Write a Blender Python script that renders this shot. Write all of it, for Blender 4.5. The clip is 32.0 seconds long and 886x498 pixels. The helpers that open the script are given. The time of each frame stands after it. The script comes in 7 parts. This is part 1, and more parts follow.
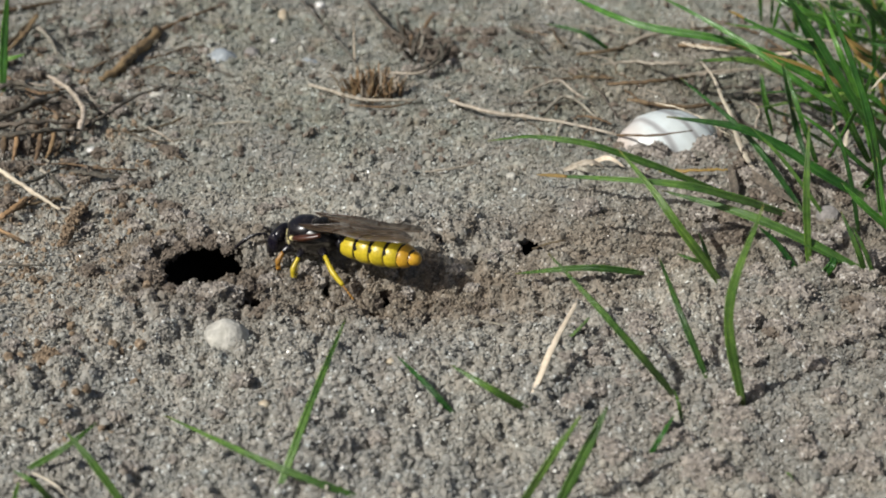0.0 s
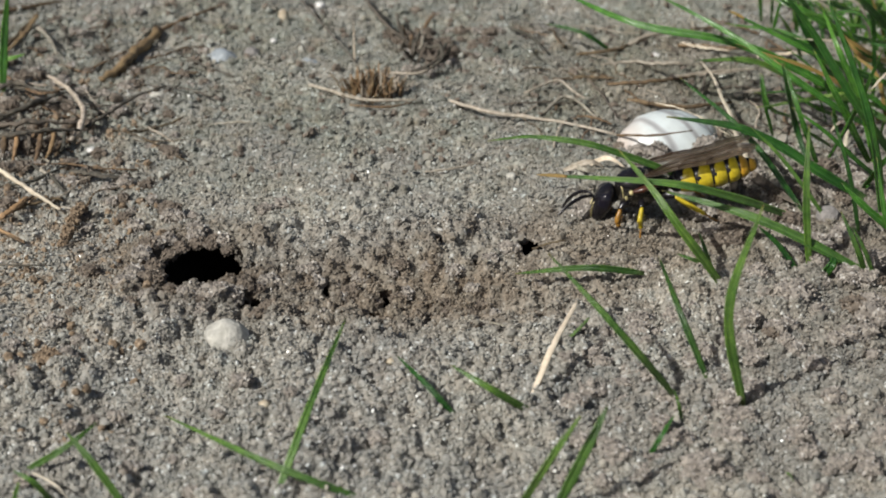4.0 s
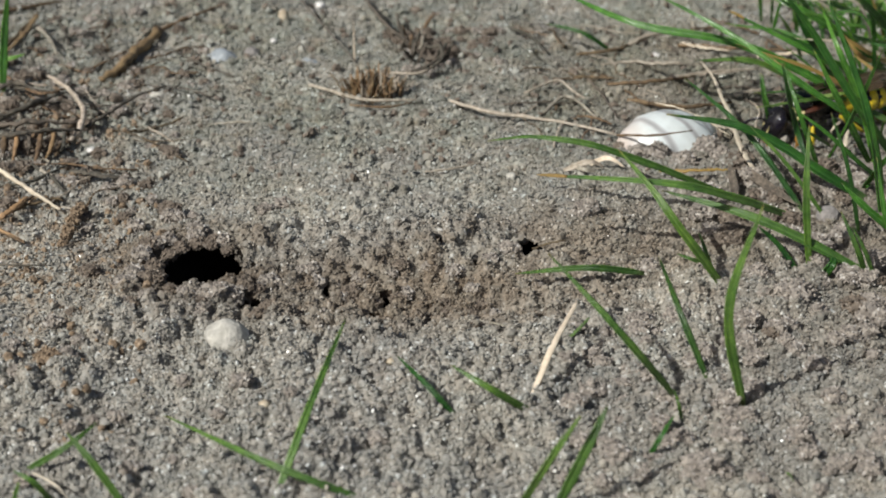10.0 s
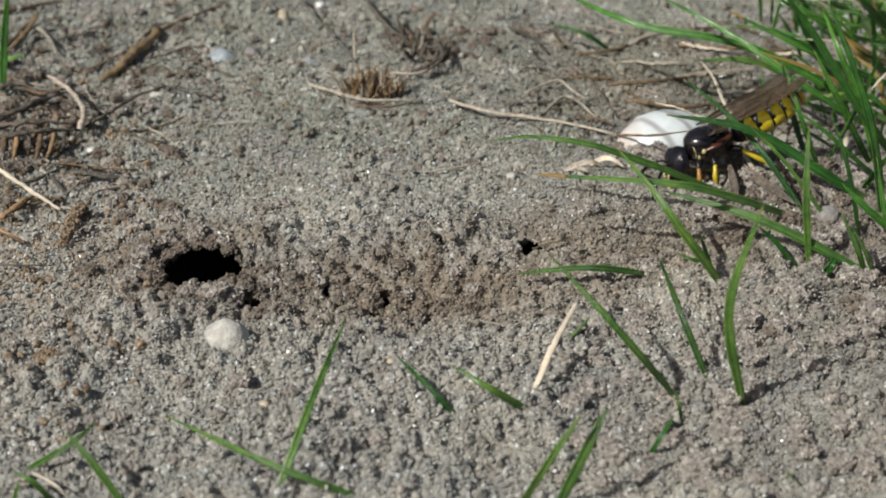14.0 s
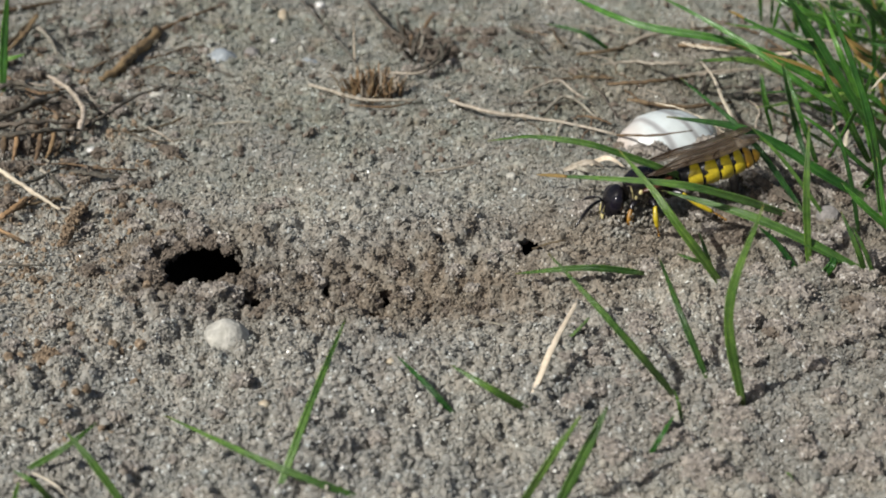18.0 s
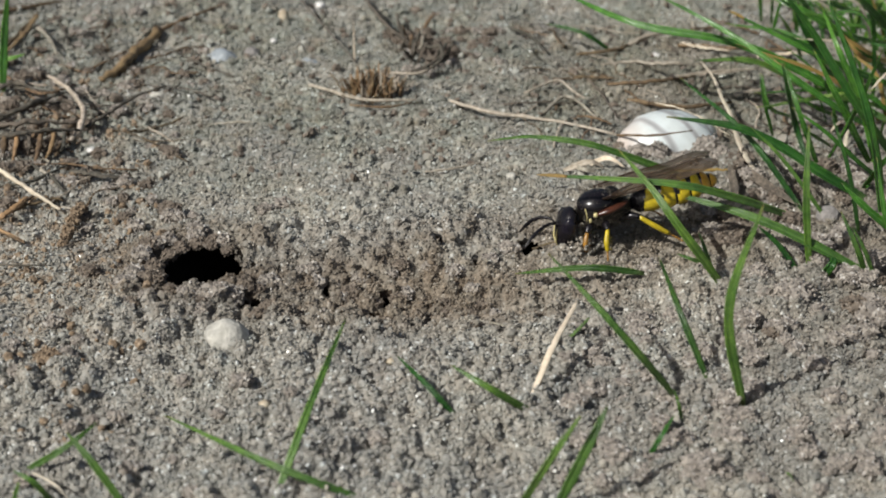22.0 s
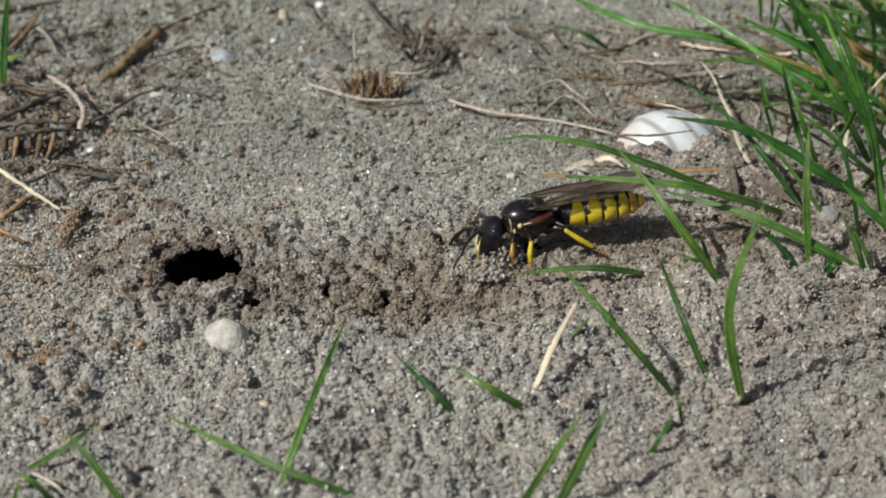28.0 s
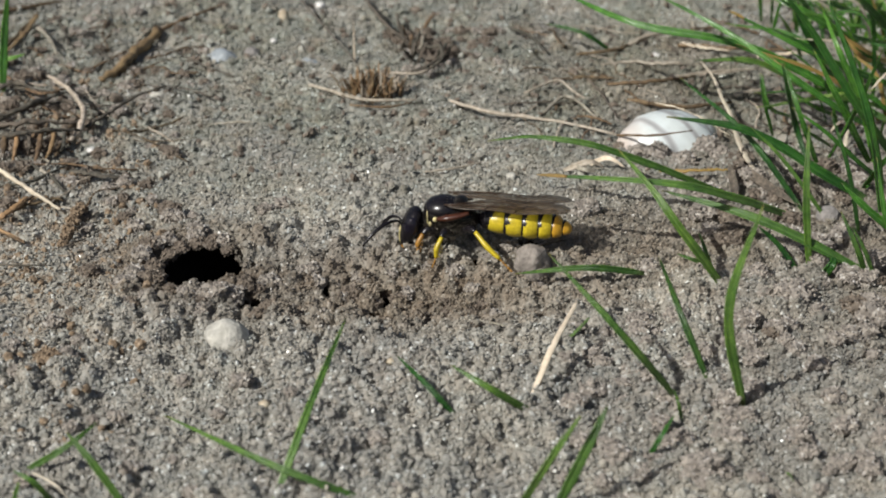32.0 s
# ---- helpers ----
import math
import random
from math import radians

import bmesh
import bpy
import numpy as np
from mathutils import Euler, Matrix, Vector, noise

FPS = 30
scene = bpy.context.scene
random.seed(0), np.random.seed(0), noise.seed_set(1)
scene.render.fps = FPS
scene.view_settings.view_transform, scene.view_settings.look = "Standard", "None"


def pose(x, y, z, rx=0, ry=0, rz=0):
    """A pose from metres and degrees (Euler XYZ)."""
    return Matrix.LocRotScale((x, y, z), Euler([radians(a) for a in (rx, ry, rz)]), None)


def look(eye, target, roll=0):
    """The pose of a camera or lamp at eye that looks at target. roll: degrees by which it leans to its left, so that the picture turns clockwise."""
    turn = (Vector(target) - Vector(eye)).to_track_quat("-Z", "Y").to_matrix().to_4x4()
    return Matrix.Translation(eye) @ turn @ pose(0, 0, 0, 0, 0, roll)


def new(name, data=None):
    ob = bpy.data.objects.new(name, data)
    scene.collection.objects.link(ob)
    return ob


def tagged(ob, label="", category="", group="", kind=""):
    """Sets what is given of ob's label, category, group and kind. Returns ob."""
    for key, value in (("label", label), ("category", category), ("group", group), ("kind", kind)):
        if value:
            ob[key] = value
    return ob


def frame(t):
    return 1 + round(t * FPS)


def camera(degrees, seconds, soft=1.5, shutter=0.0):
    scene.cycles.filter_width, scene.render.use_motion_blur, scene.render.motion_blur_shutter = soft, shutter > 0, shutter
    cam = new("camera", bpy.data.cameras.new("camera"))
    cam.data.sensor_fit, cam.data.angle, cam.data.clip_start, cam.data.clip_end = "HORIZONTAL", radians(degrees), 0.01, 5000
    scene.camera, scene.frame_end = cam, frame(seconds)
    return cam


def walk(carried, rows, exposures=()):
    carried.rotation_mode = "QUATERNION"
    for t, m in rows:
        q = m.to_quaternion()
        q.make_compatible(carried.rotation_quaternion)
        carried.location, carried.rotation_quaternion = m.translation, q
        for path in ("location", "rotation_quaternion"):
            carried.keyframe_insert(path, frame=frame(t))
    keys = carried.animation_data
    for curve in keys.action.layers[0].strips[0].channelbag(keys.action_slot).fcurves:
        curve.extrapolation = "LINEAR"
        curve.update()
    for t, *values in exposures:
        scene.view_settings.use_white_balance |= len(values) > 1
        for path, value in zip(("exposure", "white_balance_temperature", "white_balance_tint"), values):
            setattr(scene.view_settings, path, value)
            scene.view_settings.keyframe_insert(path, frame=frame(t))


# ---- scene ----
# All lengths below are written in millimetres and turned to metres by MM.
MM = 0.001
cam = camera(26.2, 32.0, soft=1.9, shutter=0.4)
STAND = look((0, -140 * MM, 71 * MM), (0, 0, 0))
cam.data.dof.use_dof, cam.data.dof.focus_distance, cam.data.dof.aperture_fstop = True, 0.153, 74.0
walk(cam, [(0.0, STAND), (32.0, STAND)])

# ---- light: a clear day, the sun behind the camera's left shoulder ----
SUN_EL, SUN_AZ = 43.0, 232.6  # azimuth clockwise from +y
world = bpy.data.worlds.new("world")
scene.world = world
world.use_nodes = True
sky = world.node_tree.nodes.new("ShaderNodeTexSky")
sky.sky_type, sky.sun_disc = "NISHITA", False
sky.dust_density, sky.ozone_density = 3.5, 0.6
sky.sun_elevation, sky.sun_rotation = radians(SUN_EL), radians(SUN_AZ)
backg = world.node_tree.nodes["Background"]
backg.inputs["Strength"].default_value = 0.054
world.node_tree.links.new(sky.outputs[0], backg.inputs["Color"])
sun = new("sun", bpy.data.lights.new("sun", "SUN"))
sun.data.energy, sun.data.angle, sun.data.color = 4.08, radians(0.55), (1.0, 0.985, 0.945)
toward = Vector((math.sin(radians(SUN_AZ)) * math.cos(radians(SUN_EL)), math.cos(radians(SUN_AZ)) * math.cos(radians(SUN_EL)), math.sin(radians(SUN_EL))))
sun.matrix_world = look(toward * 2.0, (0, 0, 0))
scene.view_settings.exposure = 0.0

# ---- the lie of the ground: heights in mm over a plan in mm ----
LATTICES = {}


def lattice(seed):
    if seed not in LATTICES:
        LATTICES[seed] = np.random.RandomState(seed).rand(256, 256)
    return LATTICES[seed]


def soft_noise(x, y, size, seed):
    """Smooth noise from -1 to 1 with bumps of about that size."""
    g = lattice(seed)
    u, v = np.asarray(x, float) / size + 1000.3, np.asarray(y, float) / size + 1000.7
    i, j = np.floor(u).astype(int), np.floor(v).astype(int)
    f, h = u - i, v - j
    f, h = f * f * (3 - 2 * f), h * h * (3 - 2 * h)
    a, b = i % 256, j % 256
    c, d = (i + 1) % 256, (j + 1) % 256
    return 2 * ((g[a, b] * (1 - f) + g[c, b] * f) * (1 - h) + (g[a, d] * (1 - f) + g[c, d] * f) * h) - 1


HOLE = (-19.5, -4.2)  # the burrow's mouth
HOLE_R = (3.35, 4.1)


def bump(x, y, cx, cy, rx, ry, turn=0.0):
    c, s = math.cos(radians(turn)), math.sin(radians(turn))
    u, v = (x - cx) * c + (y - cy) * s, (y - cy) * c - (x - cx) * s
    return np.exp(-(u / rx) ** 2 - (v / ry) ** 2)


HOLLOWS = (  # small pits, dug or left among roots: place and half widths
    (7.0, -0.1, 1.10, 1.25),
    (2.9, -2.6, 0.90, 0.95),
    (-4.5, -6.7, 0.65, 0.65),
    (-5.4, -9.8, 0.80, 0.70),
    (-15.3, -9.2, 1.10, 0.70),
    (-23.2, 7.4, 1.00, 1.00),
    (-14.9, 8.0, 0.70, 0.70),
    (-0.2, -1.1, 0.45, 0.45),
    (4.3, -8.1, 0.50, 0.45),
    (-9.6, -5.9, 0.50, 0.50),
    (-1.1, -7.8, 0.45, 0.40),
    (-2.8, 46.8, 1.50, 1.70),
    (-0.5, 44.2, 1.20, 1.40),
    (-5.0, 50.2, 1.00, 1.20),
    (-34.0, 26.4, 1.00, 1.20),
    (-38.0, 22.2, 1.20, 1.40),
    (-35.7, 21.1, 1.00, 1.20),
)


def relief(x, y):
    """The large forms: mound round the burrow, trodden run, heap below the grass."""
    x, y = np.asarray(x, float), np.asarray(y, float)
    z = 0.55 * soft_noise(x, y, 17, 3) + 0.35 * soft_noise(x, y, 7.5, 4)
    r = np.hypot((x - HOLE[0]) / HOLE_R[0], (y - HOLE[1]) / HOLE_R[1])
    side = np.arctan2(y - HOLE[1], x - HOLE[0])
    z = z * np.clip((r - 0.6) / 1.2, 0.15, 1)
    z = z + (0.25 + 1.1 * np.clip(np.cos(side - radians(105)), 0, 1) ** 1.5) * np.exp(-((r - 1.55) / 0.55) ** 2)
    z = z + 1.35 * bump(x, y, -17.0, -8.0, 3.0, 1.3)
    z = z - 1.3 * bump(x, y, -14.4, -9.3, 1.7, 0.8, -10)
    z = z - 1.5 * bump(x, y, -3.5, -8.2, 14.0, 3.4, -2)
    for px, py, wide, long in HOLLOWS:
        z = z - 0.5 * bump(x, y, px, py, wide * 1.8, long * 1.8) + 0.6 * bump(x, y, px - 2.0 * wide, py - 0.8 * long, wide, long)
    z = z + 0.8 * bump(x, y, -1.0, 1.2, 12.0, 2.4, 6)
    z = z + 1.3 * bump(x, y, 30.0, 14.0, 10.0, 7.0, 0)
    z = z + 0.7 * bump(x, y, 6.0, -22.0, 15.0, 6.0, 0)
    z = z + 0.5 * bump(x, y, -33.0, -8.0, 9.0, 8.0, 0)
    z = z + 0.25 * soft_noise(x, y, 3.4, 15) * np.clip((x + 8) / 22, 0, 1) * np.clip((6 - y) / 14, 0, 1)
    z = z + 0.3 * soft_noise(x, y, 2.6, 16) * np.clip((y - 10) / 14, 0, 1)
    return z


GRID, LOW, SPAN = 0.1, (-58.0, -44.0), (116.0, 120.0)


def crumble():
    """Heights on a fine grid: the relief, fine noise, and thousands of rounded crumbs pressed into it."""
    nx, ny = int(SPAN[0] / GRID) + 1, int(SPAN[1] / GRID) + 1
    gx, gy = np.meshgrid(LOW[0] + GRID * np.arange(nx), LOW[1] + GRID * np.arange(ny))
    z = relief(gx, gy) + 0.22 * soft_noise(gx, gy, 2.4, 5) + 0.12 * soft_noise(gx, gy, 1.1, 6) + 0.07 * soft_noise(gx, gy, 0.5, 7)
    rng = np.random.RandomState(77)
    for count, small, large, power, tall in ((30000, 0.2, 0.42, 1.3, 1.2), (9500, 0.35, 0.8, 1.7, 1.1), (420, 0.7, 1.3, 1.8, 0.75)):
        cx, cy = rng.uniform(-56, 56, count), -42 + 114 * rng.rand(count) ** 1.15
        near = np.clip(1.1 - (cy - 2) / 30, 0.6, 1.1)  # finer and flatter further back
        near = np.maximum(near, bump(cx, cy, 30, 12, 12, 9)) * (0.75 + 0.5 * (soft_noise(cx, cy, 9, 8) > -0.1)) * (1 - 0.3 * bump(cx, cy, 24, -26, 20, 13))
        r = (small + (large - small) * rng.rand(count) ** power) * (0.55 + 0.45 * near)
        top = relief(cx, cy) + 0.22 * soft_noise(cx, cy, 2.4, 5)
        sx, sy, turn = rng.uniform(0.75, 1.3, count), rng.uniform(0.75, 1.3, count), rng.rand(count) * 3.14
        for k in range(count):
            w = r[k] * 1.4
            i0, i1 = max(0, int((cx[k] - w - LOW[0]) / GRID)), min(nx, int((cx[k] + w - LOW[0]) / GRID) + 2)
            j0, j1 = max(0, int((cy[k] - w - LOW[1]) / GRID)), min(ny, int((cy[k] + w - LOW[1]) / GRID) + 2)
            dx, dy = gx[j0:j1, i0:i1] - cx[k], gy[j0:j1, i0:i1] - cy[k]
            c, s = math.cos(turn[k]), math.sin(turn[k])
            d = (((dx * c + dy * s) / sx[k]) ** 2 + ((dy * c - dx * s) / sy[k]) ** 2) / r[k] ** 2
            cap = top[k] + r[k] * tall * (1.25 * near[k] * np.sqrt(np.clip(1 - d, 0, 1)) - 0.42)
            patch = z[j0:j1, i0:i1]
            np.maximum(patch, np.where(d < 1, cap, -99), out=patch)
    return z + 0.05 * soft_noise(gx, gy, 0.3, 12)


def height(x, y):
    """The height of the crumbly surface over a point of the plan."""
    u = np.clip((np.asarray(x, float) - LOW[0]) / GRID, 0, CRUMBS.shape[1] - 1.001)
    v = np.clip((np.asarray(y, float) - LOW[1]) / GRID, 0, CRUMBS.shape[0] - 1.001)
    i, j = u.astype(int), v.astype(int)
    f, h = u - i, v - j
    return (CRUMBS[j, i] * (1 - f) + CRUMBS[j, i + 1] * f) * (1 - h) + (CRUMBS[j + 1, i] * (1 - f) + CRUMBS[j + 1, i + 1] * f) * h


CRUMBS = crumble()

# ---- materials ----
def shader(name):
    m = bpy.data.materials.new(name)
    m.use_nodes = True
    return m, m.node_tree, m.node_tree.nodes["Principled BSDF"]


def node(tree, kind, **inputs):
    n = tree.nodes.new("ShaderNode" + kind)
    for key, value in inputs.items():
        n.inputs[key.replace("_", " ")].default_value = value
    return n


def ramp(tree, source, stops):
    r = tree.nodes.new("ShaderNodeValToRGB")
    e = r.color_ramp.elements
    while len(e) < len(stops):
        e.new(0.5)
    for el, (at, col) in zip(e, stops):
        el.position, el.color = at, (*col, 1)
    tree.links.new(source, r.inputs[0])
    return r.outputs[0]


def blend(tree, fac, a, b, mode="MIX"):
    n = tree.nodes.new("ShaderNodeMix")
    n.data_type, n.blend_type = "RGBA", mode
    for value, k in ((fac, 0), (a, 6), (b, 7)):
        if isinstance(value, (int, float)):
            n.inputs[k].default_value = value
        elif isinstance(value, tuple):
            n.inputs[k].default_value = (*value, 1)
        else:
            tree.links.new(value, n.inputs[k])
    return n.outputs[2]


def grain_noise(tree, size, coords="Object", detail=4.0, stretch=None):
    """Noise with spots of about size mm."""
    tc = tree.nodes.new("ShaderNodeTexCoord")
    n = node(tree, "TexNoise", Scale=1.0 / (size * MM), Detail=detail, Roughness=0.6)
    src = tc.outputs[coords]
    if stretch:
        mp = tree.nodes.new("ShaderNodeMapping")
        mp.inputs["Scale"].default_value = stretch
        tree.links.new(src, mp.inputs[0])
        src = mp.outputs[0]
    tree.links.new(src, n.inputs["Vector"])
    return n.outputs[0]


def relieve(tree, bsdf, source, strength, depth):
    b = node(tree, "Bump", Strength=strength, Distance=depth * MM)
    tree.links.new(source, b.inputs["Height"])
    tree.links.new(b.outputs[0], bsdf.inputs["Normal"])


def surface(name, stops, size, rough=0.6, coarse=None, grain=0.3, depth=0.05, metal=0.0, sheen=0.0, vary=0.0, through_light=0.0, spec=0.5):
    """A plain rough surface: colour stops over fine noise, a second scale of stains, relief, and a change from thing to thing."""
    m, t, b = shader(name)
    n = grain_noise(t, size)
    col = ramp(t, n, stops)
    big = grain_noise(t, coarse or size * 6, detail=2.0)
    dark = ramp(t, big, [(0.3, (0.72, 0.72, 0.72)), (0.7, (1.15, 1.15, 1.15))])
    col = blend(t, 1.0, col, dark, "MULTIPLY")
    if vary:
        info = t.nodes.new("ShaderNodeObjectInfo")
        tint = ramp(t, info.outputs["Random"], [(0, (1 - vary, 1 - vary * 0.8, 1 - vary)), (1, (1 + vary, 1 + vary * 0.7, 1 + vary * 0.4))])
        col = blend(t, 1.0, col, tint, "MULTIPLY")
    t.links.new(col, b.inputs["Base Color"])
    b.inputs["Roughness"].default_value, b.inputs["Metallic"].default_value = rough, metal
    b.inputs["Specular IOR Level"].default_value = spec
    relieve(t, b, n, grain, depth)
    if through_light:
        b.inputs["Subsurface Weight"].default_value = through_light
        b.inputs["Subsurface Radius"].default_value = (0.3 * MM, 0.4 * MM, 0.1 * MM)
        b.inputs["Subsurface Scale"].default_value = 1.0
    return m


def sand(name, islands, glints=True):
    """Grey river sand; the freshly dug run from the burrow is browner and damp."""
    m, t, b = shader(name)
    geo = t.nodes.new("ShaderNodeNewGeometry")
    tc = t.nodes.new("ShaderNodeTexCoord")
    fine = grain_noise(t, 0.45)
    if islands:
        col = ramp(t, geo.outputs["Random Per Island"], [(0.0, (0.15, 0.135, 0.108)), (0.12, (0.22, 0.205, 0.172)), (0.5, (0.275, 0.256, 0.218)), (0.85, (0.315, 0.287, 0.236)), (0.94, (0.36, 0.345, 0.30)), (1.0, (0.64, 0.63, 0.58) if glints else (0.38, 0.36, 0.31))])
    else:
        cells = t.nodes.new("ShaderNodeTexVoronoi")
        cells.inputs["Scale"].default_value = 1 / (0.27 * MM)
        t.links.new(tc.outputs["Object"], cells.inputs["Vector"])
        lot = t.nodes.new("ShaderNodeSeparateColor")
        t.links.new(cells.outputs["Color"], lot.inputs[0])
        col = ramp(t, lot.outputs[0], [(0.0, (0.165, 0.147, 0.118)), (0.15, (0.225, 0.206, 0.170)), (0.5, (0.27, 0.248, 0.208)), (0.85, (0.312, 0.286, 0.24)), (0.95, (0.36, 0.335, 0.29)), (1.0, (0.52, 0.51, 0.47))])
    wide = grain_noise(t, 14.0, detail=3.0)
    col = blend(t, 1.0, col, ramp(t, wide, [(0.32, (0.86, 0.86, 0.88)), (0.68, (1.12, 1.10, 1.07))]), "MULTIPLY")
    # ragged-edged tints: damp freshly dug run and burrow ring, then four darker patches
    rag = grain_noise(t, 3.2, detail=5.0)
    # fourth: mostly the wasp's shade, put into the ground colour; fifth: a greyer tone
    # sixth: litter stain, darkened as well for shade from the far blades
    # third: damp fresh heap, the grass clump's shade painted in with it
    for place, size, deep in (((-4.0, -7.6), (18.5, 6.6), (0.60, 0.522, 0.452)), ((-20.8, -3.5), (7.4, 7.4), (0.62, 0.55, 0.48)), ((36.5, 3.0), (18.0, 19.0), (0.61, 0.565, 0.51)), ((12.9, 0.1), (13.0, 6.5), (0.76, 0.70, 0.64)), ((31.0, -25.0), (24.0, 15.0), (0.82, 0.815, 0.81)), ((21.0, 36.0), (15.0, 16.0), (0.78, 0.745, 0.70))):
        mp = t.nodes.new("ShaderNodeMapping")
        mp.vector_type = "TEXTURE"
        mp.inputs["Location"].default_value = (place[0] * MM, place[1] * MM, 0)
        mp.inputs["Scale"].default_value = (size[0] * MM, size[1] * MM, 1.0)
        t.links.new(tc.outputs["Object"], mp.inputs[0])
        gap = t.nodes.new("ShaderNodeVectorMath")
        gap.operation = "LENGTH"
        t.links.new(mp.outputs[0], gap.inputs[0])
        add = t.nodes.new("ShaderNodeMath")
        add.operation = "MULTIPLY_ADD"
        t.links.new(rag, add.inputs[0])
        add.inputs[1].default_value = 1.5
        t.links.new(gap.outputs["Value"], add.inputs[2])
        mr = node(t, "MapRange")
        mr.inputs["From Min"].default_value, mr.inputs["From Max"].default_value = 2.1, 1.1
        t.links.new(add.outputs[0], mr.inputs["Value"])
        col = blend(t, mr.outputs[0], col, blend(t, 1.0, col, deep, "MULTIPLY"))
    # rusty crust far left, where the old sand has set
    mp2 = t.nodes.new("ShaderNodeMapping")
    mp2.vector_type = "TEXTURE"
    mp2.inputs["Location"].default_value = (-34 * MM, -4 * MM, 0)
    mp2.inputs["Scale"].default_value = (13 * MM, 14 * MM, 1.0)
    t.links.new(tc.outputs["Object"], mp2.inputs[0])
    g2 = t.nodes.new("ShaderNodeVectorMath")
    g2.operation = "LENGTH"
    t.links.new(mp2.outputs[0], g2.inputs[0])
    m2 = node(t, "MapRange")
    m2.inputs["From Min"].default_value, m2.inputs["From Max"].default_value = 1.2, 0.3
    t.links.new(g2.outputs["Value"], m2.inputs["Value"])
    rust = grain_noise(t, 1.1, detail=2.0)
    m3 = node(t, "MapRange")
    m3.inputs["From Min"].default_value, m3.inputs["From Max"].default_value = 0.5, 0.68
    t.links.new(rust, m3.inputs["Value"])
    mul = t.nodes.new("ShaderNodeMath")
    mul.operation = "MULTIPLY"
    t.links.new(m2.outputs[0], mul.inputs[0])
    t.links.new(m3.outputs[0], mul.inputs[1])
    col = blend(t, mul.outputs[0], col, (0.27, 0.195, 0.125))
    # a thin greenish bloom of algae on the undisturbed sand, in patches
    mp3 = t.nodes.new("ShaderNodeMapping")
    mp3.vector_type = "TEXTURE"
    mp3.inputs["Location"].default_value = (-4 * MM, 44 * MM, 0)
    mp3.inputs["Scale"].default_value = (75 * MM, 44 * MM, 1.0)
    t.links.new(tc.outputs["Object"], mp3.inputs[0])
    g3 = t.nodes.new("ShaderNodeVectorMath")
    g3.operation = "LENGTH"
    t.links.new(mp3.outputs[0], g3.inputs[0])
    back = node(t, "MapRange")
    back.inputs["From Min"].default_value, back.inputs["From Max"].default_value = 1.0, 0.45
    t.links.new(g3.outputs["Value"], back.inputs["Value"])
    patch = node(t, "MapRange")
    patch.inputs["From Min"].default_value, patch.inputs["From Max"].default_value = 0.36, 0.6
    t.links.new(grain_noise(t, 8.0, detail=6.0), patch.inputs["Value"])
    bloom = t.nodes.new("ShaderNodeMath")
    bloom.operation = "MULTIPLY"
    t.links.new(back.outputs[0], bloom.inputs[0])
    t.links.new(patch.outputs[0], bloom.inputs[1])
    col = blend(t, bloom.outputs[0], col, blend(t, 1.0, col, (0.735, 0.79, 0.755), "MULTIPLY"))
    humus = node(t, "MapRange")
    humus.inputs["From Min"].default_value, humus.inputs["From Max"].default_value = 0.53, 0.7
    t.links.new(grain_noise(t, 3.6, detail=5.0), humus.inputs["Value"])
    old = t.nodes.new("ShaderNodeMath")
    old.operation = "MULTIPLY"
    t.links.new(back.outputs[0], old.inputs[0])
    t.links.new(humus.outputs[0], old.inputs[1])
    col = blend(t, old.outputs[0], col, blend(t, 1.0, col, (0.70, 0.63, 0.54), "MULTIPLY"))
    hue = grain_noise(t, 1.7, detail=3.0)
    col = blend(t, 1.0, col, ramp(t, hue, [(0.35, (1.05, 0.99, 0.95)), (0.65, (0.985, 1.0, 1.02))]), "MULTIPLY")
    col = blend(t, 1.0, col, (1.175, 1.255, 1.322), "MULTIPLY")
    t.links.new(col, b.inputs["Base Color"])
    if islands and glints:
        spark = ramp(t, geo.outputs["Random Per Island"], [(0.0, (0.85,) * 3), (0.78, (0.62,) * 3), (0.84, (0.36,) * 3), (1.0, (0.25,) * 3)])
        t.links.new(spark, b.inputs["Roughness"])
    else:
        b.inputs["Roughness"].default_value = 0.85
    if not islands:
        round_off = t.nodes.new("ShaderNodeMath")
        round_off.operation = "SUBTRACT"
        round_off.inputs[0].default_value = 1.0
        t.links.new(cells.outputs["Distance"], round_off.inputs[1])
        relieve(t, b, round_off.outputs[0], 0.8, 0.16)
    return m


SAND = sand("sand", False)
GRAIN = sand("sand_grain", True)
CRUMB = sand("sand_crumb", True, False)
# damp, but near black because the tunnel's shade is put into its colour
BURROW = surface("shaded_damp_sand", [(0.3, (0.016, 0.013, 0.010)), (0.7, (0.034, 0.028, 0.022))], 0.5, 1.0, depth=0.3, spec=0.05)
# damp brown, toned down further to deepen the shade inside the hollows
HOLLOW_DARK = surface("shaded_brown_sand", [(0.3, (0.11, 0.082, 0.060)), (0.7, (0.19, 0.148, 0.112))], 0.4, 1.0, depth=0.3, spec=0.05)


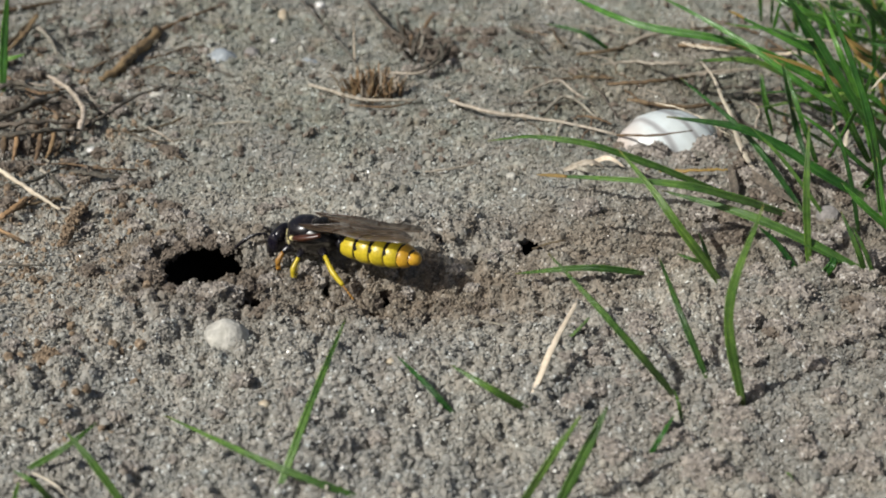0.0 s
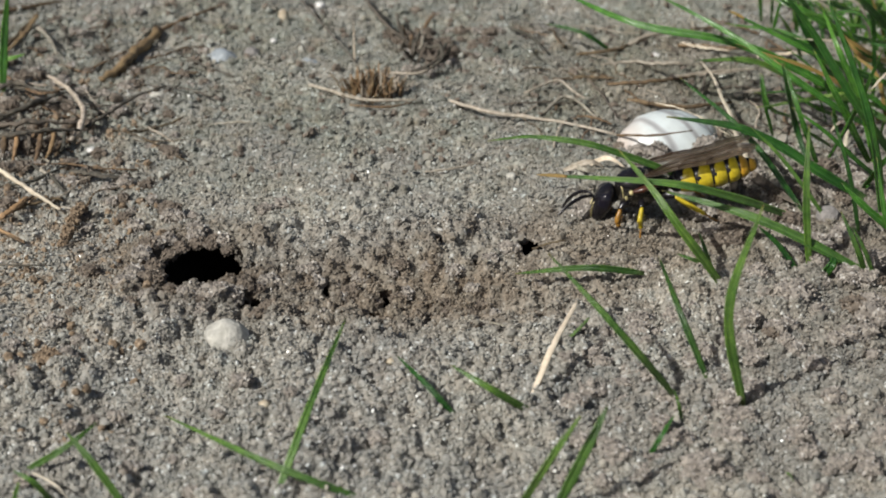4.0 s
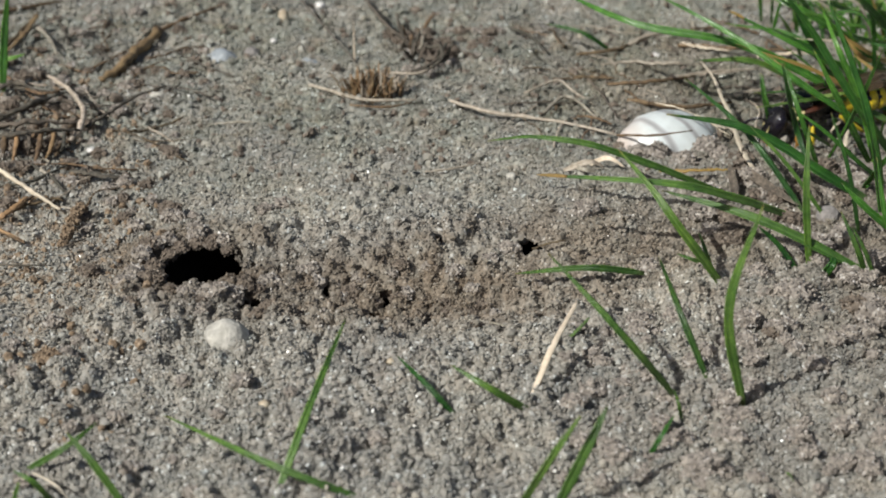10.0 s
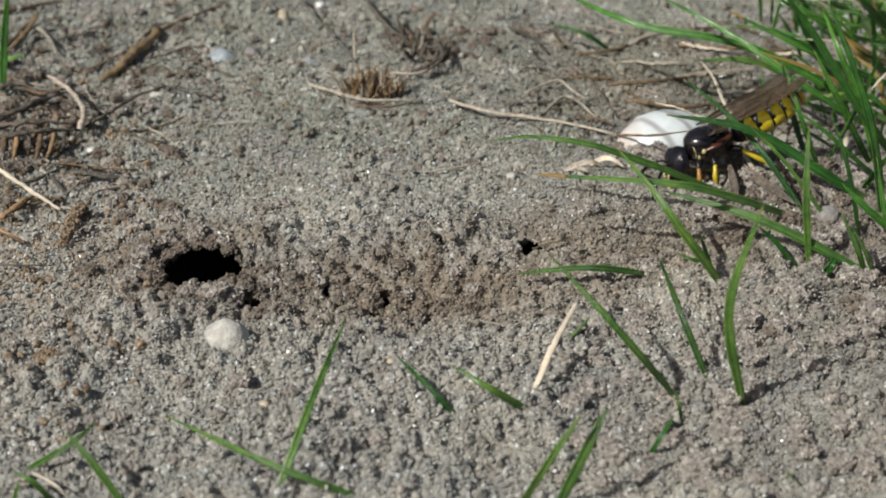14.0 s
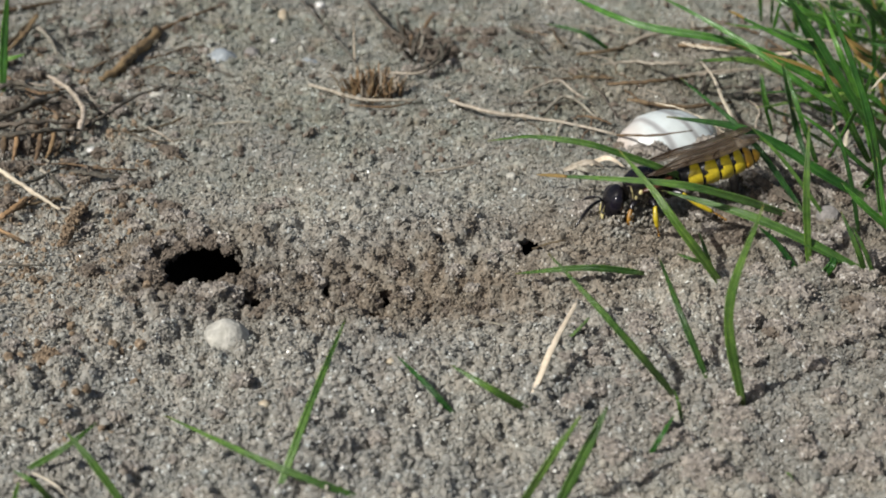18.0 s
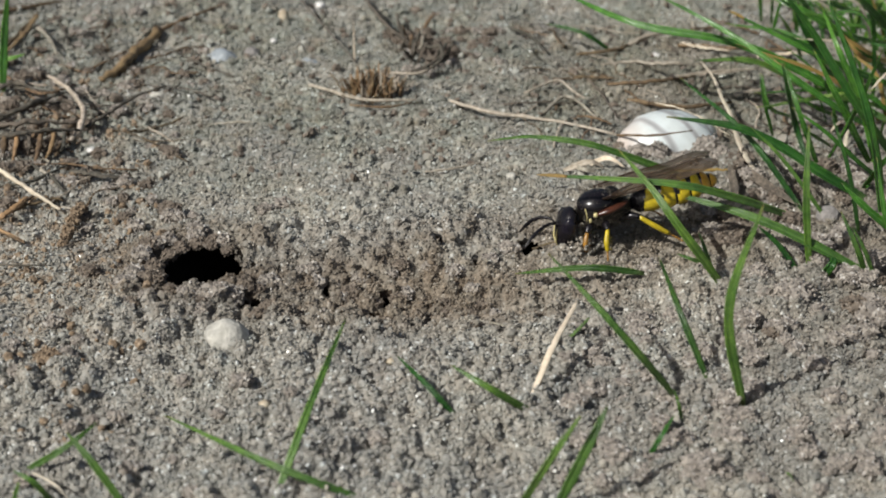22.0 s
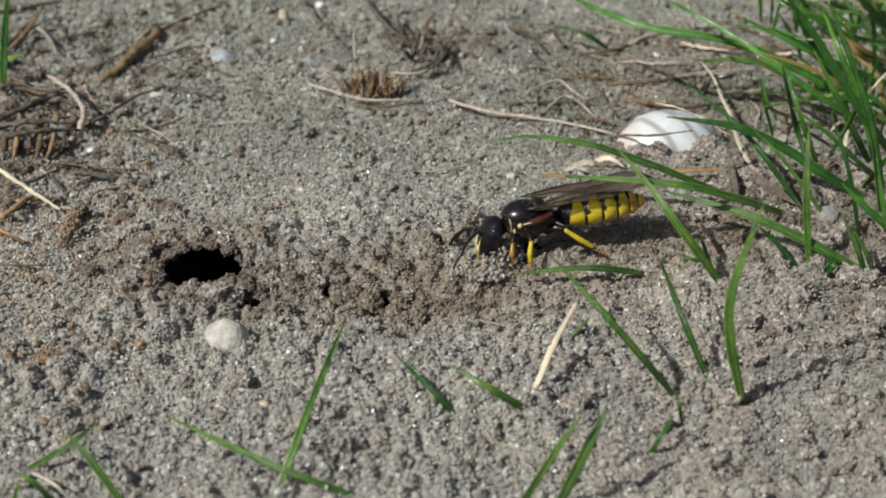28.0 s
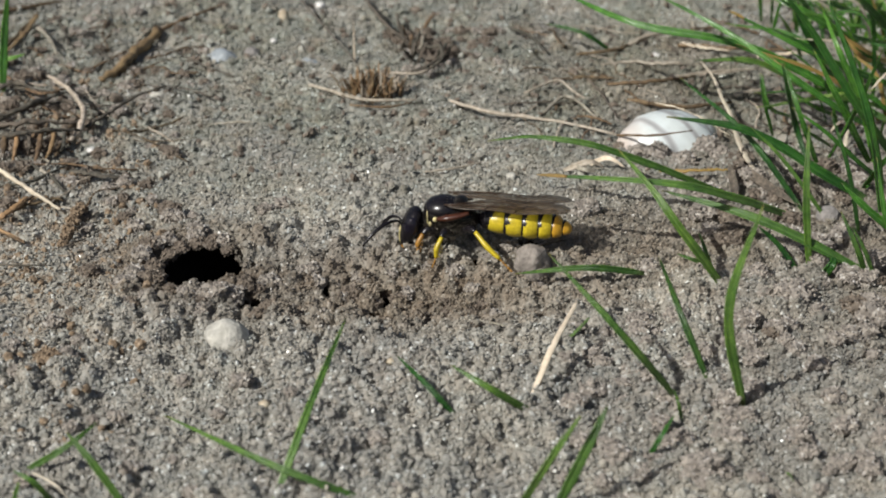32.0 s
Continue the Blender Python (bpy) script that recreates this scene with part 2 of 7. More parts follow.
def crumb(name, shade):
    """Clods: grains of slightly different greys stuck together."""
    m, t, b = shader(name)
    tc = t.nodes.new("ShaderNodeTexCoord")
    cells = t.nodes.new("ShaderNodeTexVoronoi")
    cells.inputs["Scale"].default_value = 1 / (0.24 * MM)
    t.links.new(tc.outputs["Object"], cells.inputs["Vector"])
    lot = t.nodes.new("ShaderNodeSeparateColor")
    t.links.new(cells.outputs["Color"], lot.inputs[0])
    col = ramp(t, lot.outputs[0], [(0.0, (0.18, 0.162, 0.14)), (0.5, (0.30, 0.277, 0.245)), (0.94, (0.38, 0.35, 0.30)), (1.0, (0.6, 0.59, 0.56))])
    col = blend(t, 1.0, col, ramp(t, grain_noise(t, 0.8), [(0.3, (0.8, 0.8, 0.8)), (0.7, (1.15, 1.13, 1.1))]), "MULTIPLY")
    t.links.new(blend(t, 1.0, col, shade, "MULTIPLY"), b.inputs["Base Color"])
    b.inputs["Roughness"].default_value = 0.85
    dip = t.nodes.new("ShaderNodeMath")
    dip.operation = "SUBTRACT"
    dip.inputs[0].default_value = 1.0
    t.links.new(cells.outputs["Distance"], dip.inputs[1])
    relieve(t, b, dip.outputs[0], 0.7, 0.14)
    return m


CLOD = crumb("sand_clod", (1.0, 0.98, 0.98))
DARK_CLOD = crumb("dark_clod", (0.55, 0.49, 0.44))


def grass(name, dark, light, rough=0.25):
    """A living blade: fine veins along it, a pale keel and edges, a pale foot, a browned tip. UV: u across, v along."""
    m, t, b = shader(name)
    uv = t.nodes.new("ShaderNodeUVMap")
    sep = t.nodes.new("ShaderNodeSeparateXYZ")
    t.links.new(uv.outputs[0], sep.inputs[0])
    mp = t.nodes.new("ShaderNodeMapping")
    mp.inputs["Scale"].default_value = (9.0, 0.7, 1.0)
    t.links.new(uv.outputs[0], mp.inputs[0])
    vein = node(t, "TexNoise", Scale=1.0, Detail=3.0, Roughness=0.7)
    t.links.new(mp.outputs[0], vein.inputs["Vector"])
    col = ramp(t, vein.outputs[0], [(0.38, dark), (0.5, tuple(0.5 * (p + q) for p, q in zip(dark, light))), (0.62, light)])
    pale = tuple(min(1.0, 1.35 * q + 0.02) for q in light)
    keel = ramp(t, sep.outputs[0], [(0.0, (0.75,) * 3), (0.07, (0.0,) * 3), (0.44, (0.0,) * 3), (0.5, (0.65,) * 3), (0.56, (0.0,) * 3), (0.93, (0.0,) * 3), (1.0, (0.75,) * 3)])
    col = blend(t, keel, col, pale)
    col = blend(t, 1.0, col, ramp(t, grain_noise(t, 3.5, detail=3.0), [(0.36, (0.62, 0.70, 0.68)), (0.64, (1.28, 1.18, 1.12))]), "MULTIPLY")
    col = blend(t, 1.0, col, ramp(t, grain_noise(t, 0.7, detail=2.0), [(0.4, (0.82, 0.84, 0.84)), (0.62, (1.14, 1.12, 1.1))]), "MULTIPLY")
    col = blend(t, ramp(t, sep.outputs[1], [(0.0, (0.55,) * 3), (0.10, (0.0,) * 3)]), col, (0.20, 0.24, 0.10))
    col = blend(t, ramp(t, sep.outputs[1], [(0.95, (0.0,) * 3), (1.0, (0.7,) * 3)]), col, (0.20, 0.13, 0.05))
    info = t.nodes.new("ShaderNodeObjectInfo")
    col = blend(t, 1.0, col, ramp(t, info.outputs["Random"], [(0, (0.72, 0.80, 0.72)), (0.6, (1.0, 1.0, 1.0)), (1, (1.32, 1.17, 1.0))]), "MULTIPLY")
    t.links.new(col, b.inputs["Base Color"])
    b.inputs["Roughness"].default_value = rough
    relieve(t, b, vein.outputs[0], 0.8, 0.10)
    b.inputs["Subsurface Weight"].default_value = 0.3
    b.inputs["Subsurface Radius"].default_value = (0.3 * MM, 0.4 * MM, 0.1 * MM)
    b.inputs["Subsurface Scale"].default_value = 1.0
    return m


GRASS = grass("grass", (0.022, 0.098, 0.012), (0.095, 0.250, 0.042))
OCHRE_CRUMB = crumb("rusty_crumb", (0.80, 0.64, 0.48))
GRASS_DULL = grass("dull_grass", (0.036, 0.095, 0.016), (0.108, 0.212, 0.045), 0.3)
GRASS_PALE = grass("pale_grass", (0.075, 0.175, 0.030), (0.165, 0.295, 0.070), 0.34)
GRASS_DEEP = grass("deep_grass", (0.013, 0.066, 0.009), (0.038, 0.130, 0.022), 0.3)
GRASS_DRY = surface("yellowed_grass", [(0.3, (0.26, 0.17, 0.05)), (0.7, (0.36, 0.24, 0.07))], 0.5, 0.5, 4.0, 0.3, 0.05, through_light=0.15)
STRAW = surface("straw", [(0.25, (0.22, 0.185, 0.145)), (0.5, (0.38, 0.335, 0.275)), (0.75, (0.53, 0.485, 0.42))], 0.5, 0.6, 2.5, 0.8, 0.08, vary=0.18)
PALE_STRAW = surface("bleached_straw", [(0.3, (0.56, 0.47, 0.35)), (0.7, (0.74, 0.66, 0.53))], 0.6, 0.5, 4.0, 0.5, 0.06, vary=0.08)
TWIG = surface("brown_twig", [(0.25, (0.05, 0.034, 0.022)), (0.5, (0.13, 0.088, 0.052)), (0.75, (0.27, 0.19, 0.11))], 0.55, 0.8, 2.0, 1.0, 0.16, vary=0.3)
STUBBLE = surface("dead_stubble", [(0.3, (0.17, 0.105, 0.055)), (0.7, (0.37, 0.25, 0.135))], 0.5, 0.7, 3.0, 0.8, 0.1, vary=0.3)
GREY_TWIG = surface("grey_twig", [(0.25, (0.03, 0.027, 0.024)), (0.5, (0.085, 0.075, 0.062)), (0.78, (0.20, 0.175, 0.145))], 0.55, 0.8, 2.0, 1.0, 0.16, vary=0.3)
CHITIN = surface("black_chitin", [(0.3, (0.006, 0.005, 0.007)), (0.7, (0.012, 0.010, 0.012))], 0.12, 0.26, 0.8, 0.12, 0.02)
HAIRY = surface("downy_chitin", [(0.3, (0.004, 0.0035, 0.003)), (0.7, (0.010, 0.008, 0.006))], 0.2, 0.3, 0.9, 0.25, 0.03, spec=0.35)
DOWN = surface("pale_down", [(0.3, (0.22, 0.19, 0.14)), (0.7, (0.36, 0.31, 0.24))], 0.2, 0.5, 1.0, 0.1, 0.01)
EYE = surface("compound_eye", [(0.3, (0.008, 0.007, 0.012)), (0.7, (0.014, 0.012, 0.02))], 0.08, 0.14, 0.8, 0.1, 0.01)
YELLOW = surface("yellow_chitin", [(0.3, (0.50, 0.37, 0.012)), (0.7, (0.72, 0.57, 0.04))], 0.16, 0.3, 1.1, 0.5, 0.04)
OCHRE = surface("ochre_chitin", [(0.3, (0.50, 0.25, 0.02)), (0.7, (0.62, 0.36, 0.03))], 0.25, 0.35, 1.5, 0.15, 0.02)
AMBER = surface("amber_chitin", [(0.3, (0.26, 0.12, 0.02)), (0.7, (0.42, 0.22, 0.035))], 0.25, 0.35, 1.2, 0.15, 0.02)
IVORY = surface("ivory_chitin", [(0.3, (0.62, 0.52, 0.22)), (0.7, (0.74, 0.66, 0.34))], 0.3, 0.35, 1.5, 0.15, 0.02)
RUST = surface("rusty_chitin", [(0.3, (0.04, 0.013, 0.007)), (0.7, (0.10, 0.032, 0.016))], 0.25, 0.3, 1.2, 0.15, 0.02)
VEIN = surface("wing_vein", [(0.3, (0.03, 0.018, 0.010)), (0.7, (0.07, 0.04, 0.022))], 0.25, 0.3, 1.2, 0.15, 0.02)


def wing_film():
    m, t, b = shader("smoky_wing")
    n = grain_noise(t, 0.9)
    t.links.new(ramp(t, n, [(0.3, (0.062, 0.043, 0.025)), (0.7, (0.12, 0.084, 0.052))]), b.inputs["Base Color"])
    b.inputs["Roughness"].default_value = 0.28
    b.inputs["Alpha"].default_value = 0.6
    relieve(t, b, n, 0.3, 0.05)
    return m


WING = wing_film()


def shell_white():
    """Chalky white with grey growth bands round the hinge."""
    m, t, b = shader("shell")
    tc = t.nodes.new("ShaderNodeTexCoord")
    w = node(t, "TexWave", Scale=1.0, Distortion=2.2, Detail=3.0)
    w.wave_type = "RINGS"
    w.rings_direction = "SPHERICAL"
    w.inputs["Detail Scale"].default_value = 0.6
    mp = t.nodes.new("ShaderNodeMapping")
    mp.inputs["Location"].default_value = (-1.6, -0.9, 0.3)
    mp.inputs["Scale"].default_value = (150, 150, 150)
    t.links.new(tc.outputs["Object"], mp.inputs[0])
    t.links.new(mp.outputs[0], w.inputs["Vector"])
    col = ramp(t, w.outputs["Fac"], [(0.0, (0.36, 0.37, 0.37)), (0.1, (0.52, 0.54, 0.54)), (0.24, (0.65, 0.71, 0.71)), (1.0, (0.68, 0.74, 0.735))])
    tan = node(t, "MapRange")
    tan.inputs["From Min"].default_value, tan.inputs["From Max"].default_value = -2.0 * MM, -4.6 * MM
    sep = t.nodes.new("ShaderNodeSeparateXYZ")
    t.links.new(tc.outputs["Object"], sep.inputs[0])
    t.links.new(sep.outputs[0], tan.inputs["Value"])
    col = blend(t, tan.outputs[0], col, (0.60, 0.52, 0.46))
    stain = grain_noise(t, 1.6, detail=4.0)
    col = blend(t, 1.0, col, ramp(t, stain, [(0.3, (0.86, 0.84, 0.82)), (0.6, (1, 1, 1))]), "MULTIPLY")
    t.links.new(col, b.inputs["Base Color"])
    b.inputs["Roughness"].default_value = 0.33
    relieve(t, b, w.outputs["Fac"], 0.15, 0.05)
    return m


SHELL = shell_white()
STONE = surface("chalky_stone", [(0.3, (0.42, 0.405, 0.35)), (0.7, (0.64, 0.62, 0.555))], 0.45, 0.85, 1.4, 0.9, 0.2)
BLUE_STONE = surface("bluish_stone", [(0.3, (0.28, 0.32, 0.345)), (0.7, (0.44, 0.475, 0.49))], 0.6, 0.6, 2.5, 0.5, 0.1)
BUFF_STONE = surface("buff_stone", [(0.3, (0.42, 0.33, 0.22)), (0.7, (0.56, 0.50, 0.38))], 0.9, 0.5, 2.5, 0.3, 0.1)
GREY_STONE = surface("grey_stone", [(0.3, (0.22, 0.205, 0.195)), (0.7, (0.33, 0.31, 0.29))], 0.4, 0.85, 1.5, 0.9, 0.2)
LOOSE_STONE = surface("sandy_stone", [(0.3, (0.23, 0.20, 0.175)), (0.7, (0.37, 0.335, 0.295))], 0.35, 0.9, 1.5, 1.0, 0.3)
QUARTZ = surface("quartz", [(0.3, (0.66, 0.64, 0.60)), (0.7, (0.85, 0.84, 0.80))], 0.4, 0.35, 2.0, 0.3, 0.05)

# ---- ground ----
def mesh_of(name, verts, faces, material, smooth=True):
    """A mesh from two number arrays, all faces with as many corners."""
    me = bpy.data.meshes.new(name)
    verts, faces = np.asarray(verts, np.float32), np.asarray(faces, np.int32)
    k = faces.shape[1]
    me.vertices.add(len(verts))
    me.vertices.foreach_set("co", verts.ravel())
    me.loops.add(faces.size)
    me.loops.foreach_set("vertex_index", faces.ravel())
    me.polygons.add(len(faces))
    me.polygons.foreach_set("loop_start", np.arange(0, faces.size, k, dtype=np.int32))
    me.polygons.foreach_set("use_smooth", np.full(len(faces), smooth, dtype=bool))
    me.materials.append(material)
    me.update(calc_edges=True)
    me.validate()
    return me


def spread(lo, hi, step, far):
    """Even steps from lo to hi, then ever wider ones out to far."""
    mid = np.arange(lo, hi + step / 2, step)
    out = []
    d, s = 0.0, step
    while d < far:
        s *= 1.45
        d += s
        out.append(d)
    out = np.array(out)
    return np.concatenate([lo - out[::-1], mid, mid[-1] + out])


def mouth_gauge(x, y, at, radii):
    a = np.arctan2(y - at[1], x - at[0])
    edge = 1 + 0.05 * np.sin(3 * a + 0.7) + 0.035 * np.sin(7 * a + 2) + 0.04 * np.sin(13 * a)
    v = (y - at[1]) / radii[1]
    return np.hypot((x - at[0]) / (radii[0] * np.clip(1 - 0.42 * v, 0.5, 1.3)), v) / edge


def hole_gauge(x, y):
    """Below 1 inside the burrow's mouth or a hollow."""
    g = mouth_gauge(x, y, HOLE, HOLE_R)
    for px, py, wide, long in HOLLOWS:
        g = np.minimum(g, mouth_gauge(x, y, (px, py), (wide, long)))
    return g


def build_ground():
    xs, ys = spread(-53, 53, 0.17, 80000), spread(-38, 70, 0.19, 80000)
    gx, gy = np.meshgrid(xs, ys)
    fade = np.clip(3 - np.hypot(gx / 54, (gy - 14) / 57) * 2, 0, 1)
    gz = height(gx, gy) * fade + (1 - fade) * 0.3 * relief(gx, gy)
    far = np.clip((np.hypot(gx, gy) - 100) / 300, 0, 1)
    gz = gz * (1 - far) + far * 25 * soft_noise(gx, gy, 2500, 21) * np.clip(np.hypot(gx, gy) / 3000, 0, 1)
    n, k = gx.shape
    idx = np.arange(n * k).reshape(n, k)
    quads = np.stack([idx[:-1, :-1], idx[:-1, 1:], idx[1:, 1:], idx[1:, :-1]], -1).reshape(-1, 4)
    cx, cy = gx.ravel()[quads].mean(1), gy.ravel()[quads].mean(1)
    quads = quads[hole_gauge(cx, cy) > 0.97]
    verts = np.stack([gx.ravel(), gy.ravel(), gz.ravel()], -1) * MM
    ob = new("ground", mesh_of("ground", verts, quads, SAND))
    tagged(ob, "grey crumbly sandy ground with a damp brown dug run", "ground", kind="structure")
    return ob


def build_tunnel(ground, at, radii, reach, name, label, material):
    """A hole that leads back and down from its mouth."""
    rings, m = 18, 48
    big = radii[0] / HOLE_R[0]
    verts, faces = [], []
    for i in range(rings):
        f = i / (rings - 1)
        tilt = min(1.0, f * 3.2)
        c = Vector((at[0] + 0.6 * reach * f, at[1] + reach * f ** 1.15, 0.25 * big - 0.73 * reach * f ** 0.85 + (0.0 if big == 1 else float(relief(at[0], at[1])))))
        for j in range(m):
            a = 2 * math.pi * j / m
            edge = 1 + 0.05 * math.sin(3 * a + 0.7) + 0.035 * math.sin(7 * a + 2) + 0.04 * math.sin(13 * a)
            rr = (1.04 + 0.1 * (1 - big) if i == 0 else 1.35 - 0.25 * f) * edge
            rr *= 1 if i == 0 else 1 + 0.5 * max(0.0, math.cos(a - radians(55)))
            wob = 0.0 if i == 0 else 0.10 * noise.noise(Vector((math.cos(a) * 3, math.sin(a) * 3, f * 12)))
            u, v = radii[0] * (rr + wob) * math.cos(a), radii[1] * (rr + wob) * math.sin(a)
            u *= min(1.3, max(0.5, 1 - 0.42 * v / radii[1])) if i == 0 else 1
            ang = radians(62) * tilt
            p = c + Vector((u, v * math.cos(ang), v * math.sin(ang) * 0.9))
            if i == 0:
                p.z = float(height(p.x, p.y)) - 0.05
            else:
                p.z = min(p.z, float(height(p.x, p.y)) - 0.9 * max(0.35, big))
            verts.append(p * MM)
    for i in range(rings - 1):
        for j in range(m):
            faces.append((i * m + j, i * m + (j + 1) % m, (i + 1) * m + (j + 1) % m, (i + 1) * m + j))
    ob = new(name, mesh_of(name, [tuple(v) for v in verts], faces, material))
    ob.parent = ground
    tagged(ob, label)


def grain_form(corners):
    bm = bmesh.new()
    if corners == 12:
        bmesh.ops.create_icosphere(bm, subdivisions=1, radius=1)
    else:
        bmesh.ops.create_cone(bm, segments=4, radius1=1, radius2=0, depth=1, cap_ends=False)
        for x in bm.verts:
            x.co.z += 0.5
        bmesh.ops.mirror(bm, geom=bm.verts[:] + bm.edges[:] + bm.faces[:], axis="Z", merge_dist=0.01)
        bmesh.ops.remove_doubles(bm, verts=bm.verts, dist=0.01)
        bm.verts.index_update()
    v = np.array([x.co[:] for x in bm.verts])
    f = np.array([[w.index for w in x.verts] for x in bm.faces])
    bm.free()
    return v, f


def turns(rng, n):
    q = rng.normal(size=(n, 4))
    q /= np.linalg.norm(q, axis=1)[:, None]
    w, x, y, z = q.T
    return np.stack([np.stack([1 - 2 * (y * y + z * z), 2 * (x * y - z * w), 2 * (x * z + y * w)], -1),
                     np.stack([2 * (x * y + z * w), 1 - 2 * (x * x + z * z), 2 * (y * z - x * w)], -1),
                     np.stack([2 * (x * z - y * w), 2 * (y * z + x * w), 1 - 2 * (x * x + y * y)], -1)], 1)


def scatter(name, label, count, small, large, power, lift, seed, material, jag=0.22, corners=12, area="all"):
    """Loose grains strewn over the ground, joined, as nobody could count them."""
    rng = np.random.RandomState(seed)
    y = -38 + 106 * rng.rand(count * 2) ** 1.35
    x = (rng.rand(count * 2) * 2 - 1) * (32 + (y + 38) * 0.2)
    if area == "corner":
        y = -30 + 68 * rng.rand(count * 2)
        x = -22 - 0.2 * np.maximum(y, 0) - 24 * rng.rand(count * 2) ** 0.8
    if area == "back":
        y = 12 + 56 * rng.rand(count * 2)
        x = (rng.rand(count * 2) * 2 - 1) * (34 + (y + 38) * 0.2)
    keep = (0.5 * soft_noise(x, y, 3.0, 31) + 0.5 * soft_noise(x, y, 1.4, 32) + 1.0 > rng.rand(len(x)) * 1.1) & (hole_gauge(x, y) > 1.0)
    x, y = x[keep][:count], y[keep][:count]
    n = len(x)
    r = small + (large - small) * rng.rand(n) ** power
    z = height(x, y) + r * (lift + 1.1 * rng.rand(n) ** 2)
    bv, bf = grain_form(corners)
    corners = len(bv)
    shape = rng.uniform(0.65, 1.25, (n, 1, 3)) * (1 + jag * rng.uniform(-1, 1, (n, corners, 1)))
    v = bv[None] * shape * r[:, None, None]
    v = np.einsum("nij,nkj->nki", turns(rng, n), v) + np.stack([x, y, z], -1)[:, None]
    f = (bf[None] + (np.arange(n) * corners)[:, None, None]).reshape(-1, 3)
    ob = new(name, mesh_of(name, v.reshape(-1, 3) * MM, f, material, smooth=False))
    tagged(ob, label, "sand", kind="stuff")
    return ob


GROUND = build_ground()
build_tunnel(GROUND, HOLE, HOLE_R, 13.0, "burrow", "open burrow mouth in damp sand, its shade painted near black", BURROW)
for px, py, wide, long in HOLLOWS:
    build_tunnel(GROUND, (px, py), (wide, long), 0.3 + 0.55 * wide, "hollow", "small hollow in damp sand, walls darkened for its shade", HOLLOW_DARK)
scatter("sand_grains", "loose grey and tan sand grains lying on the ground", 205000, 0.075, 0.19, 1.5, 0.2, 41, GRAIN, 0.25, 6)
scatter("sand_crumbs", "small crumbs of grey sand strewn on the ground", 4200, 0.17, 0.36, 2.4, 0.25, 42, CRUMB, 0.3)
scatter("rusty_crumbs", "rust-brown crumbs of old crusted sand and bark", 1300, 0.12, 0.42, 2.2, 0.0, 43, OCHRE_CRUMB, 0.3, area="corner")
scatter("humus_crumbs", "dark brown specks of humus and bark on old sand", 1500, 0.1, 0.5, 2.4, 0.0, 44, DARK_CLOD, 0.4, area="back")
scatter("old_crumbs", "grey crumbs of old sand on the ground", 2600, 0.16, 0.46, 2.4, 0.0, 45, CRUMB, 0.3, area="back")

# ---- kinds of things ----
def part(name, bm, material, parent, label="", at=(0, 0, 0), smooth=True):
    """Links a bmesh in mm as one mesh object under a thing or a part, with its own origin at `at`."""
    me = bpy.data.meshes.new(name)
    bmesh.ops.scale(bm, vec=(MM, MM, MM), verts=bm.verts)
    bm.to_mesh(me)
    bm.free()
    for m in material if isinstance(material, tuple) else (material,):
        me.materials.append(m)
    for p in me.polygons:
        p.use_smooth = smooth
    ob = new(name, me)
    if parent:
        ob.parent = parent
    ob.location = Vector(at) * MM
    if label:
        tagged(ob, label)
    return ob


def glide(points, n):
    """n+1 points on a smooth line through the given ones (Catmull-Rom)."""
    p = [Vector(q) for q in points]
    p = [p[0] * 2 - p[1]] + p + [p[-1] * 2 - p[-2]]
    out = []
    spans = len(p) - 3
    for k in range(n + 1):
        f = k / n * spans
        i = min(int(f), spans - 1)
        t = f - i
        a, b, c, d = p[i:i + 4]
        out.append(0.5 * (2 * b + (c - a) * t + (2 * a - 5 * b + 4 * c - d) * t * t + (3 * b - a - 3 * c + d) * t ** 3))
    return out


def rings_mesh(rings, caps=True):
    """A closed skin over rings with equally many points."""
    bm = bmesh.new()
    rows = [[bm.verts.new(p) for p in ring] for ring in rings]
    m = len(rows[0])
    for a, b in zip(rows, rows[1:]):
        for j in range(m):
            bm.faces.new((a[j], a[(j + 1) % m], b[(j + 1) % m], b[j]))
    if caps:
        bm.faces.new(rows[0][::-1])
        bm.faces.new(rows[-1])
    bmesh.ops.recalc_face_normals(bm, faces=bm.faces)
    return bm


def tube(points, radii, n=14, m=8, flat=1.0, knots=0.0, seed=0):
    """A tapering round or flattened stem along points."""
    line = glide(points, n)
    rng = random.Random(seed)
    rings = []
    for k, p in enumerate(line):
        t = (line[min(k + 1, n)] - line[max(k - 1, 0)]).normalized()
        side = t.cross(Vector((0, 0, 1)))
        side = side.normalized() if side.length > 0.05 else Vector((1, 0, 0))
        up = side.cross(t).normalized()
        f = k / n * (len(radii) - 1)
        i = min(int(f), len(radii) - 2)
        r = radii[i] + (radii[i + 1] - radii[i]) * (f - i)
        r *= 1 + knots * rng.uniform(-1, 1)
        p = p + (side * rng.uniform(-1, 1) + up * rng.uniform(-1, 1)) * r * knots * 1.6
        rings.append([p + side * r * math.cos(2 * math.pi * j / m) + up * r * flat * math.sin(2 * math.pi * j / m) for j in range(m)])
    return rings_mesh(rings)


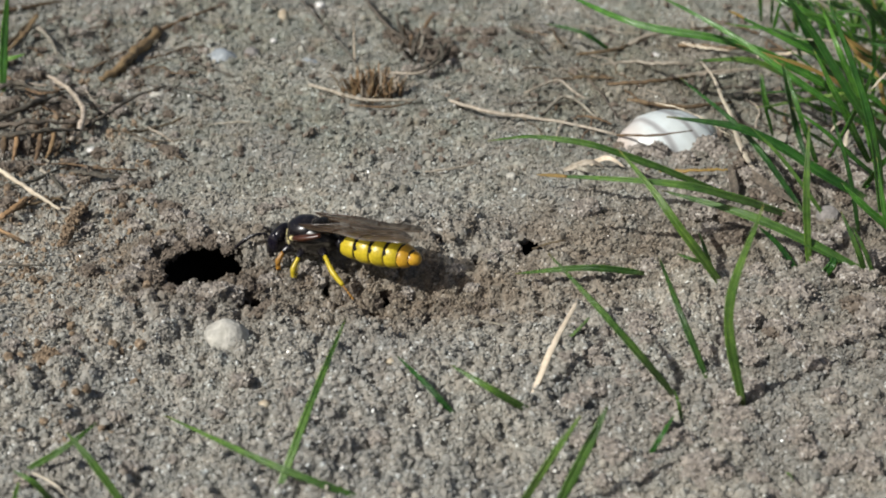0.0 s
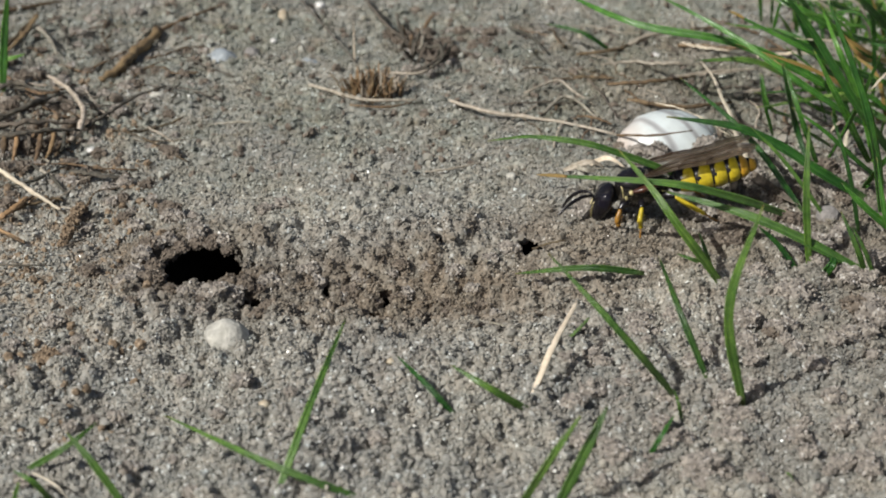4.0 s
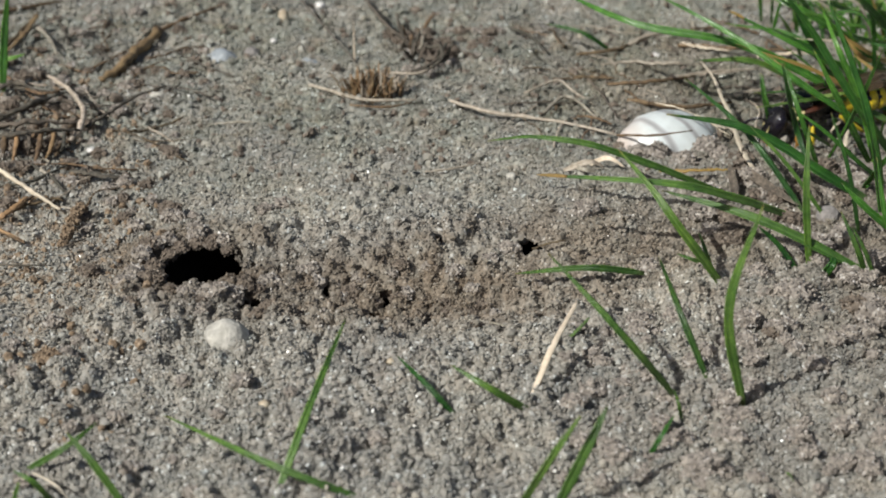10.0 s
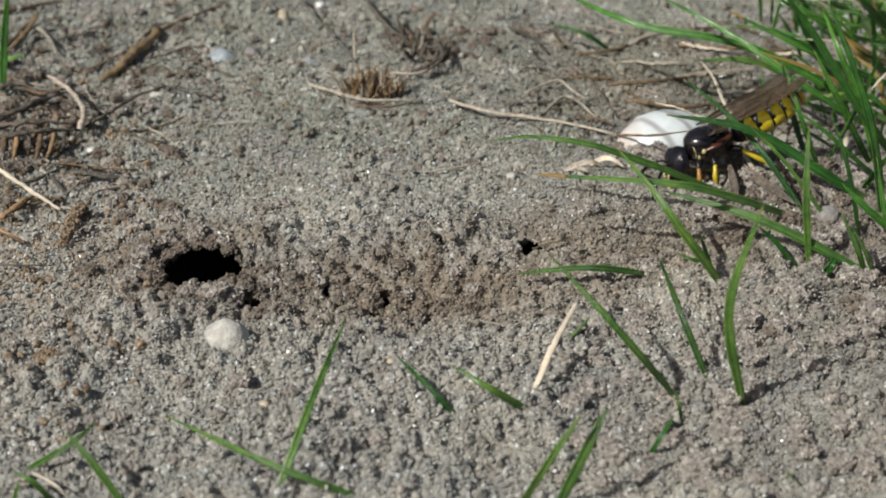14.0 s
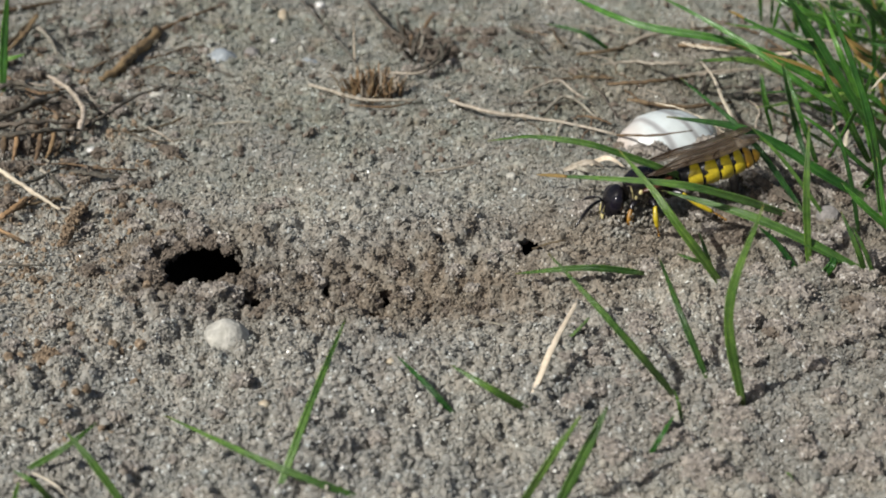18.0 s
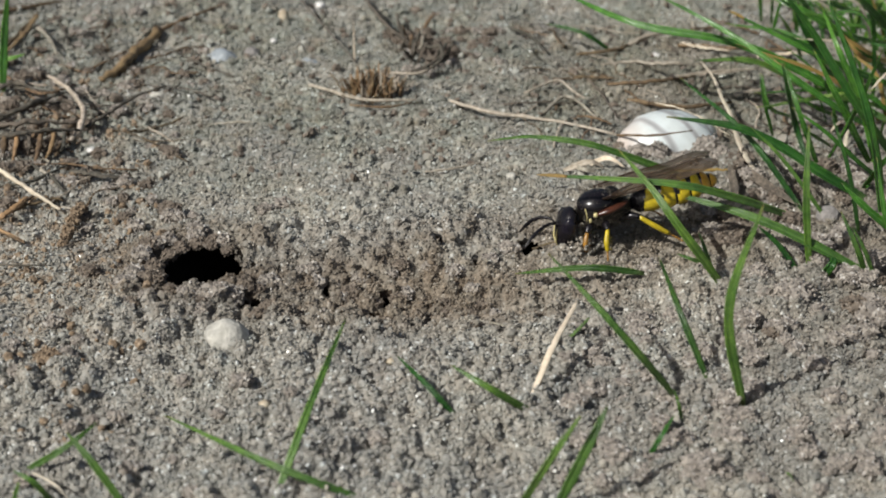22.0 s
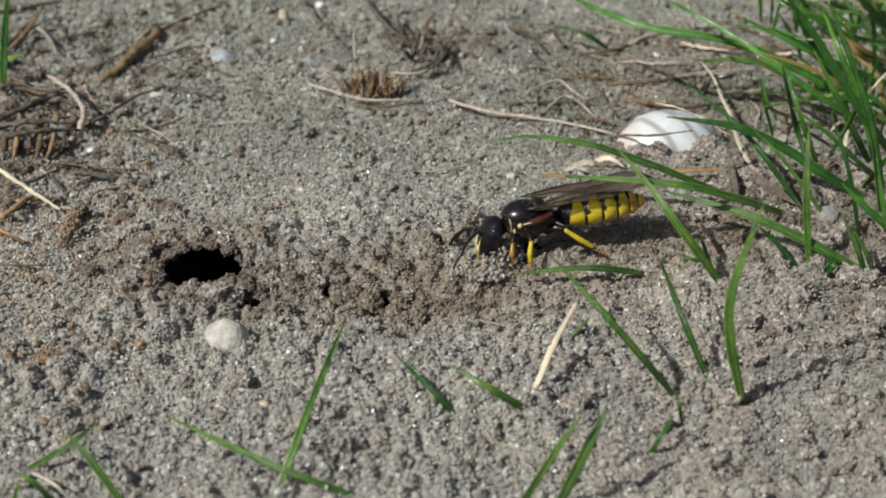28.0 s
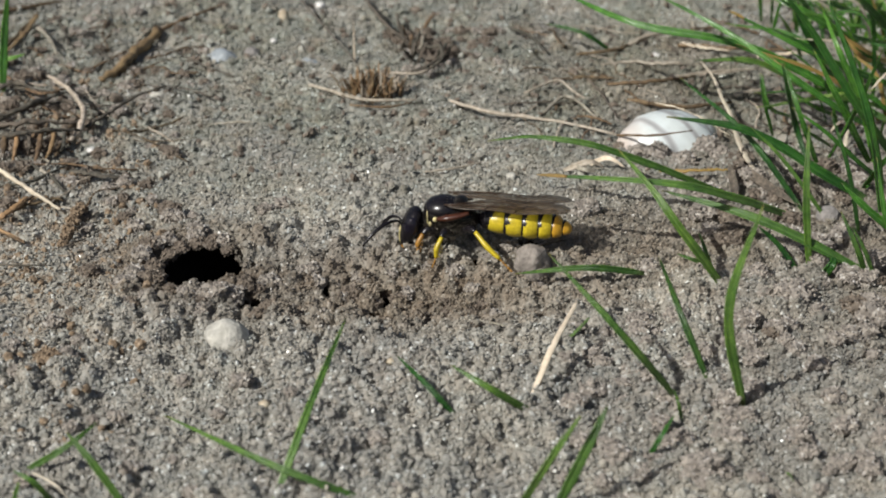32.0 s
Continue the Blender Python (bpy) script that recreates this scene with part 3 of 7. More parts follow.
def leaf(points, width, fold=0.8, n=18, blunt=0.12, facing=None):
    """A grass blade: a folded thin ribbon that tapers to its tip."""
    line = glide(points, n)
    rings = []
    for k, p in enumerate(line):
        f = k / n
        t = (line[min(k + 1, n)] - line[max(k - 1, 0)]).normalized()
        to = Vector(facing) if facing else Vector((0.45 * math.sin(7.3 * width + points[-1][0]), -0.75, 0.6))
        side = t.cross(to)
        side = side.normalized() if side.length > 0.05 else Vector((1, 0, 0))
        up = side.cross(t).normalized()
        w = 0.5 * width * min(1.0, 0.62 + 1.8 * f) * (1 - f ** 3.6 * (1 - blunt)) * (1 + 0.05 * math.sin(f * 23 + width * 9))
        th = 0.13 * width * (1 - 0.5 * f)
        d = fold * w
        rings.append([p - side * w + up * d * 0.9, p - side * w * 0.5 + up * (d * 0.35 + th), p + up * th, p + side * w * 0.5 + up * (d * 0.35 + th), p + side * w + up * d * 0.9,
                      p + side * w * 0.5 + up * (d * 0.35 - th), p - up * th, p - side * w * 0.5 + up * (d * 0.35 - th)])
    bm = rings_mesh(rings)
    uv, across = bm.loops.layers.uv.new("blade"), (0.0, 0.25, 0.5, 0.75, 1.0, 0.75, 0.5, 0.25)
    bm.verts.index_update()
    for face in bm.faces:
        for loop in face.loops:
            loop[uv].uv = (across[loop.vert.index % 8], loop.vert.index // 8 / n)
    return bm


def blade(points, width, material, label="", group="grass blades on the bare sand", fold=0.8, parent=None, name="grass_shoot", tip=None):
    base = Vector(points[0])
    pts = [Vector(p) - base for p in points]
    ob = part(name, leaf(pts, width, fold), material, parent, "", base)
    if tip:
        end = [q + Vector((0, -0.03, 0.04)) for q in glide(pts, 40)[37:]]
        part("tip", leaf(end, width * 0.42, fold, 8), tip, ob, "yellowed dry tip")
    if not parent:
        tagged(ob, label or "green narrow grass blade growing from the sand", "grass", group)
    return ob


def stalk(points, r, material, label, name="dry_stalk", flat=1.0, knots=0.18, group="dry stalks on the sand", m=8):
    base = Vector(points[0])
    pts = [Vector(p) - base for p in points]
    rr = r if isinstance(r, tuple) else (r, r * 1.05, r * 0.55)
    ob = part(name, tube(pts, rr, 16, m, flat, knots, int(abs(base.x * 7 + base.y * 3))), material, None, "", base)
    return tagged(ob, label, "dry stalk" if "stalk" in name else "twig", group)


def lump(r, seed, rough, squash=(1, 1, 1), level=3, fine=0.0):
    bm = bmesh.new()
    bmesh.ops.create_icosphere(bm, subdivisions=level, radius=1)
    for v in bm.verts:
        d = v.co.normalized()
        k = 1 + rough * noise.noise(d * 1.6 + Vector((seed * 3.1, seed, 0))) + 0.5 * rough * noise.noise(d * 4 + Vector((seed, 0, seed)))
        if fine:
            k += fine * noise.noise(d * 9 + Vector((0, seed, seed))) + fine * 0.7 * noise.noise(d * 17 + Vector((seed, 5, 1)))
        v.co = Vector((d.x * squash[0], d.y * squash[1], d.z * squash[2])) * k * r
    return bm


def pebble(x, y, z, r, material, label, squash=(1, 1, 0.75), seed=1, name="pebble", rough=0.18):
    ob = part(name, lump(r, seed, rough, squash, 3), material, None, "", (x, y, z))
    return tagged(ob, label, "pebble")


def crumbly(r, seed):
    """A core with loose grains stuck all over it, one mesh."""
    bm = lump(r * 0.9, seed, 0.45, (1.1, 1, 0.8), 3, 0.12)
    rng = random.Random(seed)
    seats = [v.co.copy() for v in bm.verts]
    for k in range(min(260, int(34 * r / 0.3 * r / 0.3 * 0.35) + 30)):
        c, s = seats[rng.randrange(len(seats))], rng.uniform(0.09, 0.19)
        q = Euler((rng.uniform(0, 6), rng.uniform(0, 6), rng.uniform(0, 6))).to_matrix()
        v = [bm.verts.new(c * 1.02 + q @ Vector(d) * s * rng.uniform(0.75, 1.2)) for d in ((1, 0, 0), (-1, 0, 0), (0, 1, 0), (0, -1, 0), (0, 0, 1), (0, 0, -1))]
        for f in ((0, 2, 4), (2, 1, 4), (1, 3, 4), (3, 0, 4), (2, 0, 5), (1, 2, 5), (3, 1, 5), (0, 3, 5)):
            bm.faces.new([v[i] for i in f])
    return bm


def clod(x, y, z, r, material=None, seed=1, label="crumbly clod of grey sand on the ground"):
    bm = crumbly(r, seed)
    ob = part("sand_clod", bm, material or CLOD, None, "", (x, y, z), smooth=False)
    return tagged(ob, label, "sand clod", "clods on the sand")


def dry_stump(x, y, z):
    """The bleached stubble of a dead tuft, stalk by stalk."""
    ob = tagged(new("dry_stump"), "brown stubble of a dead grass tuft in sand", "dry tuft")
    ob.location = Vector((x, y, z)) * MM
    rng = random.Random(5)
    for i in range(150):
        a, d = rng.uniform(0, 2 * math.pi), rng.uniform(0, 1) ** 0.6
        bx, by = 2.9 * d * math.cos(a), 1.5 * d * math.sin(a)
        h = rng.uniform(0.7, 3.1) * (1.15 - 0.45 * d)
        lx, ly = 0.22 * bx + rng.uniform(-0.8, 0.8), 0.15 * by + rng.uniform(-0.6, 0.6)
        r = rng.uniform(0.07, 0.17)
        bm = tube([(bx, by, -0.4), (bx + lx * 0.4, by + ly * 0.4, h * 0.55), (bx + lx, by + ly, h)], (r, r * 1.1, r * 0.5), 5, 6, 0.6, 0.3, i)
        part("stubble", bm, (STUBBLE, STRAW, STUBBLE, TWIG)[i % 4], ob)
    return ob


def shell(x, y, z):
    """Half of a small clam, hollow side down, its front rim sunk in the sand."""
    bm = bmesh.new()
    nu, nv = 56, 26
    def at_shell(u, v, off):
        a, e = 2 * math.pi * u / nu, (v / (nv - 1)) * math.pi / 2
        scallop = 1 + (0.03 * math.sin(9 * a) + 0.03 * math.sin(4 * a + 1) + 0.02 * math.sin(23 * a)) * math.cos(e) ** 3
        px, py, pz = 4.7 * scallop * math.cos(a) * math.cos(e), 3.7 * scallop * math.sin(a) * math.cos(e), 3.05 * math.sin(e)
        r = math.hypot(px + 3.2, py - 1.0, pz - 1.2)
        k = 1 + 0.004 * math.sin(r * 5.5) - off
        return Vector((px * k, py * k, pz * k))
    skins = []
    for off in (0.0, 0.07):
        skins.append([[bm.verts.new(at_shell(u, v, off)) for u in range(nu)] for v in range(nv - 1)] + [[bm.verts.new(at_shell(0, nv - 1, off))]])
    for s, rows in enumerate(skins):
        for v in range(nv - 2):
            for u in range(nu):
                bm.faces.new((rows[v][u], rows[v][(u + 1) % nu], rows[v + 1][(u + 1) % nu], rows[v + 1][u]))
        for u in range(nu):
            bm.faces.new((rows[nv - 2][u], rows[nv - 2][(u + 1) % nu], rows[nv - 1][0]))
    for u in range(nu):
        bm.faces.new((skins[0][0][u], skins[0][0][(u + 1) % nu], skins[1][0][(u + 1) % nu], skins[1][0][u]))
    bmesh.ops.recalc_face_normals(bm, faces=bm.faces)
    ob = part("shell", bm, SHELL, None, "", (x + 0.4, y, z - 0.4))
    ob.rotation_euler = (radians(12), 0, radians(8))
    return tagged(ob, "weathered white clam shell with grey growth bands, half buried", "shell")


def fill_clump(tuft):
    """The thick of the clump behind the nearer blades."""
    rng = random.Random(12)
    for i in range(110):
        x, y = rng.uniform(29, 64), rng.uniform(24, 68)
        if x < 36 + 0.2 * abs(y - 30):
            x += 10
        z = float(height(x, y)) - 0.4
        reach, tall = rng.uniform(4, 15), rng.uniform(4, 15)
        way = radians(rng.choice((rng.uniform(130, 230), rng.uniform(0, 360))))
        dx, dy = reach * math.cos(way), reach * math.sin(way) * 0.7
        pts = [(x, y, z), (x + 0.35 * dx, y + 0.35 * dy, z + 0.62 * tall), (x + dx, y + dy, z + tall * rng.uniform(0.6, 1.05))]
        m = (GRASS, GRASS, GRASS_DEEP, GRASS_PALE, GRASS_DEEP, GRASS, GRASS_PALE, GRASS_DEEP, GRASS, GRASS_DRY, STRAW)[rng.randrange(11)]
        blade(pts, rng.uniform(0.22, 0.48), m, parent=tuft, name="blade")
    for i in range(84):  # short blades low in the thick of it, and behind it
        x, y = (rng.uniform(41, 62), rng.uniform(12, 62)) if i < 60 else (rng.uniform(34, 48), rng.uniform(48, 66))
        z = float(height(x, y)) - 0.4
        reach, way = rng.uniform(2, 8), rng.uniform(0, 2 * math.pi)
        tall = rng.uniform(3, 9)
        pts = [(x, y, z), (x + 0.3 * reach * math.cos(way), y + 0.3 * reach * math.sin(way), z + 0.65 * tall), (x + reach * math.cos(way), y + reach * math.sin(way), z + tall)]
        blade(pts, rng.uniform(0.25, 0.5), (GRASS_DEEP, GRASS_PALE, GRASS)[i % 3], parent=tuft, name="blade")


def strew_litter():
    """Broken stems and rootlets lying about, thickest in the two far corners."""
    rng = random.Random(31)
    for i in range(140):
        corner = i % 4
        if corner < 2:
            x, y = rng.uniform(-50, -24), rng.uniform(8, 58)
            if x > -30 - 0.3 * (y - 20) + 12:
                x -= 10
        else:
            x, y = rng.uniform(8, 40), rng.uniform(20, 52)
        a, n = rng.uniform(0, math.pi), rng.uniform(1.2, 4.5) * (1.3 if corner < 2 else 1)
        pts = []
        for f in (-1, -0.3, 0.4, 1):
            px, py = x + f * n * math.cos(a) + rng.uniform(-0.5, 0.5), y + f * n * math.sin(a) + rng.uniform(-0.35, 0.35)
            pts.append((px, py, float(relief(px, py)) + rng.uniform(0.3, 0.75)))
        m = (TWIG, GREY_TWIG, GREY_TWIG, TWIG, STRAW)[rng.randrange(5)]
        label = {TWIG: "brown broken twig lying in dry litter", GREY_TWIG: "grey broken twig lying in dry litter", STRAW: "straw-coloured scrap of stem in dry litter"}[m]
        stalk(pts, rng.uniform(0.06, 0.17), m, label, "twig", rng.uniform(0.5, 1), 0.35, "litter of broken twigs", 6)
    verts, faces, shades = [], [], []
    for i in range(130):
        x, y = (rng.uniform(-50, -24), rng.uniform(8, 58)) if i % 3 else (rng.uniform(-4, 6), rng.uniform(38, 52))
        r = rng.uniform(0.3, 0.85)
        bm = crumbly(r, i)
        bm.verts.index_update()
        first, seat = len(verts), Vector((x, y, float(relief(x, y)) + 0.15))
        verts += [tuple((v.co + seat) * MM) for v in bm.verts]
        faces += [[v.index + first for v in f.verts] for f in bm.faces]
        shades += [i % 2] * len(bm.faces)
        bm.free()
    me = mesh_of("litter_crumbs", verts, faces, DARK_CLOD, smooth=False)
    me.materials.append(CLOD)
    me.polygons.foreach_set("material_index", np.array(shades, dtype=np.int32))
    tagged(new("litter_crumbs", me), "dark and grey crumbs of sand among dry litter", "sand", kind="stuff")


def strew_clods():
    """Larger rounded clods on the loose sand in the foreground."""
    rng = random.Random(61)
    for k in range(46):
        x, y = rng.uniform(9, 31), rng.uniform(-37, -10)
        r = rng.choice((0.4, 0.5, 0.55, 0.65, 0.8, 0.95))
        clod(x, y, float(relief(x, y)) + 0.25 * r, r, None, 620 + k)


def loose_heap():
    """The handful of loose crumbs that the wasp rakes along below its head."""
    rng = np.random.RandomState(8)
    n = 420
    a, d = rng.rand(n) * 2 * math.pi, rng.rand(n) ** 0.7
    x, y = 2.0 * d * np.cos(a), 1.6 * d * np.sin(a)
    r = rng.uniform(0.1, 0.26, n)
    z = rng.rand(n) * 1.25 * (1 - d ** 1.6)
    bv, bf = grain_form(12)
    v = bv[None] * (1 + 0.25 * rng.uniform(-1, 1, (n, 12, 1))) * r[:, None, None] + np.stack([x, y, z], -1)[:, None]
    f = (bf[None] + (np.arange(n) * 12)[:, None, None]).reshape(-1, 3)
    ob = new("sand_heap", mesh_of("sand_heap", v.reshape(-1, 3) * MM, f, GRAIN, smooth=False))
    return tagged(ob, "small heap of loose crumbs raked up by the wasp", "sand", kind="stuff")

def sand_spray():
    """Loose grains that fly below the head while the wasp rakes."""
    rng = np.random.RandomState(18)
    n = 260
    d = rng.normal(size=(n, 3))
    d *= (rng.rand(n, 1) ** 0.5) / np.linalg.norm(d, axis=1)[:, None]
    r = rng.uniform(0.06, 0.2, n)
    bv, bf = grain_form(12)
    v = bv[None] * (1 + 0.25 * rng.uniform(-1, 1, (n, 12, 1))) * r[:, None, None] + (d * (2.3, 1.7, 1.2))[:, None]
    f = (bf[None] + (np.arange(n) * 12)[:, None, None]).reshape(-1, 3)
    ob = new("sand_spray", mesh_of("sand_spray", v.reshape(-1, 3) * MM, f, CRUMB, smooth=False))
    return tagged(ob, "loose sand grains flying up below the raking wasp", "sand", kind="stuff")


# ---- the digger wasp: +x is forward, z up, its origin on the ground below the waist ----
def loft(rings, m=28, flat_under=0.0):
    """A body skin over rings of (x, centre z, half width, half height)."""
    out = []
    for x, cz, ry, rz in rings:
        out.append([Vector((x, ry * math.cos(2 * math.pi * j / m), cz + rz * math.sin(2 * math.pi * j / m) * (1 - flat_under if math.sin(2 * math.pi * j / m) < 0 else 1))) for j in range(m)])
    return rings_mesh(out)


def ball(rx, ry, rz, at=(0, 0, 0), turn=(0, 0, 0), u=24, v=16):
    bm = bmesh.new()
    bmesh.ops.create_uvsphere(bm, u_segments=u, v_segments=v, radius=1)
    m = Matrix.Translation(at) @ Euler([radians(a) for a in turn]).to_matrix().to_4x4() @ Matrix.Diagonal((rx, ry, rz, 1))
    bmesh.ops.transform(bm, matrix=m, verts=bm.verts)
    return bm


def join(*bms):
    out = bms[0]
    for b in bms[1:]:
        me = bpy.data.meshes.new("tmp")
        b.to_mesh(me)
        out.from_mesh(me)
        b.free()
        bpy.data.meshes.remove(me)
    return out


RISE = 0.3  # how far the body is held off the ground
WAIST = Vector((0.15, 0, 2.75 + RISE))
NECK = Vector((4.8, 0, 2.3 + RISE))


def build_wasp():
    wasp = tagged(new("digger_wasp"), "black and yellow digger wasp with smoky wings on sand", "wasp")
    thorax = join(loft([(4.75, 2.85, 0.42, 0.4), (4.55, 2.9, 0.8, 0.7), (4.3, 2.95, 1.1, 1.0), (3.9, 2.95, 1.35, 1.3), (3.2, 2.95, 1.48, 1.5), (2.5, 2.95, 1.48, 1.5), (1.8, 2.95, 1.42, 1.4), (1.15, 2.9, 1.25, 1.15), (0.6, 2.82, 0.95, 0.9), (0.25, 2.75, 0.42, 0.42)]),
                  ball(1.2, 1.2, 0.75, (2.7, 0, 1.9)), ball(0.55, 0.6, 0.5, (4.8, 0, 2.5)), ball(0.6, 1.0, 0.4, (1.7, 0, 4.2)))
    part("thorax", thorax, HAIRY, wasp, "downy black thorax", (0, 0, RISE))
    part("back_plate", ball(1.62, 1.42, 1.0, (3.1, 0, 3.62), (0, 3, 0), 36, 20), CHITIN, wasp, "glossy black back plate", (0, 0, RISE))
    hair = random.Random(3)
    tufts = []
    for k in range(900):
        a, x = hair.uniform(-0.3, math.pi + 0.3), hair.uniform(0.5, 4.7)
        if k > 300:
            a = hair.choice((hair.uniform(-1.3, 0.25), math.pi - hair.uniform(-1.3, 0.25)))
        d = Vector((hair.uniform(-0.5, 0.1), math.cos(a), math.sin(a))).normalized()
        r = 1.5 * math.sqrt(max(0.05, 1 - ((x - 2.6) / 2.45) ** 2))
        p0 = Vector((x, r * math.cos(a), 2.95 + 1.05 * r * math.sin(a)))
        tufts.append((p0, d * hair.uniform(0.2, 0.5)))
    bm = bmesh.new()
    for p0, d in tufts:
        side = d.cross(Vector((1, 0.2, 0.1))).normalized() * 0.014
        v = [bm.verts.new(q) for q in (p0 + side, p0 - side, p0 + d.cross(side).normalized() * 0.014, p0 + d)]
        for f in ((0, 1, 3), (1, 2, 3), (2, 0, 3)):
            bm.faces.new([v[q] for q in f])
    part("down", bm, DOWN, wasp, "short pale hairs", (0, 0, RISE))
    collar = [Vector((4.28 + 0.12 * math.sin(a) ** 2, 1.16 * math.cos(a), 2.98 + 1.06 * math.sin(a))) for a in [radians(-20 + 22 * k) for k in range(11)]]
    part("collar", tube(collar, (0.05, 0.05, 0.03, 0.02, 0.03, 0.05, 0.05), 20, 6), IVORY, wasp, "pale yellow collar", (0, 0, RISE))
    part("scutellum", ball(0.15, 0.6, 0.1, (1.42, 0, 4.42)), YELLOW, wasp, "yellow spot", (0, 0, RISE))
    for s in (1, -1):
        root = tube([(3.5, 1.47 * s, 3.25), (2.7, 1.62 * s, 3.42), (1.9, 1.58 * s, 3.6), (0.9, 1.4 * s, 3.85)], (0.16, 0.36, 0.33, 0.2), 16, 10, 0.75)
        part("wing_base", root, RUST, wasp, "rusty brown wing root", (0, 0, RISE))
        part("side_spot", ball(0.2, 0.14, 0.22, (3.62, 1.46 * s, 3.2)), IVORY, wasp, "pale yellow spot before the wing root", (0, 0, RISE))
        part("side_spot", ball(0.13, 0.1, 0.2, (4.05, 1.28 * s, 2.7)), IVORY, wasp, "pale yellow spot on the side", (0, 0, RISE))

    # head, broad above and drawn out to the jaws, with large side eyes and a pale face edge
    def head_at(z, f, y):
        """A point of the head's skin: f 1 on the face, -1 behind."""
        u = max(0.02, 1 - ((z + 0.1) / (1.4 if z > -0.1 else 2.0)) ** 2)
        wide, deep = 1.62 * u ** 0.5, 1.06 * u ** 0.55
        return Vector((0.55 + 0.40 * (1.3 - z) + f * deep * math.sqrt(max(0.0, 1 - (y / wide) ** 2)), y, z))
    rings = []
    for k in range(21):
        z = 1.28 - 3.26 * k / 20
        u = max(0.02, 1 - ((z + 0.1) / (1.4 if z > -0.1 else 2.0)) ** 2)
        rings.append([Vector((0.55 + 0.40 * (1.3 - z) + 1.06 * u ** 0.55 * math.cos(a), 1.62 * u ** 0.5 * math.sin(a), z)) for a in [2 * math.pi * j / 32 for j in range(32)]])
    head = part("head", join(rings_mesh(rings), ball(0.45, 0.5, 0.5, (0.2, 0, 0))), CHITIN, wasp, "shiny black head drawn out to the jaws", NECK)
    head.scale = (0.84, 0.87, 1.0)
    for s in (1, -1):
        part("eye", ball(0.72, 0.54, 1.04, (1.1, 1.11 * s, -0.1), (-6 * s, -22, -8 * s), 28, 20), EYE, head, "large black eye")
        edge = [head_at(z, 1, 0.55 * s * (1 + 0.25 * z)) for z in (-0.1, -0.5, -0.95, -1.35, -1.65)]
        part("cheek", tube(edge, (0.03, 0.08, 0.11, 0.10, 0.05), 14, 8), IVORY, head, "pale yellow face edge")
        part("mandible", tube([(1.85, 0.45 * s, -1.55), (2.12, 0.52 * s, -2.0), (2.3, 0.2 * s, -2.5)], (0.27, 0.24, 0.07), 12, 10), AMBER, head, "rusty brown jaw")
        feeler = [(0, 0, 0), (0.45, 0.14 * s, 0.3), (1.5, 0.5 * s, 0.2), (2.8, 0.9 * s, -0.5), (3.9, 1.15 * s, -1.6)]
        an = part("antenna", tube(feeler, (0.08, 0.10, 0.13, 0.17, 0.16, 0.08), 30, 8, 1.0, 0.07), CHITIN, head, "thick black jointed feeler", (2.1, 0.36 * s, 0.05))
        antennae.append(an)
    part("face", ball(0.16, 0.34, 0.42, (2.28, 0, -1.1), (0, -22, 0), 16, 12), IVORY, head, "pale yellow face plate")

    # abdomen, ring by ring, yellow with black fore edges that run to a point above
    abdomen = part("abdomen", loft([(0.15, 0, 0.34, 0.36), (-0.05, 0.02, 0.5, 0.52), (-0.25, 0.04, 0.75, 0.72), (-0.45, 0.05, 0.95, 0.86), (-0.6, 0.05, 0.98, 0.88)]), CHITIN, wasp, "black and yellow ringed abdomen", WAIST)
    bounds = [-0.5, -2.1, -3.5, -4.75, -5.85, -6.7, -7.45]
    radii = [0.9, 1.28, 1.36, 1.27, 1.06, 0.72, 0.2]
    for i in range(6):
        a, b = bounds[i], bounds[i + 1]
        r0, r1 = radii[i], radii[i + 1]
        rows = []
        for k in range(25):
            f = k / 24
            r = r0 + (r1 - r0) * f + 0.15 * math.sin(math.pi * min(1, f * 1.05)) ** 0.7 + (0.03 if 0.2 < f < 0.95 else 0)
            if i == 5:
                r = r0 * math.sqrt(max(0.04, 1 - f * f * 0.94))
            x = a + (b - a) * f
            rows.append((x + (0.1 if k == 0 else 0), 0.05 - 0.012 * x * x * 0.5, r, r * 0.88))
        bm = loft(rows, 72, 0.1)
        for face in bm.faces:
            c = face.calc_center_median()
            f = (c.x - a) / (b - a)
            up = math.atan2(c.z - 0.05, abs(c.y)) / (math.pi / 2)
            rag = 0.05 * noise.noise(Vector((c.x * 2.2, c.y * 3.1, c.z * 2.7 + i)))
            edge = 0.07 + rag + (0.55 if i < 4 else 0.3) * max(0.0, up - 0.05) ** 1.2 + (0.1 if i == 0 else 0)
            blot = math.hypot((f - 0.1) / 0.2, (up - 0.2) / 0.1) if i in (1, 2, 3) else 9
            if f < edge or blot < 1 or f > 0.975 and i < 5:
                face.material_index = 1
        part("abdomen_ring", bm, (YELLOW if i < 4 else OCHRE, CHITIN), abdomen, "yellow ring with a black fore edge" if i < 4 else "ochre tail ring")

    # wings folded back over the abdomen
    for s in (1, -1):
        outline = [(0, 0), (-1.0, 0.3), (-3.0, 0.55), (-5.8, 0.75), (-8.2, 0.8), (-9.5, 0.6), (-10.1, 0.05), (-9.7, -0.6), (-8.2, -1.2), (-6.2, -1.4), (-4.4, -1.25), (-2.4, -0.9), (-0.9, -0.4)]
        bm = bmesh.new()
        line = glide([(p[0], p[1], 0) for p in outline] + [(0, 0, 0)], 52)[:-1]
        rise = lambda p: 0.10 * math.sin(p.x * 1.3) - 0.09 * p.y * p.y
        top = [bm.verts.new((p.x, p.y * s, rise(p) + 0.015)) for p in line]
        low = [bm.verts.new((p.x, p.y * s, rise(p) - 0.015)) for p in line]
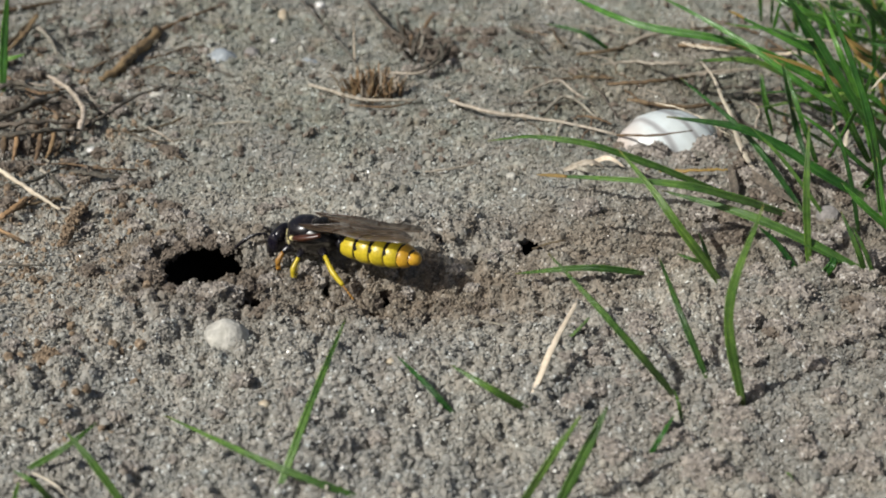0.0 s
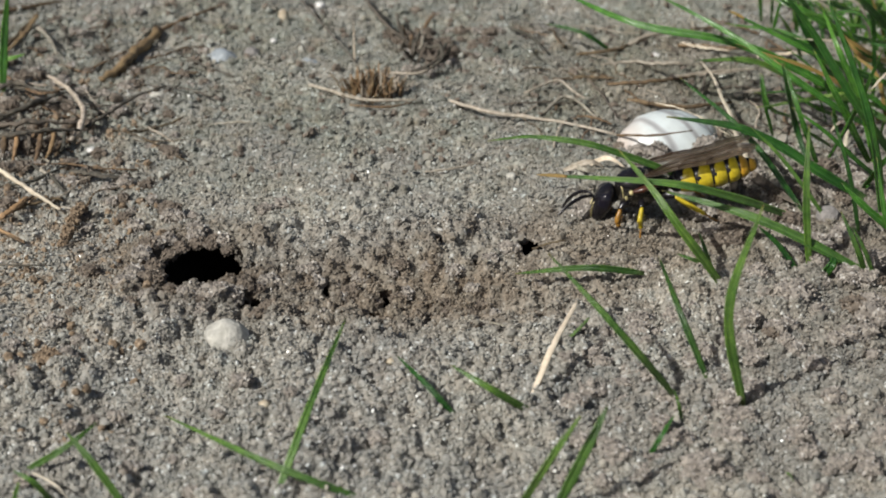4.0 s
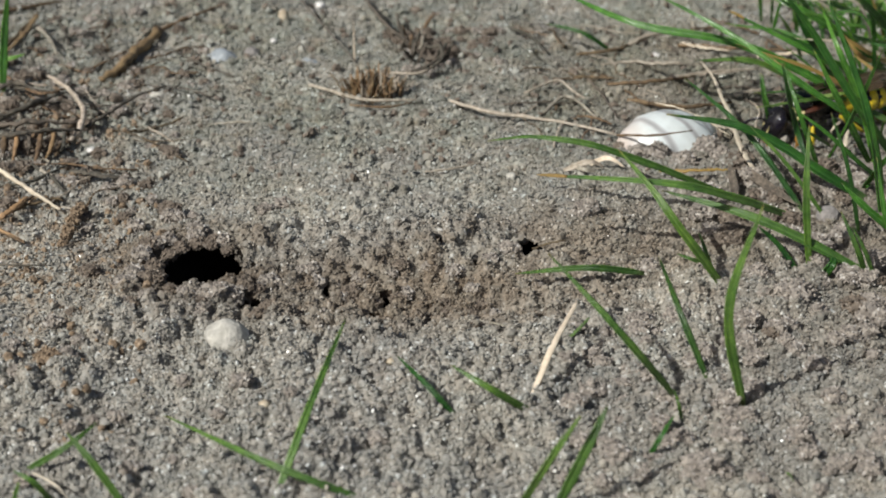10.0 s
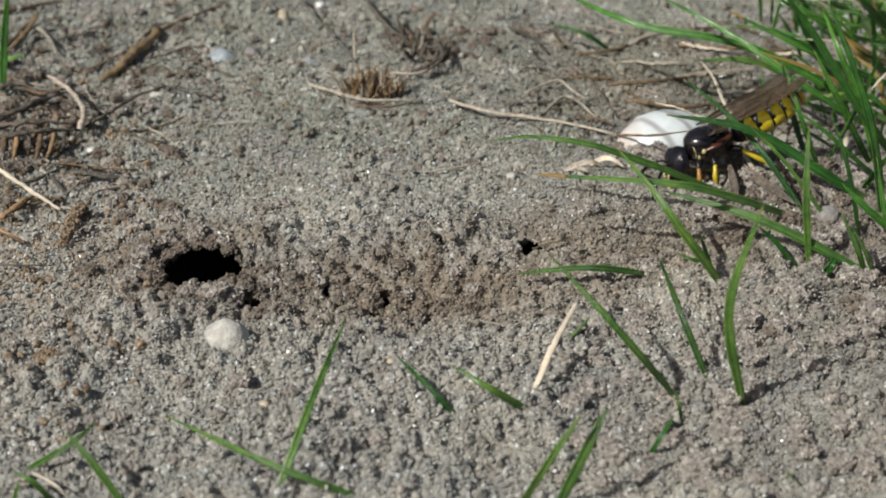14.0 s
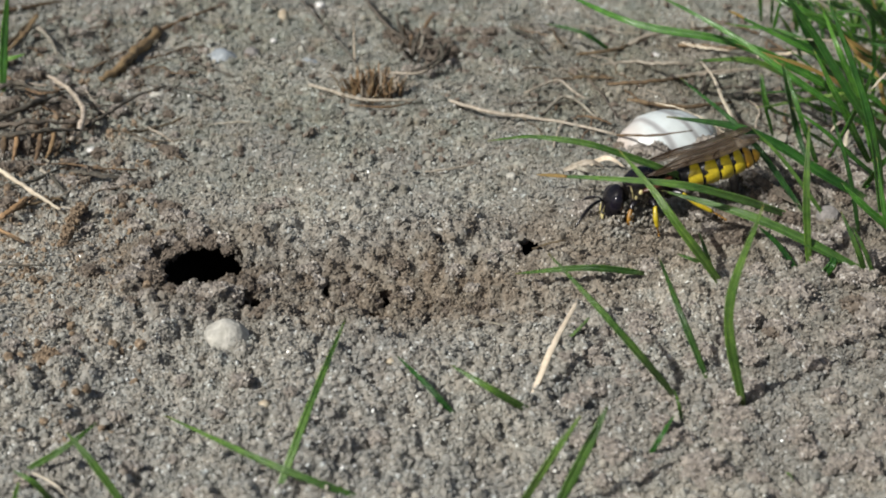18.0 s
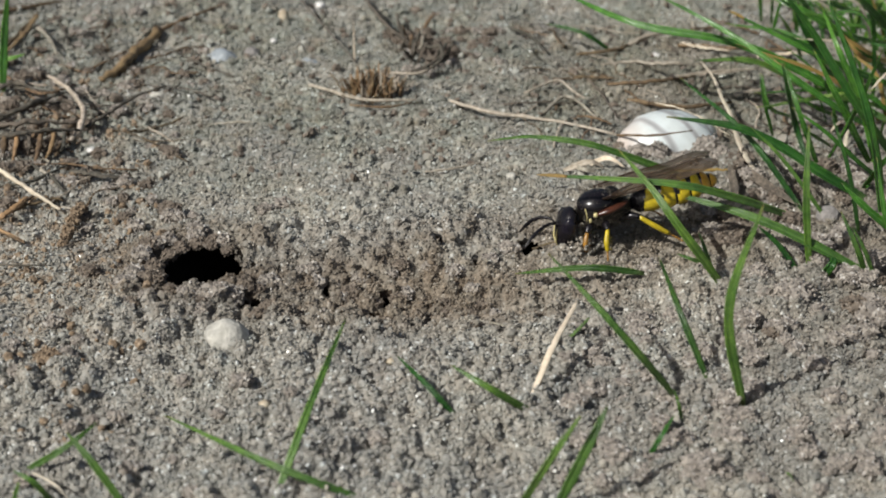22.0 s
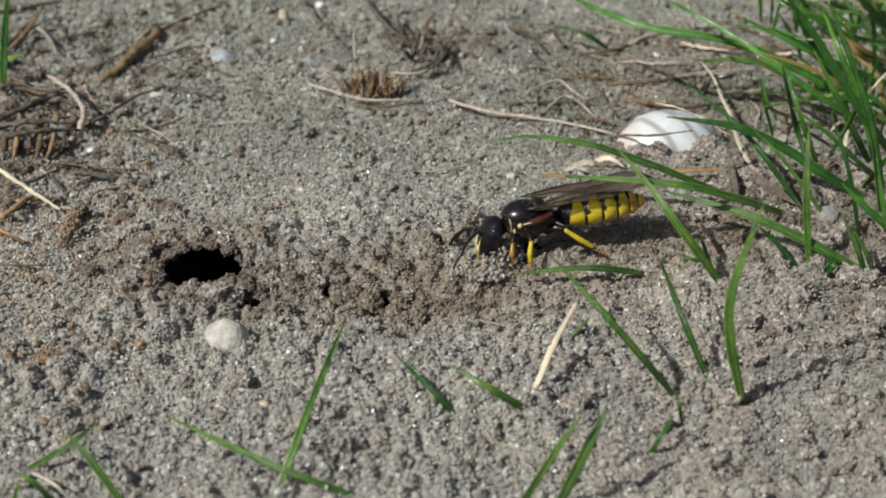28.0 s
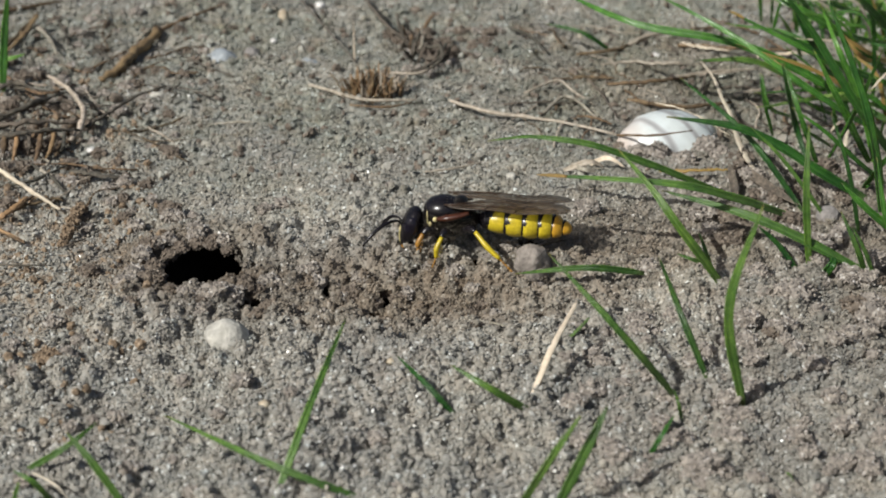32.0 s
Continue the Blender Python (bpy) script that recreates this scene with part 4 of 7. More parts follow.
        n = len(top)
        for j in range(n // 2):
            a, b, c, d = j, j + 1, n - 1 - (j + 1), n - 1 - j
            if len({a, b, c, d}) == 4:
                bm.faces.new((top[a], top[b], top[c], top[d]))
                bm.faces.new((low[d], low[c], low[b], low[a]))
        for j in range(n):
            bm.faces.new((top[j], low[j], low[(j + 1) % n], top[(j + 1) % n]))
        bmesh.ops.recalc_face_normals(bm, faces=bm.faces)
        wing = part("wing", bm, WING, wasp, "smoky brown folded wing", (2.9, 1.2 * s, 4.4 + RISE))
        wing.rotation_euler = (radians(-7 * s), radians(1.2), radians(1.5 * s))
        for vein in ([(0, 0.02, 0.03), (-3, 0.5, 0.0), (-6.4, 0.7, -0.03)], [(0, -0.02, 0.03), (-3, 0.1, 0.05), (-7.8, 0.2, 0.02)], [(-0.5, -0.15, 0.03), (-3, -0.6, 0.0), (-6.6, -0.8, 0)], [(-3.2, 0.5, 0), (-3.6, 0.2, 0.04), (-4.4, -0.7, 0)], [(-5.6, 0.7, 0), (-5.8, 0.3, 0.05), (-6.6, -0.4, 0)]):
            part("vein", tube([(p[0], p[1] * s, p[2] + 0.10 * math.sin(p[0] * 1.3) - 0.09 * p[1] ** 2) for p in vein], (0.06, 0.04, 0.02), 10, 5), VEIN, wing, "brown vein")
        wings.append(wing)

    # legs: dark thigh, yellow shin, jointed foot
    plans = (((3.9, 0.85, 2.4), (4.5, 1.6, 2.1), (4.75, 1.9, 0.7), (5.3, 1.7, 0.1)),
             ((2.7, 1.0, 2.4), (2.9, 2.1, 2.2), (3.2, 2.7, 0.7), (3.4, 3.3, 0.06)),
             ((1.2, 0.9, 2.5), (0.2, 2.0, 2.75), (-1.9, 2.9, 1.0), (-3.0, 3.2, 0.06)))
    for k, (hip, knee, ankle, toe) in enumerate(plans):
        for s in (1, -1):
            h = Vector((hip[0], hip[1] * s, hip[2]))
            kn, an, to = (Vector((q[0], q[1] * s, q[2])) - h for q in (knee, ankle, toe))
            leg = part("leg", join(tube([(0, 0, 0), kn * 0.5 + Vector((0, 0, 0.12)), kn], (0.34, 0.36, 0.22), 10, 10), ball(0.45, 0.4, 0.45)), CHITIN, wasp, "black-thighed leg with a yellow shin", h)
            shin = AMBER if k == 0 else YELLOW
            part("shin", tube([kn * 0.94, kn * 0.45 + an * 0.55 + Vector((0.12, 0.14 * s, 0.05)), an], (0.17, 0.24, 0.18), 10, 8), shin, leg, "yellow shin")
            foot = join(*[tube([an.lerp(to, f), an.lerp(to, f + 0.09), an.lerp(to, f + 0.19)], (0.07, 0.1, 0.06), 4, 6) for f in (0, 0.2, 0.4, 0.6, 0.8)])
            part("foot", foot, AMBER, leg, "ochre jointed foot")
            for q in range(5):
                a0 = kn.lerp(an, 0.3 + 0.14 * q)
                part("spine", tube([a0, a0 + Vector((-0.14, 0.1 * s, -0.05)), a0 + Vector((-0.3, 0.2 * s, -0.15))], (0.035, 0.03, 0.01), 3, 4), shin, leg)
            legs.append(leg)
    return wasp, head, abdomen


legs, wings, antennae = [], [], []
WASP, HEAD, ABDOMEN = build_wasp()

# ---- grass blades on the open sand ----
blade([(-11.1, -38.2, 0.4), (-8.9, -33.2, 5.0), (-6.7, -24.6, 7.2)], 0.56, GRASS_PALE)
blade([(-4.7, -36.9, 0.2), (-11.2, -36.1, 2.6), (-19.0, -29.7, 2.4)], 0.50, GRASS_DULL, "green grass blade lying low over the sand")
blade([(-20.4, -38.0, 0.5), (-22.5, -37.1, 3.4), (-24.3, -35.8, 4.9)], 0.52, GRASS_DULL)
blade([(-27.9, -33.3, 0.3), (-25.1, -33.9, 2.4), (-23.0, -32.0, 3.3)], 0.45, GRASS_DULL)
blade([(-25.3, -37.3, 0.4), (-26.3, -37.7, 2.3), (-27.7, -37.1, 2.8)], 0.41, GRASS_DULL)
blade([(-27.9, -37.7, 0.3), (-27.4, -37.9, 1.7), (-27.1, -38.1, 2.7)], 0.35, GRASS_DULL)
blade([(0.9, -27.2, 0.8), (-1.1, -25.9, 2.5), (-3.3, -22.0, 2.6)], 0.41, GRASS_DEEP)
blade([(6.2, -26.5, 0.7), (3.4, -27.3, 3.0), (0.5, -25.5, 3.9)], 0.53, GRASS_DULL)
blade([(7.2, -37.7, 0.1), (9.0, -37.5, 4.5), (10.5, -36.4, 7.3)], 0.75, GRASS_DULL)
blade([(4.7, -37.7, 0.1), (6.7, -38.4, 4.5), (8.7, -38.0, 7.6)], 0.57, GRASS_PALE)
blade([(16.6, -23.9, 0.1), (12.2, -24.9, 6.1), (7.4, -20.6, 10.1)], 0.63, GRASS_DULL)
blade([(14.0, -31.1, -0.2), (14.7, -31.3, 1.6), (15.7, -30.0, 2.6)], 0.40, GRASS_DEEP)
blade([(16.7, -26.4, -0.3), (16.4, -26.4, 1.2), (16.2, -25.3, 1.8)], 0.32, GRASS_DULL)
blade([(19.0, -22.4, 0.6), (17.1, -19.8, 4.6), (15.9, -15.2, 7.0)], 0.59, GRASS_DULL)
blade([(21.3, -24.6, -0.0), (19.6, -25.9, 8.6), (21.4, -25.4, 16.2)], 0.74, GRASS_DULL)
blade([(16.0, -5.5, 0.6), (11.4, -6.7, 1.7), (5.7, -6.7, 1.2)], 0.57, GRASS_DULL)
blade([(22.2, -6.8, 0.0), (20.2, -7.3, 3.0), (18.0, -7.1, 6.0), (16.2, -5.1, 8.0), (14.0, -1.3, 9.5)], 0.72, GRASS_DULL)
blade([(26.4, 6.9, 0.8), (22.2, 5.5, 3.0), (18.1, 3.8, 5.5), (14.7, 3.3, 7.0), (11.9, 3.2, 8.0), (9.2, 3.3, 8.4), (6.8, 4.7, 8.0), (3.7, 6.6, 6.8)], 0.62, GRASS_DULL)
blade([(18.5, 9.0, 3.2), (16.3, 8.8, 4.1), (14.5, 11.5, 4.0)], 0.54, GRASS_DULL)
blade([(29.6, 3.4, 1.1), (23.5, -1.3, 5.2), (17.7, -3.6, 7.6), (7.4, -2.8, 8.0)], 0.72, GRASS_PALE, tip=GRASS_DRY)
blade([(34.3, -6.1, 0.5), (25.7, -2.8, 3.8), (17.9, 0.9, 4.9)], 0.85, GRASS_DULL)
blade([(28.4, -4.8, 0.4), (26.8, -3.8, 2.3), (25.2, -3.2, 3.7)], 0.47, GRASS_DEEP)
blade([(29.4, -4.4, 0.5), (28.7, -4.1, 6.9), (28.8, -2.1, 12.0)], 0.61, GRASS_DULL)
blade([(21.8, -3.5, 0.1), (20.1, -4.8, 1.4), (18.7, -4.4, 1.8)], 0.36, GRASS_DULL)
blade([(21.5, -6.5, 0.1), (20.8, -6.3, 2.5), (20.2, -5.2, 4.1)], 0.46, GRASS_DULL)
blade([(33.5, -6.6, 0.5), (32.4, -6.6, 3.4), (31.3, -5.2, 5.9)], 0.60, GRASS_DULL)
blade([(34.1, -6.9, 0.5), (33.2, -6.6, 2.9), (32.1, -5.8, 5.0)], 0.46, GRASS_DULL)
blade([(23.1, -32.6, -0.4), (23.0, -34.5, 0.6), (23.0, -35.5, 0.8)], 0.24, GRASS_PALE)
blade([(30.0, -5.8, 0.5), (30.6, -6.5, 1.8), (31.0, -5.9, 2.3)], 0.79, GRASS_DEEP)

# ---- grass clump at the edge ----
TUFT = tagged(new("grass_clump"), "dense clump of long green grass blades beside the shell", "grass clump")
PUSHED = [
    blade([(36.7, 6.4, 1.0), (31.8, 6.1, 4.0), (28.4, 7.0, 6.0), (24.6, 7.6, 7.6), (18.8, 7.8, 8.5)], 0.98, GRASS_DEEP, parent=TUFT, name="blade"),
    blade([(30.5, 4.3, 1.0), (25.7, 8.7, 6.4), (20.7, 15.4, 9.0)], 0.6, GRASS_DEEP, parent=TUFT, name="blade"),
]
blade([(38.6, -1.3, 0.7), (34.5, -1.3, 4.1), (32.2, -0.4, 6.2)], 0.64, GRASS, parent=TUFT, name="blade")
blade([(36.6, 2.6, 0.9), (34.6, 3.2, 10.3), (31.1, 7.3, 19.5)], 0.88, GRASS, parent=TUFT, name="blade")
blade([(33.0, 11.7, 1.3), (30.8, 11.6, 6.8), (29.6, 14.8, 10.6)], 0.56, GRASS, parent=TUFT, name="blade")
blade([(40.4, 21.2, 1.0), (35.3, 18.1, 5.0), (30.5, 19.3, 8.0), (26.8, 21.9, 10.0), (22.7, 25.1, 11.5), (20.0, 28.2, 12.0)], 0.62, GRASS, parent=TUFT, name="blade")
blade([(43.2, 24.3, 0.2), (29.1, 25.6, 7.6), (18.2, 27.3, 9.5), (11.2, 34.4, 10.3)], 0.81, GRASS, parent=TUFT, name="blade")
blade([(36.9, 33.5, -0.1), (30.2, 31.3, 4.2), (24.0, 29.3, 5.2)], 0.63, GRASS_PALE, parent=TUFT, name="blade")
blade([(17.6, 45.0, -0.1), (14.3, 44.2, 2.4), (10.7, 45.9, 2.8)], 0.48, GRASS_DEEP, parent=TUFT, name="blade")
blade([(33.4, 28.5, -0.4), (30.3, 23.9, 2.7), (29.6, 25.0, 5.6)], 0.47, GRASS, parent=TUFT, name="blade")
blade([(41.3, 11.1, 0.5), (34.8, 7.5, 9.5), (30.7, 8.7, 15.6), (27.6, 8.8, 19.5)], 0.72, GRASS_DEEP, parent=TUFT, name="blade")
blade([(44.2, 28.4, -0.1), (36.7, 22.7, 4.0), (27.5, 14.4, 6.6)], 0.47, GRASS_PALE, parent=TUFT, name="blade")
blade([(34.1, 15.2, 0.8), (35.1, 10.7, 7.7), (36.9, 10.2, 13.5)], 0.68, GRASS, parent=TUFT, name="blade")
blade([(45.5, 37.2, -0.4), (38.9, 32.5, 6.1), (34.2, 31.7, 9.3), (30.2, 34.2, 10.4)], 0.89, GRASS, parent=TUFT, name="blade")
blade([(47.4, 43.2, -0.3), (44.0, 40.5, 4.9), (40.3, 38.1, 9.0)], 0.87, GRASS_DEEP, parent=TUFT, name="blade")
blade([(46.5, 34.0, -0.3), (36.3, 27.0, 6.0), (26.5, 27.5, 10.8)], 0.68, GRASS, parent=TUFT, name="blade", tip=GRASS_DRY)
blade([(38.3, 14.5, 0.6), (34.4, 11.9, 7.7), (31.6, 12.2, 12.8)], 0.62, GRASS, parent=TUFT, name="blade")
blade([(35.9, 8.7, 1.1), (37.2, 7.4, 4.4), (38.8, 6.7, 6.2)], 0.61, GRASS_DEEP, parent=TUFT, name="blade")
blade([(40.9, 52.2, -0.6), (37.5, 45.4, 4.4), (35.2, 43.6, 7.4)], 0.82, GRASS, parent=TUFT, name="blade")
blade([(41.0, 40.2, -0.4), (35.8, 33.1, 5.3), (33.0, 33.5, 10.4)], 0.70, GRASS_DEEP, parent=TUFT, name="blade")
blade([(34.3, 0.6, 0.8), (33.1, 2.0, 6.3), (31.8, 4.2, 10.4)], 0.47, GRASS_DEEP, parent=TUFT, name="blade")
blade([(32.3, 2.5, 0.9), (28.2, 3.2, 6.3), (25.3, 4.0, 9.2)], 0.42, GRASS_PALE, parent=TUFT, name="blade")
blade([(49.2, 46.1, -0.2), (41.2, 32.0, 4.0), (38.1, 31.2, 7.2)], 0.56, GRASS_DRY, parent=TUFT, name="blade")
blade([(41.5, 25.9, 0.1), (35.6, 22.8, 5.9), (28.6, 22.5, 8.8)], 0.46, GRASS_DRY, parent=TUFT, name="blade")
blade([(37.4, -6.7, 0.4), (34.5, -7.5, 5.8), (33.4, -6.1, 11.0)], 0.51, GRASS, parent=TUFT, name="blade")
blade([(38.3, 13.6, 1.0), (37.3, 15.1, 5.0), (35.6, 15.1, 9.0), (34.2, 16.2, 12.0), (33.5, 20.4, 14.0)], 0.62, GRASS, parent=TUFT, name="blade")
blade([(32.3, 13.2, 1.2), (31.3, 15.8, 4.0), (30.2, 14.9, 7.5), (29.5, 15.1, 10.5)], 0.66, GRASS_DEEP, parent=TUFT, name="blade")
blade([(30.4, 21.6, 0.8), (29.4, 21.8, 4.0), (29.0, 22.8, 6.5)], 0.42, GRASS, parent=TUFT, name="blade")
blade([(36.5, 41.7, 0.6), (34.9, 39.5, 4.0), (32.9, 38.1, 7.0)], 0.42, GRASS_PALE, parent=TUFT, name="blade")
blade([(30.6, 25.5, 2.0), (33.1, 22.3, 4.0), (35.9, 21.3, 5.0), (41.4, 25.2, 4.0)], 0.38, GRASS_PALE, parent=TUFT, name="blade")
blade([(38.4, 30.0, 2.0), (36.1, 27.4, 5.0), (34.4, 26.2, 7.0)], 0.45, GRASS, parent=TUFT, name="blade")
blade([(43.8, 33.7, 3.0), (40.0, 29.8, 6.0), (37.3, 29.0, 8.0)], 0.46, GRASS_DRY, parent=TUFT, name="blade")
blade([(37.7, 23.9, 2.0), (34.2, 20.7, 5.0), (31.5, 21.2, 7.0), (29.3, 23.5, 8.0), (26.7, 23.7, 9.0)], 0.50, GRASS_DRY, parent=TUFT, name="blade")
blade([(37.1, 25.4, 1.0), (34.1, 21.9, 3.5), (31.0, 20.6, 6.0)], 0.45, GRASS, parent=TUFT, name="blade")
blade([(35.2, 18.8, 1.0), (33.4, 17.6, 2.5), (32.0, 17.4, 3.5)], 0.34, GRASS_PALE, parent=TUFT, name="blade")
blade([(46.6, 40.9, 2.0), (39.2, 33.8, 6.0), (34.3, 32.2, 9.0), (31.2, 30.7, 11.0)], 0.60, GRASS_DEEP, parent=TUFT, name="blade")
blade([(47.9, 46.8, 2.0), (41.0, 40.2, 6.0), (36.1, 36.4, 9.0)], 0.62, GRASS_DEEP, parent=TUFT, name="blade")
blade([(38.9, 17.6, 1.0), (39.0, 16.6, 3.0), (39.0, 15.1, 5.0)], 0.40, GRASS, parent=TUFT, name="blade")
blade([(37.9, 12.4, 1.0), (36.6, 8.5, 2.0), (36.1, 7.4, 2.0)], 0.40, GRASS, parent=TUFT, name="blade")
blade([(30.6, 36.4, 2.0), (27.6, 32.3, 4.0), (24.9, 29.5, 5.0)], 0.50, GRASS, parent=TUFT, name="blade")
blade([(37.5, 43.4, 0.5), (36.2, 39.8, 4.0), (35.1, 34.5, 8.0)], 0.50, GRASS_DEEP, parent=TUFT, name="blade")
blade([(38.6, 10.1, 1.0), (35.5, 8.2, 4.0), (32.3, 7.9, 7.0), (29.4, 8.7, 9.0)], 0.50, GRASS, parent=TUFT, name="blade")
fill_clump(TUFT)

# ---- grass at the far left ----
blade([(-43.3, 33.7, -0.2), (-42.9, 35.3, 5.1), (-42.2, 36.1, 10.0)], 0.80, GRASS, "green grass blade beside dry litter", "grass by the litter")
blade([(-46.4, 42.0, -0.0), (-43.9, 39.0, 1.5), (-41.9, 39.3, 2.0)], 0.54, GRASS, "green grass blade beside dry litter", "grass by the litter")

# ---- dry stalks and twigs ----
stalk([(-9.0, 41.3, 0.5), (-9.0, 41.6, 2.6), (-9.0, 41.4, 4.6)], 0.1, PALE_STRAW, "thin pale dry stalk standing behind the dry stump")
stalk([(-13.1, 34.1, 0.8), (-7.8, 29.4, 1.2), (-2.5, 29.3, 1.2)], 0.17, STRAW, "thin straw-coloured dry stalk on the sand")
stalk([(-8.9, 28.7, 0.9), (-5.6, 27.9, 1.0), (-2.9, 28.9, 1.1)], 0.12, TWIG, "thin brown dry stalk on the sand")
stalk([(0.6, 28.4, 1.5), (4.6, 25.9, 1.3), (10.6, 23.8, 1.3), (16.0, 20.8, 1.2)], 0.18, STRAW, "long pale dry stalk leading to the shell")
stalk([(16.0, 20.8, 1.2), (18.7, 14.3, 4.0), (22.0, 14.4, 4.4)], 0.10, TWIG, "thin brown dry stalk across the shell")
stalk([(7.2, 50.6, 0.6), (9.1, 47.2, 1.0), (10.6, 43.5, 0.6)], 0.17, GREY_TWIG, "short dark bent twig on the sand", "dry_twig")
stalk([(8.0, 32.5, 0.6), (11.2, 34.5, 1.1), (12.7, 32.5, 0.8), (14.4, 29.0, 0.8)], 0.14, STRAW, "thin straw-coloured dry stalk on the sand")
blade([(10.8, 14.3, 0.6), (12.8, 13.6, 1.7), (14.3, 13.9, 1.1)], 0.52, STRAW, "curled buff dead leaf on the sand", "dead leaves on the sand", name="dead_leaf")
blade([(11.6, 16.4, 0.3), (12.2, 12.6, 1.5), (13.8, 12.7, 1.1)], 0.40, STRAW, "curled buff dead leaf on the sand", "dead leaves on the sand", name="dead_leaf")
blade([(13.2, 15.5, 0.6), (14.6, 14.0, 1.9), (16.1, 13.6, 1.2)], 0.48, PALE_STRAW, "curled buff dead leaf on the sand", "dead leaves on the sand", name="dead_leaf")
stalk([(19.0, 11.8, 1.7), (21.9, 11.0, 2.1), (25.2, 11.2, 2.1)], 0.24, GRASS_DRY, "yellow-brown dry grass stem on the sand", flat=0.5)
blade([(25.4, 14.6, 1.5), (27.4, 8.1, 2.3), (29.9, 4.6, 1.8)], 0.93, GREY_TWIG, "dark brown dead leaf on loose sand", "dead leaves on the sand", name="dead_leaf")
blade([(25.1, 7.3, 1.1), (25.0, 8.7, 2.2), (24.9, 11.3, 2.7)], 0.78, GREY_TWIG, "dark brown dead leaf on loose sand", "dead leaves on the sand", name="dead_leaf")
stalk([(6.0, -25.9, 0.8), (7.7, -22.4, 3.3), (10.0, -15.7, 3.7)], (0.22, 0.26, 0.15), PALE_STRAW, "pale bleached straw blade leaning out of the sand", flat=0.3, knots=0.05)
stalk([(26.0, 40.0, 1.0), (26.6, 34.6, 1.4), (26.6, 27.8, 1.8), (26.8, 23.9, 2.0), (26.5, 19.0, 2.4), (26.5, 14.0, 2.6), (26.9, 10.1, 2.6)], (0.10, 0.15, 0.19, 0.2, 0.22, 0.25, 0.22), PALE_STRAW, "pale bleached straw lying over the sand beside the shell", flat=0.35, knots=0.06)
stalk([(19.4, 21.8, 4.0), (21.4, 20.1, 4.2), (23.6, 17.1, 4.2), (25.7, 16.3, 3.0)], (0.05, 0.07, 0.07, 0.06), PALE_STRAW, "thin glinting dry seed stem over the shell", knots=0.5)
stalk([(35.3, 19.9, 1.0), (35.6, 19.7, 2.4), (36.5, 20.3, 3.0)], 0.16, PALE_STRAW, "curled pale dry leaf among the grass", flat=0.35)
stalk([(39.8, 26.6, 2.0), (40.4, 25.9, 4.0), (41.7, 26.8, 5.0)], 0.16, PALE_STRAW, "pale dry leaf strip among the grass", flat=0.35)
stalk([(24.7, 45.7, 0.8), (26.8, 43.9, 1.0), (29.5, 43.4, 0.8)], 0.34, PALE_STRAW, "broad flat grey-buff straw on the sand", flat=0.3)
stalk([(22.7, 35.9, 0.8), (26.2, 36.5, 1.0), (30.9, 38.1, 0.8)], 0.26, STRAW, "broad flat buff straw on the sand", flat=0.3)
stalk([(32.0, 41.8, 0.8), (35.4, 41.7, 1.2), (38.4, 42.5, 0.8)], 0.3, PALE_STRAW, "broad flat pale straw under the grass", flat=0.3)
stalk([(33.3, 39.0, 0.8), (35.5, 38.9, 1.2), (37.3, 39.0, 0.8)], 0.34, PALE_STRAW, "broad flat pale straw under the grass", flat=0.3)
stalk([(28.3, 31.5, 0.8), (30.8, 32.2, 1.0), (33.1, 30.9, 0.8)], 0.26, STRAW, "broad flat buff straw under the grass", flat=0.3)
stalk([(19.0, 45.0, 0.8), (21.4, 45.9, 1.6), (24.3, 47.8, 1.0)], 0.2, STRAW, "bent straw-coloured scrap on the sand")
stalk([(36.4, 34.1, 0.8), (38.4, 34.6, 1.2), (39.9, 34.7, 0.8)], 0.3, STRAW, "broad flat buff straw under the grass", flat=0.3)
stalk([(35.6, 15.4, 1.3), (35.9, 15.8, 2.5), (36.7, 18.6, 3.1)], 0.23, PALE_STRAW, "pale dry leaf tip among the grass", flat=0.3)
stalk([(-33.9, 36.4, 0.4), (-32.3, 38.8, 0.9), (-31.3, 43.8, 0.8), (-30.0, 48.9, 0.7)], (0.3, 0.46, 0.5, 0.56, 0.5), STUBBLE, "stout knobby brown twig on the sand", "twig", knots=0.3)
stalk([(-30.1, 49.6, 0.6), (-27.4, 52.8, 0.9), (-24.1, 57.2, 0.9)], 0.22, TWIG, "brown twig on the sand", "twig")
stalk([(-39.9, 14.4, 0.9), (-35.7, 9.4, 0.9), (-32.6, 6.2, 0.6)], 0.21, PALE_STRAW, "pale dry stalk lying on the sand")
stalk([(-32.7, 7.0, 0.5), (-30.6, 6.5, 0.4), (-29.3, 6.1, 0.4)], 0.08, STRAW, "thin straw-coloured dry stalk on the sand")
stalk([(-3.7, 49.2, 0.4), (-3.7, 48.0, 1.6), (-3.7, 47.5, 2.4)], 0.13, GREY_TWIG, "short dead stem in a dark hollow by the stump")
stalk([(-2.6, 40.8, 0.4), (-2.1, 40.9, 1.6), (-1.6, 41.4, 2.4)], 0.15, GREY_TWIG, "short dead stem in a dark hollow by the stump")
stalk([(-2.0, 47.3, 0.4), (-2.2, 46.0, 1.6), (-2.5, 45.4, 2.4)], 0.15, TWIG, "short dead stem in a dark hollow by the stump")
stalk([(0.2, 41.7, 0.4), (0.7, 41.8, 1.6), (1.2, 42.4, 2.4)], 0.14, GREY_TWIG, "short dead stem in a dark hollow by the stump")
stalk([(-3.2, 43.7, 0.4), (-2.8, 44.0, 1.6), (-2.3, 44.7, 2.4)], 0.23, GREY_TWIG, "short dead stem in a dark hollow by the stump")
